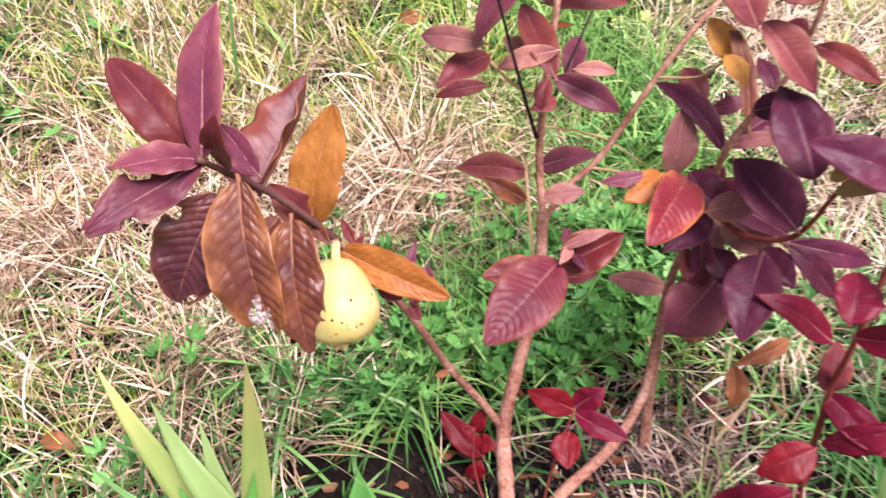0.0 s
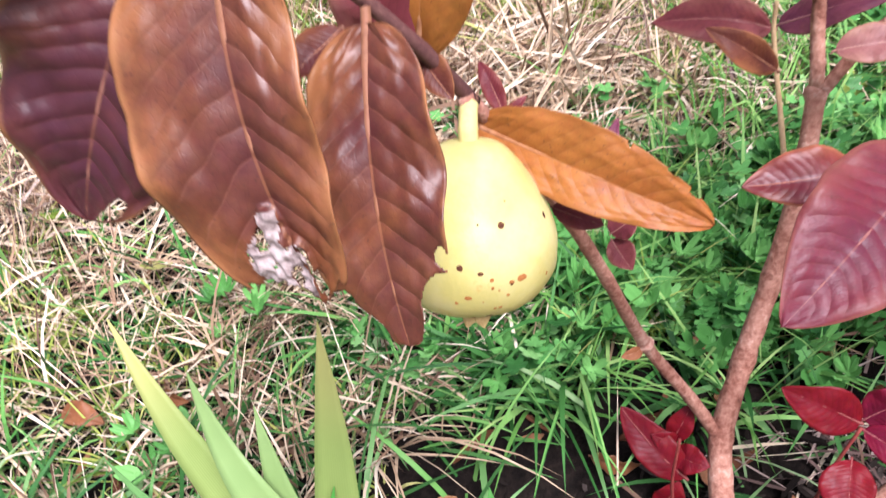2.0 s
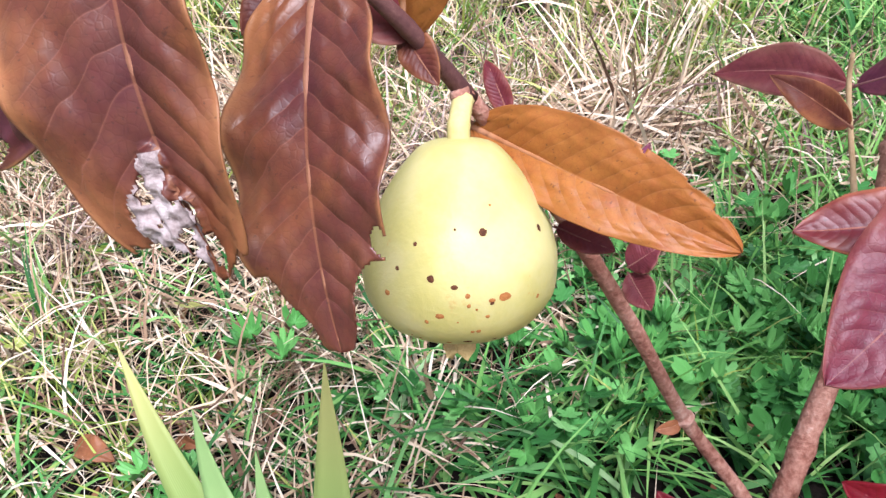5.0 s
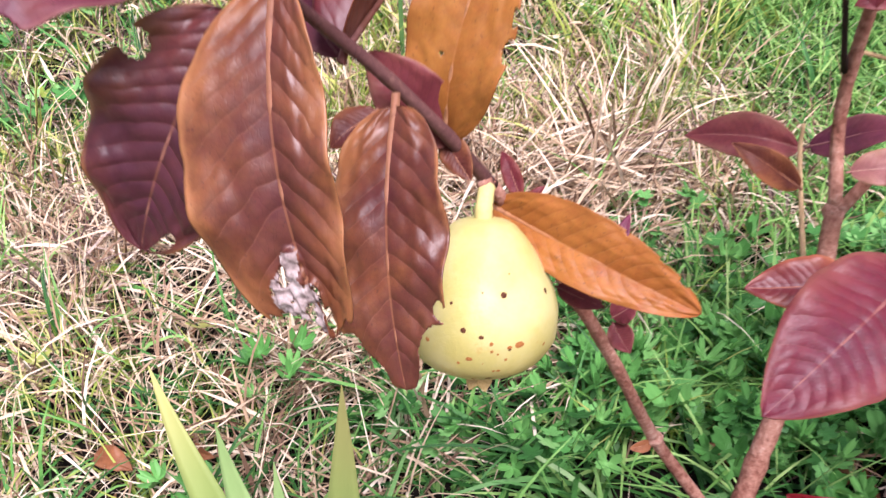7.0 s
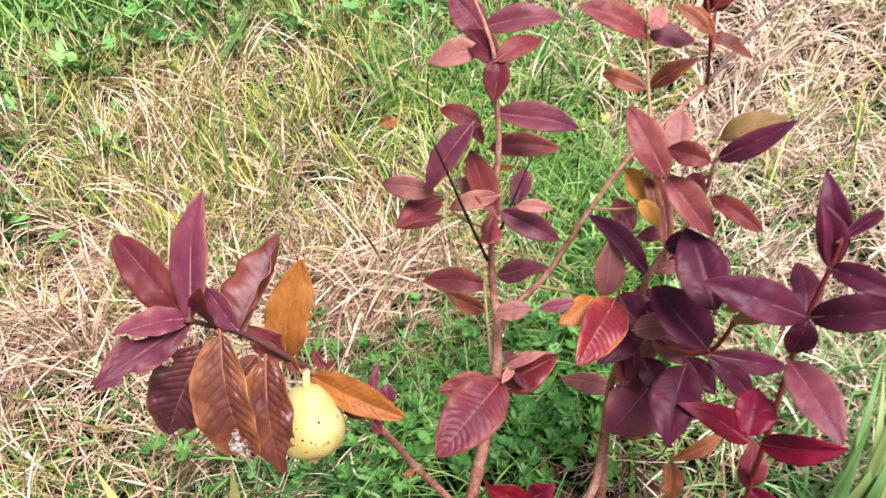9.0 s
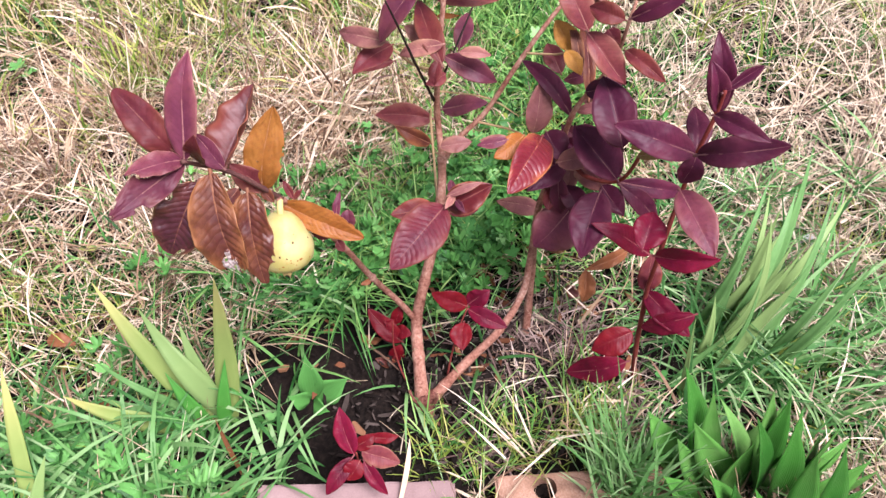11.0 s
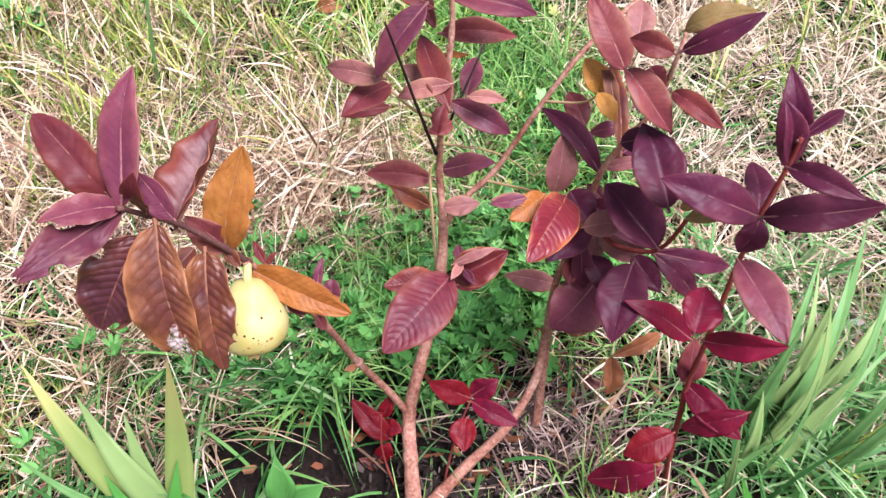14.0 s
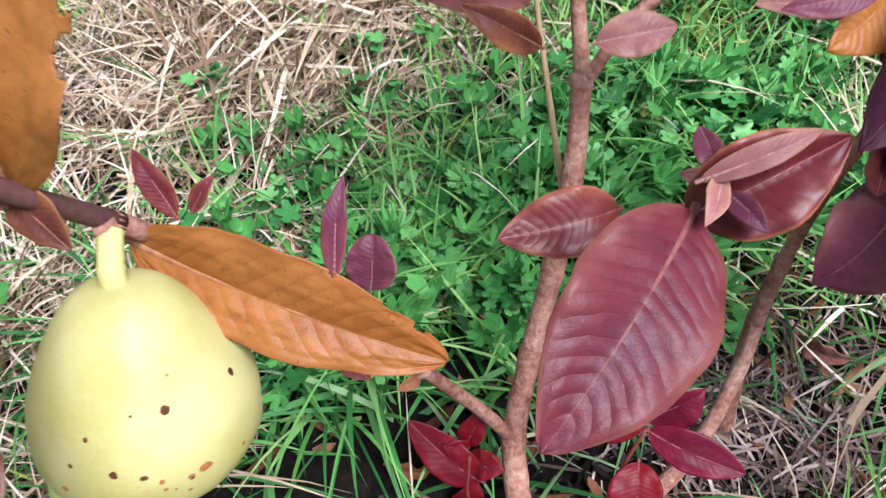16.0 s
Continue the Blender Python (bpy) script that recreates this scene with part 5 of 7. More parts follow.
# ---- strap-leaved plants ----
iris = thing("iris_plant", (-0.255, 0.055, 0), "pale yellow-green iris with a few sword leaves", "iris")
for tip, base, w, bow, m in (
    ((-0.334, 0.172, 0.158), (-0.245, 0.05, -0.005), 0.0275, 0.05, M_IRIS_PALE), ((-0.195, 0.125, 0.180), (-0.232, 0.05, -0.005), 0.0285, 0.02, M_IRIS_PALE),
    ((-0.296, 0.150, 0.122), (-0.232, 0.056, -0.005), 0.0290, 0.28, M_IRIS_LIGHT), ((-0.252, 0.120, 0.118), (-0.236, 0.052, -0.005), 0.0215, 0.08, M_IRIS_LIGHT),
    ((-0.403, 0.093, 0.065), (-0.285, 0.050, 0.0), 0.0240, 0.14, M_IRIS_PALE), ((-0.374, 0.096, 0.041), (-0.290, 0.070, 0.0), 0.0135, 0.12, M_BLUEGRASS), ((-0.364, 0.123, 0.084), (-0.27, 0.065, 0.0), 0.0107, 0.2, M_BLUEGRASS),
    ((-0.283, 0.086, 0.075), (-0.255, 0.044, -0.004), 0.0190, 0.12, M_IRIS_GREEN), ((-0.212, 0.078, 0.085), (-0.238, 0.040, -0.004), 0.0180, 0.10, M_IRIS_GREEN), ((-0.310, 0.060, 0.050), (-0.262, 0.040, -0.004), 0.0170, 0.18, M_IRIS_GREEN),
):
    strap(iris, base, tip, w, m, bow, (0.1, -0.75, 0.65), tip_at=0.22, fold=0.1)
iris_b = thing("iris_plant", (-0.45, -0.04, 0), "single pale iris blade at the edge of the bed", "iris")
strap(iris_b, (-0.452, -0.05, -0.005), (-0.43, 0.09, 0.155), 0.017, M_IRIS_PALE, 0.06, (0.1, -0.75, 0.65))
strap(iris_b, (-0.455, -0.06, -0.005), (-0.40, 0.0, 0.11), 0.014, M_IRIS_LIGHT, 0.06, (0.1, -0.75, 0.65))

rc = random.Random(11)
clump = thing("iris_clump", (0.29, -0.19, 0), "low clump of broad fresh green iris leaves", "iris")
for b, t, w in (
    ((0.270, -0.171), (0.248, -0.111, 0.182), 0.030), ((0.266, -0.163), (0.218, -0.118, 0.112), 0.028), ((0.304, -0.199), (0.249, -0.150, 0.135), 0.035), ((0.316, -0.196), (0.274, -0.143, 0.162), 0.024),
    ((0.331, -0.207), (0.320, -0.155, 0.176), 0.028), ((0.322, -0.198), (0.332, -0.165, 0.177), 0.026), ((0.340, -0.215), (0.337, -0.182, 0.152), 0.029), ((0.311, -0.208), (0.294, -0.174, 0.173), 0.026),
    ((0.335, -0.240), (0.409, -0.223, 0.106), 0.034), ((0.347, -0.243), (0.406, -0.239, 0.073), 0.030), ((0.272, -0.204), (0.214, -0.178, 0.085), 0.028), ((0.276, -0.224), (0.214, -0.203, 0.080), 0.026),
    ((0.306, -0.232), (0.246, -0.199, 0.121), 0.026), ((0.333, -0.257), (0.330, -0.221, 0.172), 0.026), ((0.276, -0.179), (0.271, -0.135, 0.161), 0.020), ((0.295, -0.197), (0.295, -0.186, 0.138), 0.024),
    ((0.359, -0.258), (0.367, -0.218, 0.155), 0.021), ((0.315, -0.253), (0.282, -0.223, 0.121), 0.026), ((0.291, -0.234), (0.267, -0.212, 0.118), 0.027), ((0.268, -0.183), (0.231, -0.157, 0.122), 0.020),
    ((0.360, -0.200), (0.395, -0.185, 0.120), 0.024), ((0.300, -0.180), (0.350, -0.150, 0.110), 0.022), ((0.262, -0.160), (0.285, -0.125, 0.115), 0.020),
):
    strap(clump, (*b, -0.003), t, w * rc.uniform(1.05, 1.35), M_IRIS_BROAD, rc.uniform(-0.03, 0.09), (rc.uniform(-0.5, 0.5), -0.7, 0.6), tip_at=rc.uniform(0.4, 0.55), fold=rc.uniform(0.04, 0.2), belly=0.6)
for i in range(20):
    a = rc.uniform(0, 6.28)
    b = (0.305 + 0.045 * math.cos(a), -0.205 + 0.03 * math.sin(a), -0.003)
    reach = rc.uniform(0.03, 0.08)
    strap(clump, b, (b[0] + reach * math.cos(a), b[1] + reach * math.sin(a) * 0.7, rc.uniform(0.05, 0.12)), rc.uniform(0.024, 0.036), M_IRIS_BROAD, rc.uniform(0.04, 0.16), (math.cos(a) * 0.5, -0.5 + 0.3 * math.sin(a), 0.7), tip_at=0.45, fold=0.1, belly=0.3)
tall = thing("strap_leaf_clump", (0.36, -0.02, 0), "tall light green strap leaves leaning outward", "plant")
for b, t, w, m in (
    ((0.358, -0.042), (0.440, -0.015, 0.113), 0.0174, M_IRIS_LIGHT), ((0.341, -0.024), (0.396, 0.017, 0.205), 0.0156, M_IRIS_LIGHT), ((0.385, 0.006), (0.417, 0.032, 0.196), 0.0172, M_IRIS_LIGHT),
    ((0.409, -0.054), (0.471, -0.049, 0.071), 0.0202, M_YGRASS), ((0.397, -0.063), (0.491, -0.048, 0.118), 0.0106, M_BLUEGRASS), ((0.289, -0.050), (0.345, -0.045, 0.081), 0.0113, M_BLUEGRASS),
    ((0.360, -0.009), (0.370, 0.018, 0.167), 0.0146, M_BLUEGRASS), ((0.538, 0.003), (0.553, 0.023, 0.078), 0.0113, M_BLUEGRASS),
    ((0.326, -0.032), (0.342, -0.009, 0.114), 0.0120, M_IRIS_LIGHT), ((0.369, -0.083), (0.442, -0.091, 0.050), 0.0086, M_BLUEGRASS), ((0.392, -0.096), (0.494, -0.125, 0.016), 0.0073, M_BLUEGRASS),
    ((0.298, -0.064), (0.300, -0.040, 0.134), 0.0084, M_IRIS_LIGHT), ((0.451, -0.066), (0.553, -0.070, 0.069), 0.0081, M_BLUEGRASS), ((0.350, -0.030), (0.420, -0.010, 0.150), 0.0130, M_IRIS_LIGHT),
    ((0.375, -0.015), (0.455, 0.030, 0.130), 0.0120, M_IRIS_LIGHT), ((0.345, -0.045), (0.375, -0.030, 0.150), 0.0110, M_BLUEGRASS),
):
    strap(tall, (*b, -0.003), t, w * rc.uniform(0.7, 1.1), m, rc.uniform(-0.08, 0.16), (rc.uniform(-0.8, 0.5), -0.7, 0.6), tip_at=0.3, fold=0.16)
for i in range(7):
    b = (rc.uniform(0.31, 0.42), rc.uniform(-0.07, 0.02), -0.003)
    up = rc.uniform(0.09, 0.2)
    strap(tall, b, (b[0] + rc.uniform(0.0, 0.1), b[1] + rc.uniform(0.0, 0.06), up), rc.uniform(0.007, 0.015), rc.choice((M_IRIS_LIGHT, M_BLUEGRASS, M_BLUEGRASS)), rc.uniform(0.02, 0.14), (rc.uniform(-0.6, 0.3), -0.7, 0.6), tip_at=0.35, fold=0.16)
for i in range(6):
    b = (rc.uniform(0.33, 0.43), rc.uniform(-0.07, 0.01), -0.003)
    strap(tall, b, (b[0] + rc.uniform(0.07, 0.15), b[1] + rc.uniform(0.04, 0.12), rc.uniform(0.10, 0.19)), rc.uniform(0.009, 0.016), rc.choice((M_IRIS_LIGHT, M_BLUEGRASS)), rc.uniform(0.08, 0.2), (rc.uniform(-0.6, 0.1), -0.7, 0.6), tip_at=0.3, fold=0.14)
plantain = thing("plantain_weed", (-0.13, 0.048, 0), "small broad-leaved green weed in the bare soil", "weed")
for b, t, w in (((-0.129, 0.049), (-0.124, 0.073, 0.064), 0.024), ((-0.126, 0.050), (-0.081, 0.044, 0.036), 0.027), ((-0.133, 0.048), (-0.155, 0.043, 0.028), 0.019), ((-0.130, 0.043), (-0.112, 0.019, 0.012), 0.017)):
    strap(plantain, (*b, -0.003), t, w * 1.25, M_WEEDLEAF, 0.14, (0, -0.6, 0.7), tip_at=0.5, fold=0.3, belly=0.85)


# ---- grass, straw and clover ----
def blades(name, x, y, length, width, azimuth, e0, e1, material, label, segs=4, lift=0.0, category="grass"):
    """Curved tapering blades, each rooted at x, y and bending from elevation e0 to e1 on the way to its tip."""
    n = len(x)
    pos = np.stack([x, y, ground_height(x, y) - 0.004 + lift], 1)
    across = np.stack([-np.sin(azimuth), np.cos(azimuth), np.zeros(n)], 1)
    tilt = np.random.default_rng(n).uniform(-0.7, 0.7, n)
    rows, uvs = [], []
    for k in range(segs + 1):
        s = k / segs
        e = e0 + (e1 - e0) * s
        ahead = np.stack([np.cos(azimuth) * np.cos(e), np.sin(azimuth) * np.cos(e), np.sin(e)], 1)
        normal = np.cross(ahead, across)
        side = across * np.cos(tilt)[:, None] + normal * np.sin(tilt)[:, None]
        w = (width * (1 - s ** 2.2) * (0.7 + 0.5 * s if s < 0.4 else 0.9) / 2)[:, None]
        if k < segs:
            rows += [pos - side * w, pos + side * w]
            uvs += [(s, 0.0), (s, 1.0)]
        else:
            rows.append(pos)
            uvs.append((s, 0.5))
        pos = pos + ahead * (length / segs)[:, None]
    per = 2 * segs + 1
    co = np.stack(rows, 1).reshape(-1, 3)
    base = np.arange(n) * per
    poly = []
    for k in range(segs - 1):
        poly.append(np.stack([base + 2 * k, base + 2 * k + 1, base + 2 * k + 3, base + 2 * k + 2], 1))
    tri = np.stack([base + 2 * segs - 2, base + 2 * segs - 1, base + 2 * segs], 1)
    loops = np.concatenate([np.concatenate(poly).ravel(), tri.ravel()]).astype(np.int32)
    totals = np.concatenate([np.full(n * (segs - 1), 4), np.full(n, 3)]).astype(np.int32)
    starts = np.concatenate([[0], np.cumsum(totals)[:-1]]).astype(np.int32)
    me = bpy.data.meshes.new(name)
    me.vertices.add(len(co))
    me.vertices.foreach_set("co", co.astype(np.float32).ravel())
    me.loops.add(len(loops))
    me.loops.foreach_set("vertex_index", loops)
    me.polygons.add(len(totals))
    me.polygons.foreach_set("loop_start", starts)
    me.polygons.foreach_set("loop_total", totals)
    me.polygons.foreach_set("use_smooth", np.ones(len(totals), dtype=bool))
    layer = me.uv_layers.new(name="UVMap")
    layer.data.foreach_set("uv", np.tile(np.array(uvs, dtype=np.float32), (n, 1))[loops].ravel())
    me.materials.append(material)
    me.update(calc_edges=True)
    return tagged(new(name, me), label, category, kind="stuff")


rng = np.random.default_rng(21)


def bump2(x, y, cx, cy, rx, ry):
    return np.exp(-(((x - cx) / rx) ** 2 + ((y - cy) / ry) ** 2))


def patchy(x, y, seed, f=5.0):
    a = np.sin(f * x + seed) * np.cos(f * 0.8 * y + seed * 1.7) + 0.6 * np.sin(f * 2.3 * x - f * 1.4 * y + seed * 2.1) + 0.4 * np.cos(f * 3.7 * y + seed * 0.7 + f * x)
    return a / 2


def greenness(x, y):
    """How green the lawn is: the weedy patch behind the trunk, a strip beyond it, the bed in front, the far edge."""
    g = 1.15 * bump2(x, y, 0.09, 0.245, 0.21, 0.14) + 1.0 * bump2(x, y, 0.30, 0.50, 0.11, 0.3) + 0.95 * bump2(x, y, -0.27, -0.01, 0.36, 0.11) + 0.9 * bump2(x, y, 0.34, -0.05, 0.15, 0.14) + 0.55 * bump2(x, y, -0.12, 0.15, 0.12, 0.07)
    g += 1.0 * bump2(x, y, -0.5, 1.75, 0.8, 0.33) + 0.85 * bump2(x, y, 0.30, 1.05, 0.24, 0.45) + 0.85 * bump2(x, y, -0.80, 0.85, 0.25, 0.4) + 0.55 * bump2(x, y, -0.58, 1.1, 0.12, 0.3) + 0.4 * bump2(x, y, -0.15, 0.95, 0.25, 0.2) + 0.45 * bump2(x, y, 0.6, 0.45, 0.12, 0.12) + 0.4 * bump2(x, y, 0.72, 0.62, 0.08, 0.1) + 0.35 * bump2(x, y, 0.55, 0.9, 0.1, 0.12) + 0.6 * bump2(x, y, -0.42, 0.22, 0.16, 0.08) + 0.3 * bump2(x, y, -0.33, 0.3, 0.2, 0.1)
    return np.clip(g + 0.25 * patchy(x, y, 1.3) + 0.12 * patchy(x, y, 5.1, 17.0), 0.0, 1.0)


def bare(x, y):
    """The worn soil round the trunk's foot."""
    return np.clip(0.7 * bump2(x, y, 0.07, -0.09, 0.12, 0.035) + 1.0 * bump2(x, y, -0.05, 0.105, 0.15, 0.06) + 1.2 * bump2(x, y, 0.05, -0.02, 0.13, 0.06) + 0.95 * bump2(x, y, 0.18, 0.06, 0.09, 0.07) + 0.9 * bump2(x, y, -0.04, 0.04, 0.07, 0.05) + 0.7 * bump2(x, y, -0.09, -0.03, 0.06, 0.03), 0, 1)


BRICKS = ((-0.202, -0.055, 0.972, -0.233, 0.219), (0.054, -0.113, 0.981, -0.192, 0.215))


def on_bricks(x, y, margin=0.006):
    """Inside the outline of one of the two bricks, each given by its back edge's start, heading and length."""
    inside = np.zeros(np.shape(x), dtype=bool)
    for cx, cy, ux, uy, length in BRICKS:
        u, v = (x - cx) * ux + (y - cy) * uy, -(x - cx) * uy + (y - cy) * ux
        inside |= (u > -margin) & (u < length + margin) & (v < margin) & (v > -0.105 - margin)
    return inside


def scatter(n, x0, x1, y0, y1, keep):
    x, y = rng.uniform(x0, x1, n), rng.uniform(y0, y1, n)
    ok = (rng.uniform(0, 1, n) < keep(x, y)) & ~on_bricks(x, y, 0.012)
    return x[ok], y[ok]


def tufts(n, x0, x1, y0, y1, keep, per=(8, 26), radius=0.012):
    """Roots and headings of blades that grow in tufts and fan outwards."""
    cx, cy = scatter(n, x0, x1, y0, y1, keep)
    count = rng.integers(per[0], per[1], len(cx))
    i = np.repeat(np.arange(len(cx)), count)
    az = rng.uniform(0, 6.283, len(i))
    r = radius * np.sqrt(rng.uniform(0, 1, len(i)))
    size = rng.uniform(0.6, 1.35, len(cx))[i]
    return cx[i] + r * np.cos(az), cy[i] + r * np.sin(az), az + rng.normal(0, 0.5, len(i)), size


def near_low(x, y):
    """Blades stay short beside the bricks, the bare soil and the pale iris."""
    return 1 - 0.6 * np.clip(bare(x, y) + bump2(x, y, -0.24, 0.0, 0.09, 0.07) + bump2(x, y, 0.31, -0.19, 0.1, 0.06) + on_bricks(x, y, 0.05), 0, 1)


def dense(x, y):
    """1 where the near, dense lawn grows, falling off unevenly towards its edges."""
    wob = 0.10 * patchy(x, y, 6.0, 9.0) + 0.05 * patchy(x, y, 2.0, 23.0)
    front = np.minimum(np.minimum(x + 0.85, 1.0 - x) / 0.22, 1) * (y < 0.75)
    back = np.minimum(np.minimum(x + 1.2, 1.5 - x), 2.1 - y) / 0.35 * (y >= 0.75)
    inside = (x > -1.2) & (x < 1.5) & (y > -0.3) & (y < 2.1)
    return np.clip(front + back + 4 * wob * ((front + back) < 1), 0, 1) * inside


def bed(x, y):
    """The fresh green bed before the lawn, free of straw."""
    return np.clip(1.3 * bump2(x, y, -0.20, -0.02, 0.17, 0.12) + 0.6 * bump2(x, y, -0.12, 0.12, 0.10, 0.06), 0, 1)


def straw_keep(a, b):
    gaps = np.clip(0.75 + 1.6 * patchy(a, b, 8.0, 38.0) + 0.9 * patchy(a, b, 4.4, 71.0), 0.05, 1)
    return np.clip(1.05 - 1.05 * greenness(a, b) - 0.88 * bare(a, b), 0.012, 1) * gaps * (1 - 0.8 * bed(a, b)) * dense(a, b)


def green_keep(a, b):
    gaps = np.clip(0.85 + 2.2 * patchy(a, b, 3.0, 34.0), 0.05, 1)
    return np.clip(0.95 * greenness(a, b) - 1.0 * bare(a, b), 0.0, 1) * gaps * (0.14 + 0.86 * (b > 0.14)) * dense(a, b)


def mixed_keep(a, b):
    return np.clip(0.19 + 0.34 * (a < 0.15) * np.clip((b - 0.45) / 0.25, 0, 1) + 0.65 * patchy(a, b, 4.0) - 0.35 * bump2(a, b, 0.75, 0.35, 0.3, 0.4) + 0.3 * patchy(a, b, 9.0, 14.0) - 0.9 * bare(a, b), 0.02, 1) * (1 - 0.6 * greenness(a, b)) * (1 - 0.5 * bed(a, b)) * dense(a, b)


AREAS = ((-0.85, 1.0, -0.3, 0.75, 46000, 0.85), (-1.2, 1.5, 0.75, 2.1, 30000, 1.35))
for x0, x1, y0, y1, n, wide in AREAS:
    for m, label in ((M_STRAW, "pale tan dry straw lying over the soil"), (M_PALESTRAW, "bleached pinkish straw lying over the soil")):
        # the straw is coloured paler beyond the irises
        x, y = scatter(n, x0, x1, y0, y1, straw_keep)
        mine = (x + 0.1 * patchy(x, y, 2.0, 9.0) > 0.42) == (m is M_PALESTRAW)
        x, y = x[mine], y[mine]
        k = len(x)
        flow = 2.2 * patchy(x, y, 7.0, 4.0) + 0.8 * patchy(x, y, 2.0, 13.0)
        e = rng.normal(0.2, 0.4, k)
        mound = 0.016 + 0.03 * np.clip(0.4 + patchy(x, y, 8.0, 38.0) + 0.8 * patchy(x, y, 2.5, 15.0), 0, 1)
        blades("dry_straw", x, y, wide ** 0.5 * rng.uniform(0.03, 0.11, k) * rng.uniform(0.4, 1, k), wide * rng.uniform(0.0016, 0.0062, k) * rng.uniform(0.45, 1, k), flow + rng.normal(0, 1.1, k) + np.pi * rng.integers(0, 2, k), e, e + rng.normal(-0.45, 0.75, k), m, label, 4, rng.uniform(0, 1, k) * mound, "straw")
        x, y, az, size = tufts(n // 18, x0, x1, y0, y1, straw_keep, (8, 24), 0.016)
        mine = (x + 0.1 * patchy(x, y, 2.0, 9.0) > 0.42) == (m is M_PALESTRAW)
        x, y, az, size = x[mine], y[mine], az[mine], size[mine]
        k = len(x)
        blades("dry_tufts", x, y, size * wide ** 0.5 * rng.uniform(0.05, 0.14, k), wide * rng.uniform(0.0012, 0.0040, k), az, rng.uniform(0.5, 1.4, k), rng.uniform(-1.3, 0.5, k), m, "withered tufts of " + label.split(" lying")[0], 5, 0.0, "straw")
    x, y, az, size = tufts(n // 12, x0, x1, y0, y1, green_keep, (4, 12))
    k = len(x)
    blades("green_grass", x, y, size * near_low(x, y) * rng.uniform(0.045, 0.115, k) * wide ** 0.6, wide * rng.uniform(0.0024, 0.0062, k), az, rng.uniform(0.3, 1.4, k), rng.uniform(-0.8, 0.7, k), M_GRASS, "fresh green grass tufts", 4)
    x, y, az, size = tufts(n // 10, x0, x1, y0, y1, mixed_keep, (5, 16))
    k = len(x)
    blades("yellowing_grass", x, y, size * near_low(x, y) * wide ** 0.6 * rng.uniform(0.03, 0.09, k), wide * rng.uniform(0.0014, 0.0036, k), az, rng.uniform(0.4, 1.45, k), rng.uniform(-0.5, 0.9, k), M_YGRASS, "yellow-green half-dry grass tufts", 4)

# the lawn goes on, coarser, all round
far = np.random.default_rng(77)
k = 60000
r, th = 1.0 + 4.5 * np.sqrt(far.uniform(0, 1, k)), far.uniform(0, 6.283, k)
x, y = 0.1 + r * np.cos(th), 0.6 + r * np.sin(th)
ok = ((x < -0.9) | (x > 1.1) | (y < -0.32) | (y > 2.0)) & ~((x > -1.2) & (x < 1.5) & (y > 0.7) & (y < 2.1)) & ~((np.abs(x) < 0.6) & (y < -0.3) & (y > -0.75))
x, y = x[ok], y[ok]
k = len(x)
pick = far.uniform(0, 1, k) + 0.35 * patchy(x, y, 3.0, 2.2)
for m, lo, hi, label in ((M_STRAW, -9, 0.5, "dry straw of the wider lawn"), (M_YGRASS, 0.5, 0.8, "half-dry grass of the wider lawn"), (M_GRASS, 0.8, 9, "green grass of the wider lawn")):
    w = (pick >= lo) & (pick < hi)
    c = int(w.sum())
    blades("wide_lawn", x[w], y[w], far.uniform(0.07, 0.2, c), far.uniform(0.004, 0.009, c), far.uniform(0, 6.283, c), far.uniform(0.1, 1.2, c), far.uniform(-0.7, 0.5, c), m, label, 3)

# between the near lawn and the wide one, thinning outwards
k = 210000
x, y = far.uniform(-3.2, 3.5, k), far.uniform(-2.3, 4.1, k)
near = far.uniform(0, 1, k) < dense(x, y)
off = np.hypot(np.maximum(np.abs(x - 0.15) - 1.0, 0), np.maximum(np.abs(y - 0.9) - 1.1, 0))
ok = ~near & (far.uniform(0, 1, k) < 0.95 * np.exp(-((off / 0.9) ** 2)))
x, y = x[ok], y[ok]
k = len(x)
pick = far.uniform(0, 1, k) - 0.75 * (greenness(x, y) - 0.15) - 0.25 * patchy(x, y, 4.0)
pale = x + 0.5 * far.uniform(-1, 1, k) + 0.2 * patchy(x, y, 2.0) > 0.6
for m, lo, hi, tall, label in ((M_STRAW, 0.34, 9, 0.1, "matted dry straw round the bed"), (M_PALESTRAW, 0.34, 9, 0.1, "pale straw round the bed"), (M_YGRASS, 0.12, 0.34, 0.09, "half-dry grass round the bed"), (M_GRASS, -9, 0.12, 0.1, "green grass round the bed")):
    w = (pick >= lo) & (pick < hi) & ((lo < 0.3) | (pale == (m is M_PALESTRAW)))
    c = int(w.sum())
    blades("outer_lawn", x[w], y[w], far.uniform(0.4, 1, c) * tall * 1.2, far.uniform(0.0025, 0.007, c), far.uniform(0, 6.283, c), far.uniform(0.0, 0.9, c), far.uniform(-0.6, 0.4, c), m, label, 3, far.uniform(0, 0.03, c))

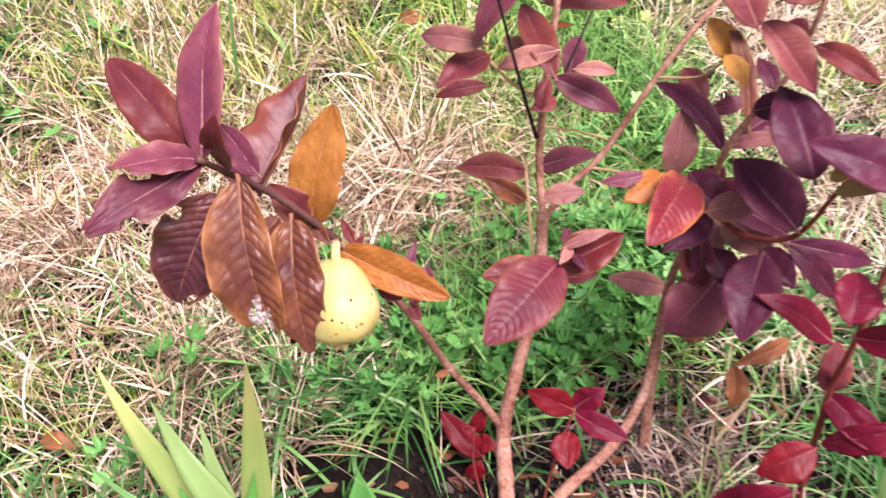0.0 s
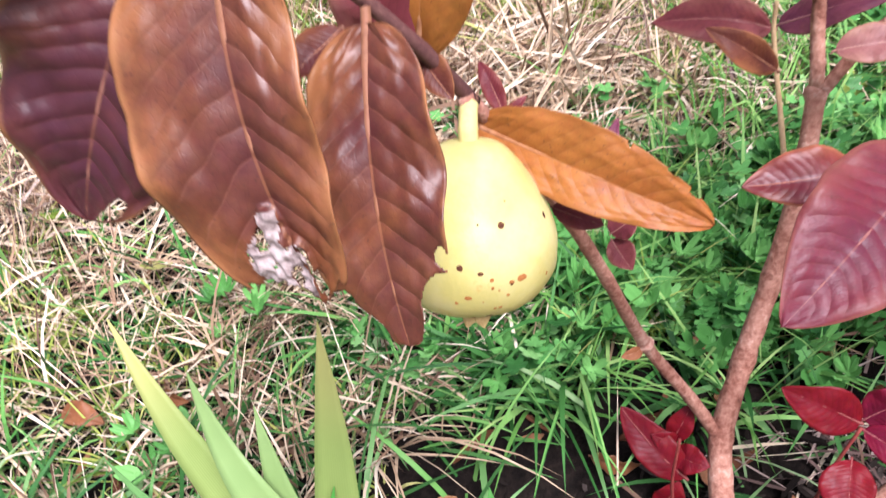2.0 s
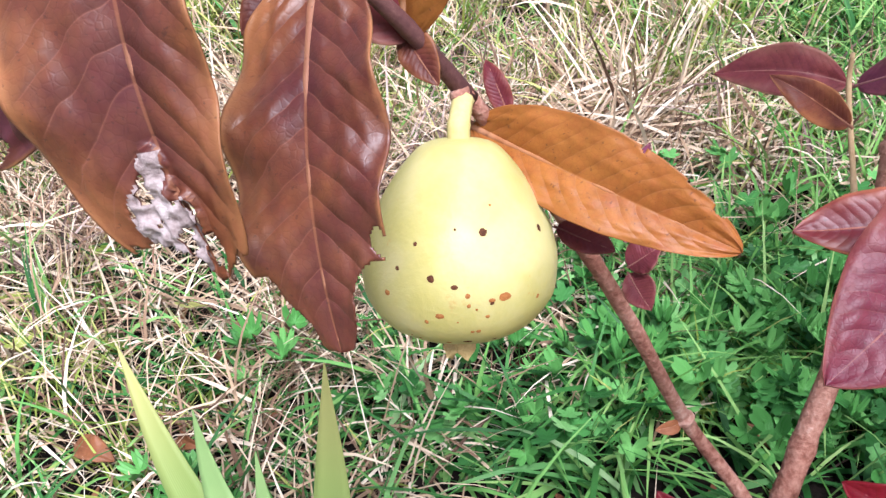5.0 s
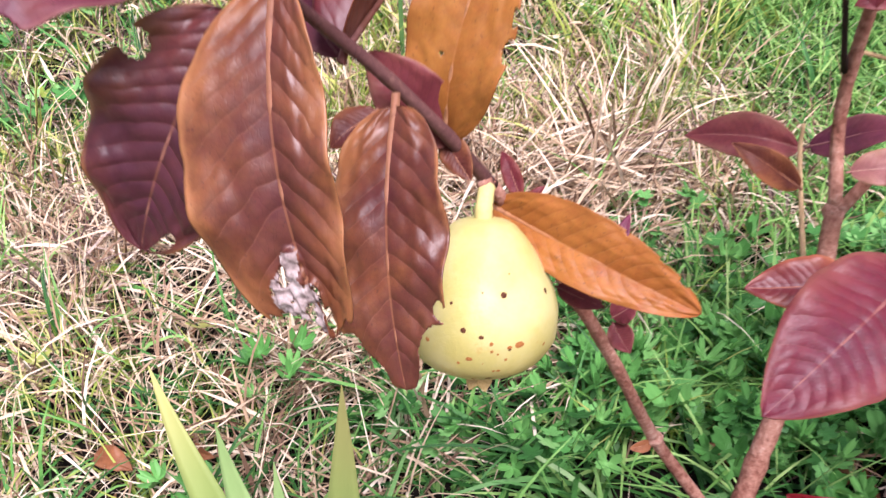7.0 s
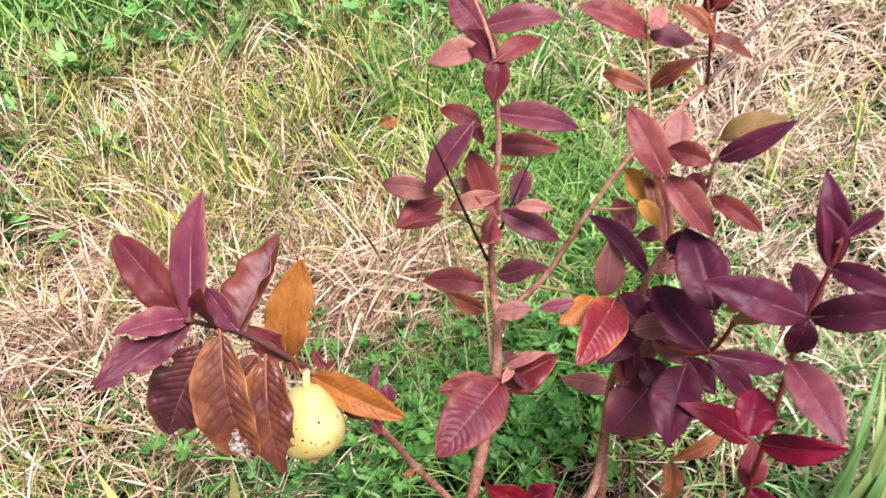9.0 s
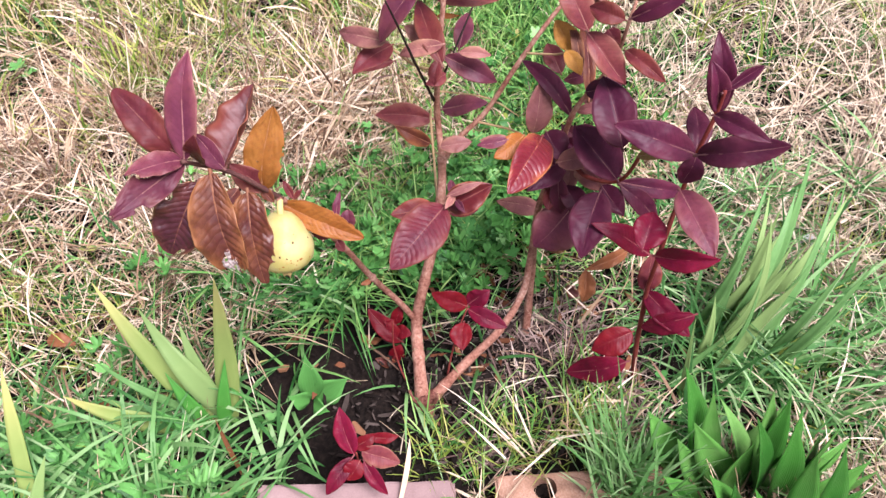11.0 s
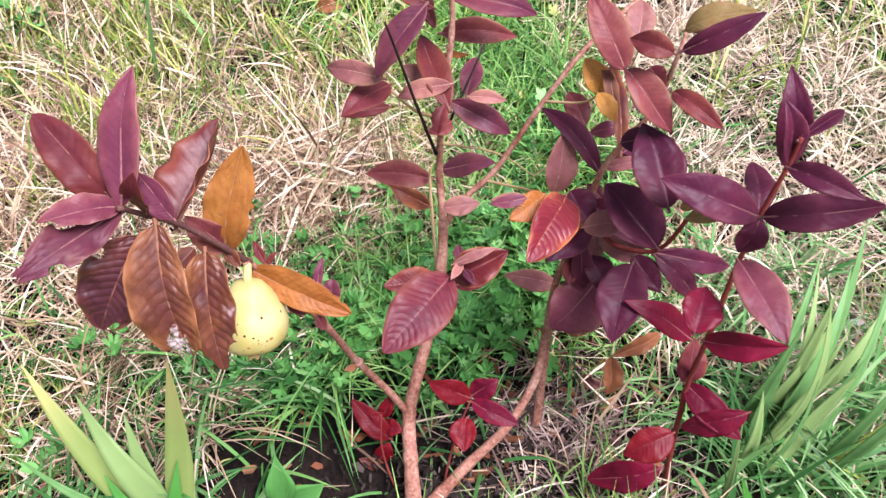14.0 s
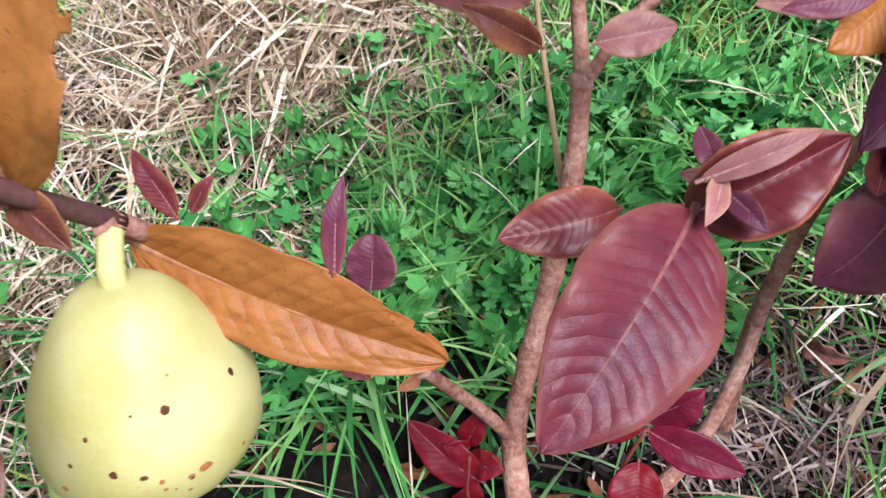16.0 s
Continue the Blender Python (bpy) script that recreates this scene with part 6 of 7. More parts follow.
# longer and broader blades in the bed
x, y, az, size = tufts(215, -0.62, 0.0, -0.17, 0.10, lambda a, b: np.clip(0.9 - 1.4 * bare(a, b) - 0.7 * bump2(a, b, -0.25, 0.03, 0.06, 0.05), 0, 1), (5, 14), 0.017)
k = len(x)
blades("long_grass", x, y, size * (0.4 + 0.6 * near_low(x, y)) * rng.uniform(0.08, 0.19, k), rng.uniform(0.0034, 0.0085, k), az, rng.uniform(0.4, 1.3, k), rng.uniform(-1.2, 0.1, k), M_BLUEGRASS, "long fresh grass arching over the bed", 6)
x, y, az, size = tufts(120, 0.30, 0.72, -0.2, 0.2, lambda a, b: np.clip(0.8 - 1.2 * bare(a, b), 0, 1), (6, 15), 0.015)
k = len(x)
blades("long_grass", x, y, size * rng.uniform(0.06, 0.15, k), rng.uniform(0.0024, 0.0055, k), az, rng.uniform(0.4, 1.3, k), rng.uniform(-0.8, 0.3, k), M_BLUEGRASS, "long fresh grass beside the irises", 6)
x, y, az, size = tufts(44, -0.28, 0.10, 0.07, 0.27, lambda a, b: np.clip(0.8 - 0.9 * bare(a, b) + 0.8 * patchy(a, b, 2.0, 22.0), 0, 1), (5, 13), 0.014)
k = len(x)
blades("arching_grass", x, y, size * rng.uniform(0.06, 0.14, k), rng.uniform(0.0026, 0.0056, k), az, rng.uniform(0.4, 1.3, k), rng.uniform(-0.9, 0.2, k), M_GRASS, "arching dark green grass beside the weeds", 6)
x, y, az, size = tufts(30, -0.25, 0.12, 0.02, 0.2, lambda a, b: np.clip(0.9 - 0.5 * bare(a, b), 0.25, 1), (3, 7), 0.015)
k = len(x)
blades("broad_grass", x, y, size * rng.uniform(0.06, 0.14, k), rng.uniform(0.0035, 0.0066, k), az, rng.uniform(0.3, 1.0, k), rng.uniform(-0.9, 0.1, k), M_BLUEGRASS, "broad grass blades lying towards the trunk", 5)
x, y, az, size = tufts(3000, -0.15, 0.6, 0.12, 1.5, lambda a, b: np.clip(0.95 * bump2(a, b, 0.06, 0.27, 0.2, 0.13) + 0.95 * bump2(a, b, 0.3, 0.5, 0.1, 0.25) + 1.0 * bump2(a, b, 0.3, 1.05, 0.2, 0.4) + 0.5 * bump2(a, b, 0.12, 0.9, 0.12, 0.3) + 0.4 * patchy(a, b, 2.0, 22.0) - 0.2, 0, 1), (4, 12), 0.012)
k = len(x)
blades("light_grass", x, y, size * rng.uniform(0.05, 0.11, k), rng.uniform(0.0022, 0.0042, k), az, rng.uniform(0.6, 1.45, k), rng.uniform(-0.6, 0.7, k), M_LIGHTGRASS, "light green grass standing over the weeds", 5)
k = 170
x, y = rng.normal(0.185, 0.019, k), rng.normal(-0.158, 0.022, k)
blades("fine_grass", x, y, rng.uniform(0.08, 0.17, k), rng.uniform(0.003, 0.0055, k), rng.uniform(0, 6.283, k), rng.uniform(1.05, 1.5, k), rng.uniform(0.4, 1.3, k), M_FINE, "fine upright grass tuft", 5)
x, y, az, size = tufts(48, -0.02, 0.2, -0.125, -0.045, lambda a, b: a * 0 + 0.9, (4, 12), 0.010)
k = len(x)
blades("sparse_grass", x, y, size * rng.uniform(0.03, 0.075, k), rng.uniform(0.0012, 0.0024, k), az, rng.uniform(0.6, 1.5, k), rng.uniform(0.1, 1.1, k), M_YGRASS, "sparse yellow-green grass before the trunk", 4)
x, y, az, size = tufts(44, -0.03, 0.24, -0.13, -0.03, lambda a, b: a * 0 + 0.9, (4, 10), 0.012)
k = len(x)
blades("sparse_grass", x, y, size * rng.uniform(0.03, 0.085, k), rng.uniform(0.0016, 0.0034, k), az, rng.uniform(0.5, 1.5, k), rng.uniform(-0.4, 0.9, k), M_LIGHTGRASS, "thin light green grass before the trunk", 4)
# standing tussocks of half-dry grass towards the back
for n, x0, x1, y0, y1, m, label in ((700, -1.1, 0.12, 0.45, 1.5, M_STRAW, "standing tan tussocks"), (1000, -1.1, 0.15, 0.55, 1.5, M_YGRASS, "standing yellow-green tussocks"), (160, 0.5, 1.3, 0.3, 1.4, M_YGRASS, "scattered yellow-green tussocks")):
    x, y, az, size = tufts(n, x0, x1, y0, y1, lambda a, b: np.clip(0.35 + 0.9 * patchy(a, b, 4.0, 8.0) + 0.4 * patchy(a, b, 1.0, 19.0), 0.02, 1), (6, 16), 0.016)
    k = len(x)
    blades("tussocks", x, y, size * rng.uniform(0.06, 0.15, k), rng.uniform(0.0022, 0.0046, k), az, rng.uniform(0.8, 1.5, k), rng.uniform(-0.3, 1.1, k), m, label, 5)
# dead brown stalks standing among them
x, y, az, size = tufts(800, -1.1, 0.35, 0.4, 1.6, lambda a, b: np.clip(0.4 + 0.9 * patchy(a, b, 6.0, 9.0) + 0.4 * patchy(a, b, 2.0, 23.0), 0.02, 1), (5, 14), 0.018)
k = len(x)
blades("brown_tufts", x, y, size * rng.uniform(0.04, 0.12, k), rng.uniform(0.0018, 0.0042, k), az, rng.uniform(0.6, 1.5, k), rng.uniform(-0.8, 1.0, k), M_DEADSTALK, "dead brown grass stalks in the lawn", 5, 0.0, "straw")
# a thick mat of pale straw beyond the weeds
x, y = scatter(5200, -0.32, 0.08, 0.34, 0.66, lambda a, b: np.clip(1.0 * bump2(a, b, -0.06, 0.49, 0.10, 0.09) * (0.6 + 0.9 * patchy(a, b, 2.0, 21.0)), 0, 1))
k = len(x)
e = rng.normal(0.1, 0.3, k)
blades("straw_mat", x, y, rng.uniform(0.04, 0.12, k), rng.uniform(0.0020, 0.0052, k), 0.5 + 1.3 * patchy(x, y, 7.0, 9.0) + rng.normal(0, 0.6, k) + np.pi * rng.integers(0, 2, k), e, e + rng.normal(-0.4, 0.5, k), M_STRAW, "thick mat of pale straw beyond the weeds", 4, rng.uniform(0.004, 0.045, k), "straw")
# fresh tufts coming up through the straw
x, y, az, size = tufts(1500, -1.0, 0.95, 0.34, 1.6, lambda a, b: np.clip(0.25 + 0.9 * patchy(a, b, 11.0, 7.0) + 0.5 * patchy(a, b, 3.0, 21.0) - 0.9 * bump2(a, b, -0.06, 0.49, 0.12, 0.1) - 0.25 * (a > 0.42), 0.02, 1), (4, 11), 0.014)
k = len(x)
blades("fresh_tufts", x, y, size * rng.uniform(0.045, 0.11, k), rng.uniform(0.0020, 0.0044, k), az, rng.uniform(0.5, 1.5, k), rng.uniform(-0.4, 0.9, k), M_LIGHTGRASS, "fresh light green tufts coming up through the straw", 5)
x, y, az, size = tufts(520, -1.2, 0.15, 1.3, 2.1, lambda a, b: np.clip(1.2 * greenness(a, b) - 0.1, 0, 1) * dense(a, b), (6, 14), 0.02)
k = len(x)
blades("tall_grass", x, y, size * rng.uniform(0.07, 0.17, k), rng.uniform(0.004, 0.009, k), az, rng.uniform(0.5, 1.5, k), rng.uniform(-0.4, 0.9, k), M_GRASS, "deep green grass at the far edge", 5)
# stray long bright straws
x, y = scatter(200, -0.8, 0.95, 0.05, 1.6, straw_keep)
k = len(x)
e = rng.uniform(0.05, 0.9, k)
blades("long_straws", x, y, rng.uniform(0.12, 0.26, k), rng.uniform(0.002, 0.004, k), rng.uniform(0, 6.283, k), e, e - rng.uniform(0.2, 1.0, k), M_STRAW, "long bright dry stalks in the lawn", 6, rng.uniform(0.005, 0.03, k), "straw")


def lobed_leaves(name, x, y, height, radius, material, label, lobes=5):
    """Small lobed weed leaves on hidden stalks, each a cupped rosette of round lobes."""
    n = len(x)
    m = lobes * 4
    ang = np.arange(m) / m * 2 * np.pi
    rad = 0.55 + 0.45 * np.abs(np.cos(ang * lobes / 2)) ** 0.55
    unit = np.concatenate([[[0, 0, 0]], np.stack([rad * np.cos(ang), rad * np.sin(ang), 0.22 * rad ** 2 + 0.05 * np.cos(ang * lobes)], 1)])
    az, tx, ty = rng.uniform(0, 6.283, n), rng.normal(0, 0.55, n), rng.normal(0.25, 0.55, n)
    ca, sa = np.cos(az), np.sin(az)
    px = unit[None, :, 0] * ca[:, None] - unit[None, :, 1] * sa[:, None]
    py = unit[None, :, 0] * sa[:, None] + unit[None, :, 1] * ca[:, None]
    pz = unit[None, :, 2] + px * tx[:, None] * 0.8 - py * ty[:, None] * 0.8
    co = np.stack([px * radius[:, None] + x[:, None], py * radius[:, None] + y[:, None], pz * radius[:, None] + (ground_height(x, y) + height)[:, None]], -1).reshape(-1, 3)
    base = np.arange(n)[:, None] * (m + 1)
    i = np.arange(m)
    tris = np.stack([np.broadcast_to(base, (n, m)), base + 1 + i, base + 1 + (i + 1) % m], -1).reshape(-1, 3)
    uvs = np.tile(np.concatenate([[[0.0, 0.5]], np.stack([rad, 0.5 + 0.4 * np.sin(ang)], 1)]), (n, 1))
    ob = link_mesh(name, co, tris.tolist(), [material], None, True, None, uvs)
    return tagged(ob, label, "weeds", kind="stuff")


x, y, az, size = tufts(1150, -0.22, 0.5, 0.1, 0.75, lambda a, b: np.clip((1.5 * bump2(a, b, 0.12, 0.26, 0.18, 0.11) + 0.3 * bump2(a, b, 0.28, 0.45, 0.08, 0.12) + 0.15 * bump2(a, b, -0.1, 0.18, 0.1, 0.06)) * np.clip(0.85 + 1.2 * patchy(a, b, 3.0, 26.0), 0.1, 1) - 0.7 * bare(a, b), 0, 1), (5, 14), 0.016)
k = len(x)
lobed_leaves("clover_patch", x, y, rng.uniform(0.008, 0.05, k), rng.uniform(0.0045, 0.0105, k), M_CLOVER, "dark green clover-like weeds behind the trunk")
x, y = scatter(1300, -0.6, 0.5, -0.15, 0.15, lambda a, b: np.clip((0.5 * greenness(a, b) - bare(a, b)) * np.clip(0.5 + patchy(a, b, 6.0, 24.0), 0, 1), 0.0, 1))
k = len(x)
lobed_leaves("small_weeds", x, y, rng.uniform(0.003, 0.03, k), rng.uniform(0.004, 0.009, k), M_CLOVER, "small green weeds between the grass", 3)
x, y = scatter(3400, -1.2, 0.3, 1.25, 2.1, lambda a, b: np.clip(greenness(a, b), 0, 1) * dense(a, b))
k = len(x)
lobed_leaves("far_weeds", x, y, rng.uniform(0.01, 0.08, k), rng.uniform(0.01, 0.026, k), M_CLOVER, "green weeds at the far edge", 5)
x, y, az, size = tufts(420, -1.2, 0.2, 1.25, 2.1, lambda a, b: np.clip(1.1 * greenness(a, b) - 0.1, 0, 1) * dense(a, b), (6, 16), 0.02)
k = len(x)
blades("tall_grass", x, y, size * rng.uniform(0.09, 0.22, k), rng.uniform(0.004, 0.008, k), az, rng.uniform(0.8, 1.5, k), rng.uniform(-0.2, 1.1, k), M_LIGHTGRASS, "tall bright green grass at the far edge", 5)
x, y, az, size = tufts(260, -1.05, -0.42, 0.7, 1.4, lambda a, b: np.clip(0.3 + 0.9 * patchy(a, b, 6.0, 7.0) + 0.5 * patchy(a, b, 3.0, 17.0), 0, 1), (5, 14), 0.025)
k = len(x)
lobed_leaves("lawn_weeds", x, y, rng.uniform(0.01, 0.06, k), rng.uniform(0.007, 0.017, k), M_CLOVER, "leafy green weeds among the tussocks", 5)
x, y = scatter(1500, -0.9, 0.9, 0.3, 1.3, lambda a, b: np.clip(0.5 * greenness(a, b) + 0.3 * patchy(a, b, 6.0, 9.0), 0, 1))
k = len(x)
lobed_leaves("lawn_weeds", x, y, rng.uniform(0.006, 0.03, k), rng.uniform(0.006, 0.014, k), M_YGRASS, "small yellow-green weeds scattered in the straw", 5)


def weed_leaf_mesh(seed, lobes):
    """A palmate leaf on its stalk: round-toothed lobes cut to half their depth, creased along each lobe, cupped."""
    rw = random.Random(seed)
    per, h = 8, 1.0
    verts, faces, uvs = [(0, 0, h)], [], [(0.1, 0.5)]
    span = 2 * math.pi * 0.88
    total = lobes * per
    for ring, reach in ((1, 0.5), (2, 1.0)):
        for i in range(total + 1):
            a = -span / 2 + span * i / total
            f = (i % per) / per
            lobe = math.sin(math.pi * f) ** 0.5
            r = reach * (0.52 + 0.48 * lobe) if ring == 2 else 0.5 * (0.75 + 0.25 * lobe)
            r *= 1 + (0.09 * math.cos(f * 6.283 * 3) if ring == 2 else 0) + rw.uniform(-0.04, 0.04)
            verts.append((r * math.cos(a), r * math.sin(a), h + 0.20 * r * r + 0.10 * r * (lobe - 0.6) + rw.uniform(-0.02, 0.02)))
            uvs.append((0.1 + 0.85 * r, 0.5 + 0.4 * math.sin(a)))
    n = total + 1
    for i in range(total):
        faces += [(0, 1 + i, 2 + i), (1 + i, 1 + n + i, 2 + n + i, 2 + i)]
    first = len(verts)
    for k in range(4):
        s = k / 3
        for q in range(3):
            a = 2.094 * q
            verts.append((-0.9 * (1 - s) ** 2 + 0.05 * math.cos(a), 0.05 * math.sin(a), h * s))
            uvs.append((0.9, 0.5))
    for k in range(3):
        for q in range(3):
            a, b = first + 3 * k + q, first + 3 * k + (q + 1) % 3
            faces.append((a, b, b + 3, a + 3))
    me = bpy.data.meshes.new("weed_leaf")
    me.from_pydata(verts, [], faces)
    me.polygons.foreach_set("use_smooth", [True] * len(me.polygons))
    me.materials.append(M_WEEDLEAF)
    layer = me.uv_layers.new(name="UVMap")
    for loop in me.loops:
        layer.data[loop.index].uv = uvs[loop.vertex_index]
    me.update()
    return me


def weed_plants(spots, low, high, label, group):
    """Low rosettes of palmate leaves, each leaf on its own stalk."""
    rw = random.Random(91)
    meshes = [weed_leaf_mesh(k, lobes) for k, lobes in ((1, 5), (2, 5), (3, 3), (4, 7))]
    for x, y in spots:
        plant = thing("weed_plant", (x, y, float(ground_height(x, y)) - 0.003), label, "weed", group)
        turn = rw.uniform(0, 6.283)
        count = rw.randint(6, 9)
        for k in range(count):
            a = turn + 6.283 * k / count + rw.uniform(-0.4, 0.4)
            out, radius, tall = rw.uniform(0.006, 0.028), rw.uniform(low, high), rw.uniform(0.022, 0.062)
            ob = new("leaf", rw.choice(meshes))
            ob.parent = plant
            ob.location = (out * math.cos(a), out * math.sin(a), 0)
            ob.rotation_euler = (rw.uniform(0.0, 0.55), rw.uniform(-0.35, 0.35), a)
            ob.rotation_mode = "ZYX" if k % 2 else "XYZ"
            ob.scale = (radius, radius, tall)


rw = random.Random(17)
spots = []
while len(spots) < 40:
    x, y = rw.gauss(0.09, 0.12), rw.gauss(0.225, 0.075)
    if y > (0.20 if x < 0.03 else 0.12) and float(bare(np.array(x), np.array(y))) < 0.35 and all(math.hypot(x - a, y - b) > 0.026 for a, b in spots):
        spots.append((x, y))
weed_plants(spots, 0.0065, 0.0120, "low green weed with lobed round-toothed leaves", "weeds behind the trunk")

bed = []
while len(bed) < 13:
    x, y = rw.gauss(-0.40, 0.09), rw.gauss(-0.01, 0.06)
    if all(math.hypot(x - a, y - b) > 0.035 for a, b in bed) and not bool(on_bricks(np.array(x), np.array(y), 0.02)) and math.hypot(x + 0.25, y - 0.05) > 0.06:
        bed.append((x, y))
weed_plants(bed, 0.009, 0.016, "leafy green weed among the long grass of the bed", "weeds in the bed")

# dark mulch and wood chips round the trunk
def chips(name, n, cx, cy, sx, sy, size, material, label):
    x, y = rng.normal(cx, sx, n), rng.normal(cy, sy, n)
    ok = ~on_bricks(x, y)
    x, y = x[ok], y[ok]
    verts, faces = [], []
    for a, b in zip(x, y):
        o = Vector((a, b, float(ground_height(a, b)) + rng.uniform(0, 0.006)))
        t = Euler((rng.uniform(-0.5, 0.5), rng.uniform(-0.5, 0.5), rng.uniform(0, 6.283))).to_matrix()
        lx, ly, lz = size * rng.uniform(0.6, 2.2), size * rng.uniform(0.2, 0.5), size * rng.uniform(0.08, 0.3)
        f = len(verts)
        for dz in (-1, 1):
            for dx, dy in ((-1, -0.7), (0.2, -1), (1, -0.2), (0.7, 0.9), (-0.5, 1)):
                verts.append(o + t @ Vector((dx * lx, dy * ly, dz * lz * rng.uniform(0.5, 1))))
        faces.append(tuple(f + 5 + i for i in range(5)))
        faces.append(tuple(f + 4 - i for i in range(5)))
        for i in range(5):
            faces.append((f + i, f + (i + 1) % 5, f + 5 + (i + 1) % 5, f + 5 + i))
    return tagged(link_mesh(name, verts, faces, [material], None, False), label, "mulch", kind="stuff")


chips("mulch_chips", 1000, 0.07, 0.005, 0.09, 0.05, 0.0036, M_CHIP, "dark wood chips and soil crumbs round the trunk")
chips("mulch_chips", 190, 0.06, 0.0, 0.08, 0.05, 0.0075, M_CHIP, "large dark bark chips round the trunk")
chips("leaf_litter", 170, -0.3, 0.2, 0.35, 0.25, 0.009, M_LITTER, "scraps of dry brown leaf litter in the grass")
chips("leaf_litter", 80, 0.2, 0.1, 0.1, 0.08, 0.008, M_LITTER, "dry brown leaf scraps under the shrub")
k = 620
x, y = rng.normal(0.19, 0.06, k), rng.normal(0.07, 0.055, k)
blades("dead_stalks", x, y, rng.uniform(0.015, 0.06, k), rng.uniform(0.0012, 0.0032, k), rng.uniform(0, 6.283, k), rng.uniform(-0.1, 0.4, k), rng.uniform(-0.4, 0.2, k), M_DEADSTALK, "pinkish grey dead stalks under the shrub", 3, rng.uniform(0, 0.008, k), "straw")
for m, count, label in ((M_PALESTRAW, 110, "pale broken straw on the soil round the trunk"), (M_DEADSTALK, 420, "brown broken stalks on the soil round the trunk")):
    x, y = scatter(count * 3, 0.03, 0.28, -0.10, 0.11, lambda a, b: np.clip(0.33 + 0.8 * patchy(a, b, 3.0, 33.0), 0, 1))
    k = len(x)
    blades("dead_stalks", x, y, rng.uniform(0.015, 0.06, k), rng.uniform(0.0012, 0.0034, k), rng.uniform(0, 6.283, k), rng.uniform(-0.1, 0.4, k), rng.uniform(-0.5, 0.2, k), m, label, 3, rng.uniform(0, 0.010, k), "straw")
for m, count, long, label in ((M_LIGHTGRASS, 30, 0.065, "thin light grass on the soil round the trunk"), (M_BLUEGRASS, 26, 0.075, "thin blue-green grass on the soil round the trunk")):
    x, y, az, size = tufts(count, 0.02, 0.30, -0.07, 0.11, lambda a, b: 0.15 + 0.85 * np.clip(0.5 + patchy(a, b, 5.0, 30.0), 0, 1), (3, 8), 0.014)
    k = len(x)
    blades("thin_grass", x, y, size * rng.uniform(0.4, 1.0, k) * long, rng.uniform(0.0016, 0.0036, k), az, rng.uniform(0.2, 1.3, k), rng.uniform(-0.7, 0.5, k), m, label, 5)

# single fallen things, and a bract on the fruiting branch
leaf(shrub, (-0.029, 0.098, 0.147), (-0.041, 0.092, 0.151), 0.0062, "dead", 0.1, 30, name="bract", label="small dry bract at a node")
for base, tip, w, kind, roll in (
    ((0.215, 0.108, 0.016), (0.238, 0.082, 0.020), 0.018, "pink", 30), ((-0.395, 0.10, 0.02), (-0.365, 0.095, 0.022), 0.016, "dead", 20), ((-0.44, 0.20, 0.03), (-0.405, 0.185, 0.028), 0.018, "dead", -20),
    ((-0.36, 0.21, 0.028), (-0.34, 0.19, 0.03), 0.014, "dead", 10), ((-0.06, 0.105, 0.02), (-0.03, 0.095, 0.018), 0.014, "dead", 30), ((0.03, 0.89, 0.04), (0.075, 0.875, 0.045), 0.024, "dead", 10), ((0.30, 0.20, 0.02), (0.325, 0.18, 0.02), 0.015, "dead", -30),
):
    fallen = thing("fallen_leaf", base, "dry brown guava leaf fallen in the grass", "leaf", "fallen leaves")
    leaf(fallen, base, tip, w, kind, 0.16, 26, roll, 0.2, name="blade")
bm = bmesh.new()
bmesh.ops.create_icosphere(bm, subdivisions=3, radius=1.0)
for v in bm.verts:
    d = v.co.copy()
    v.co = Vector((d.x * 0.013, d.y * 0.009, d.z * 0.006)) * (1 + 0.25 * noise.noise(d * 1.3) + 0.08 * noise.noise(d * 4)) + Vector((0.545, 0.092, 0.012))
me = bpy.data.meshes.new("stone")
bm.to_mesh(me)
bm.free()
me.materials.append(M_STONE)
tagged(new("stone", me), "small pale grey stone lying in the lawn", "stone")
twig = thing("fallen_twig", (0.13, 0.07, 0.01), "thin black twig fallen under the shrub", "twig")
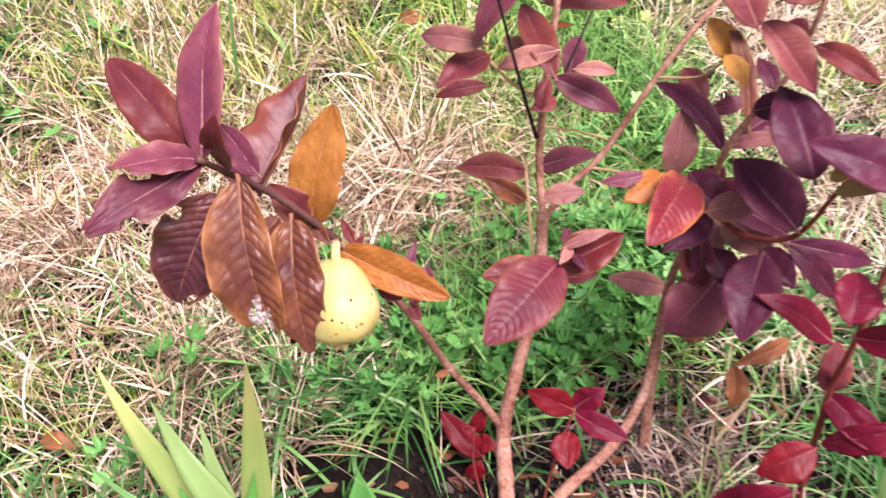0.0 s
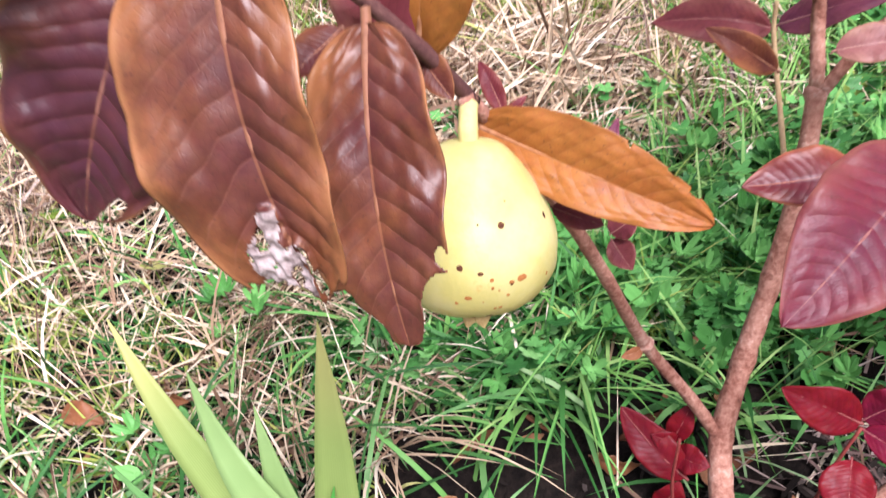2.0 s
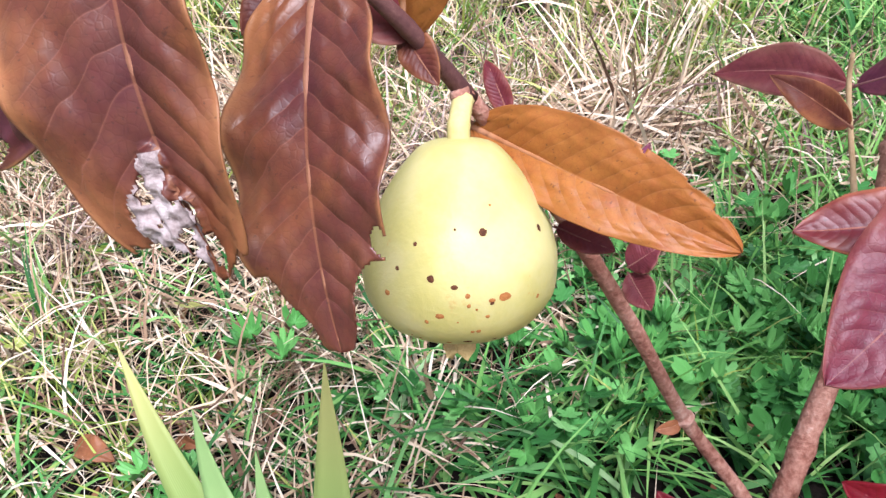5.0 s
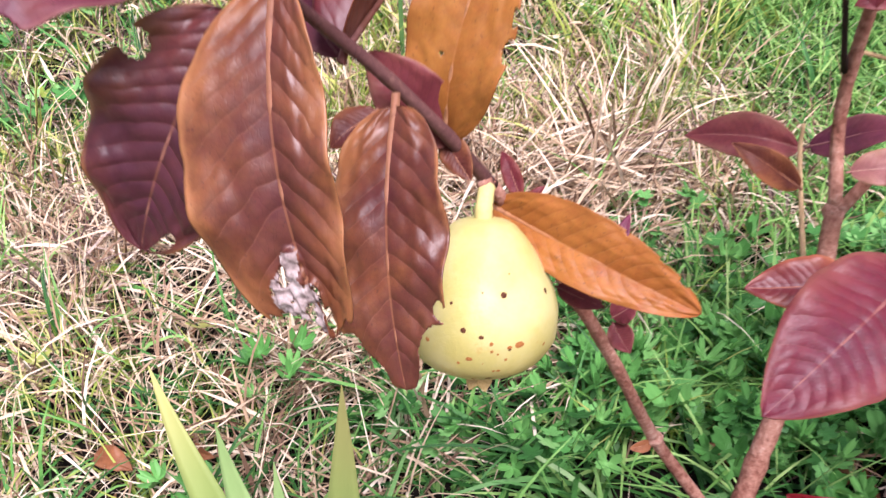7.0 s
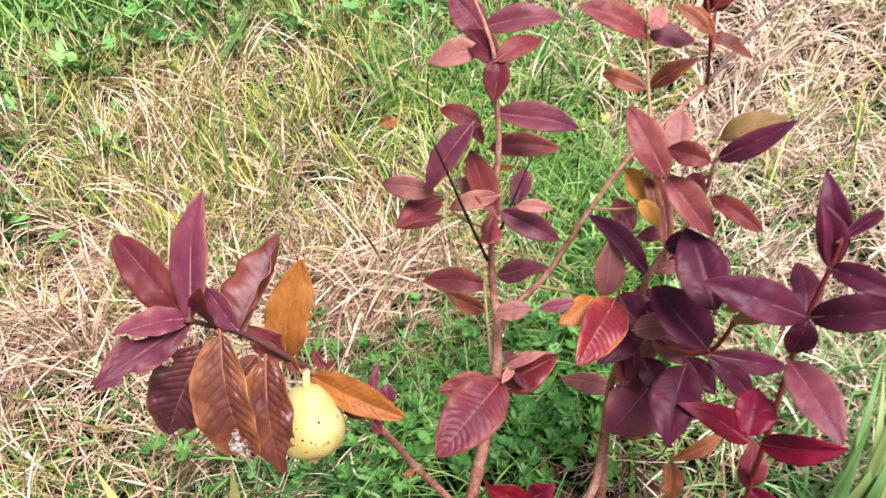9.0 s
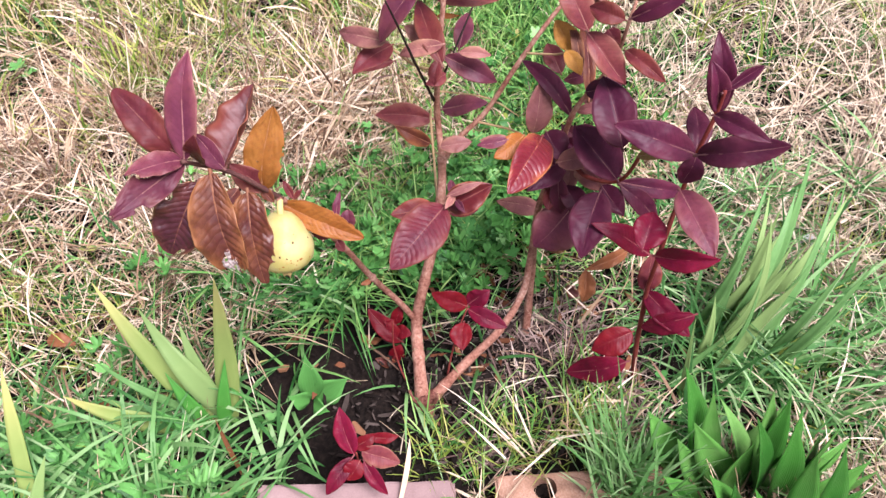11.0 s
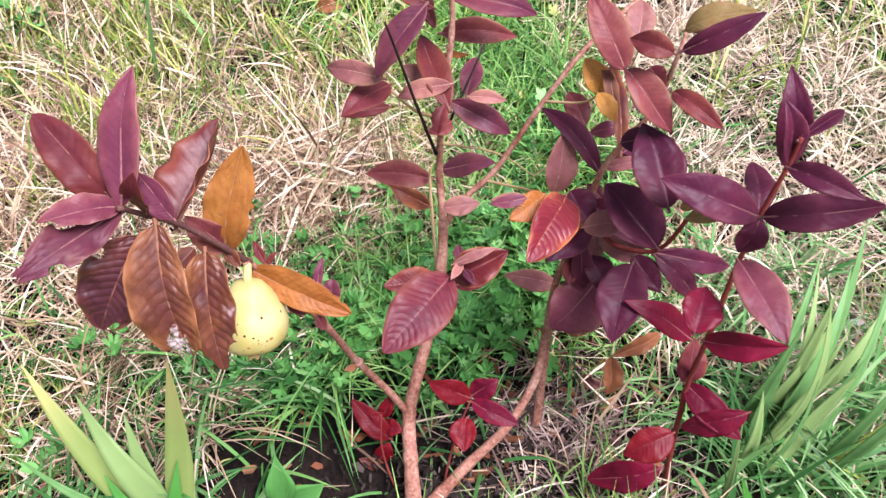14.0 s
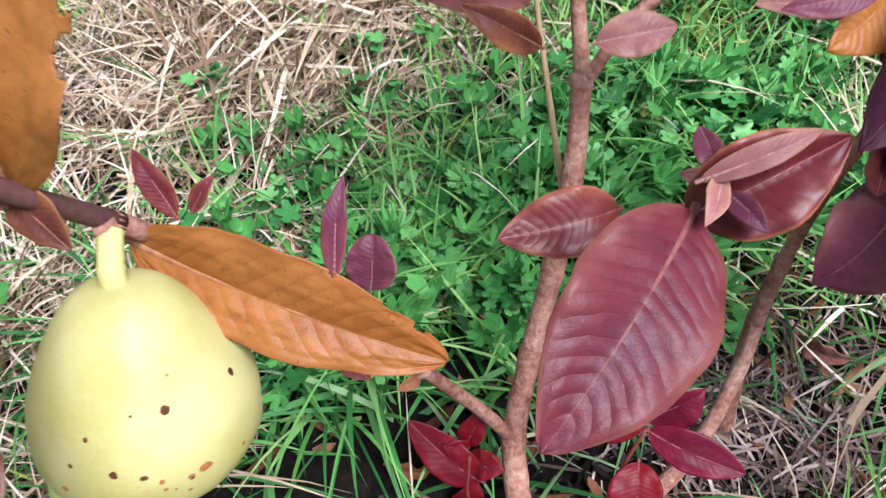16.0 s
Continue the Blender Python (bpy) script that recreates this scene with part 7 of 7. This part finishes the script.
stem("twig_stem", [(0.118, 0.065, 0.016), (0.16, 0.088, 0.022), (0.2, 0.105, 0.02), (0.25, 0.135, 0.026)], 0.0014, 0.0007, M_TWIG, twig)
lone = thing("grass_blade", (-0.235, 0.744, 0), "single tall blue-green grass blade in the lawn", "grass")
strap(lone, (-0.235, 0.744, -0.003), (-0.188, 0.762, 0.27), 0.0062, M_BLUEGRASS, 0.05, (-0.3, -0.8, 0.3), tip_at=0.2, fold=0.2)
arc = thing("grass_blade", (-0.303, 1.262, 0), "long pale grass blade arching over the lawn", "grass")
strap(arc, (-0.303, 1.262, -0.003), (-0.137, 1.225, 0.190), 0.0105, M_BLUEGRASS, -0.14, (-0.7, -0.6, 0.3), tip_at=0.3, fold=0.2)
for x, y, tall in (
    (0.317, 0.640, 0.066),
    (0.130, 0.909, 0.106),
    (0.030, 0.998, 0.079),
    (0.334, 0.888, 0.089),
):
    stalk = thing("dry_stalk", (x, y, 0), "thin dark brown dead stalk standing in the grass", "stalk", "dead stalks in the lawn")
    stem("stalk_stem", [(x, y, -0.004), (x - 0.002, y + 0.004, tall * 0.45), (x + 0.002, y + 0.01, tall)], 0.0022, 0.0012, M_TWIG, stalk)
dry = thing("withered_grass", (-0.04, -0.09, 0.03), "pale dry grass blade lying across the paver", "grass")
strap(dry, (-0.052, -0.115, 0.034), (-0.027, -0.055, 0.048), 0.006, M_STRAW, 0.06, (0.2, -0.5, 0.8), fold=0.3)
dry_b = thing("withered_grass", (-0.227, -0.009, 0), "rust-brown withered blade among green grass", "grass")
strap(dry_b, (-0.221, -0.03, -0.003), (-0.231, 0.013, 0.075), 0.0052, M_RUSTBLADE, 0.05, (0.2, -0.7, 0.6), fold=0.3)
k = 70
x, y = rng.normal(0.43, 0.05, k), rng.normal(-0.03, 0.05, k)
blades("spilling_grass", x, y, rng.uniform(0.12, 0.24, k), rng.uniform(0.004, 0.0085, k), rng.normal(0.15, 0.5, k), rng.uniform(0.6, 1.15, k), rng.uniform(-0.8, -0.1, k), M_BLUEGRASS, "pale green grass spilling over the straw", 7)
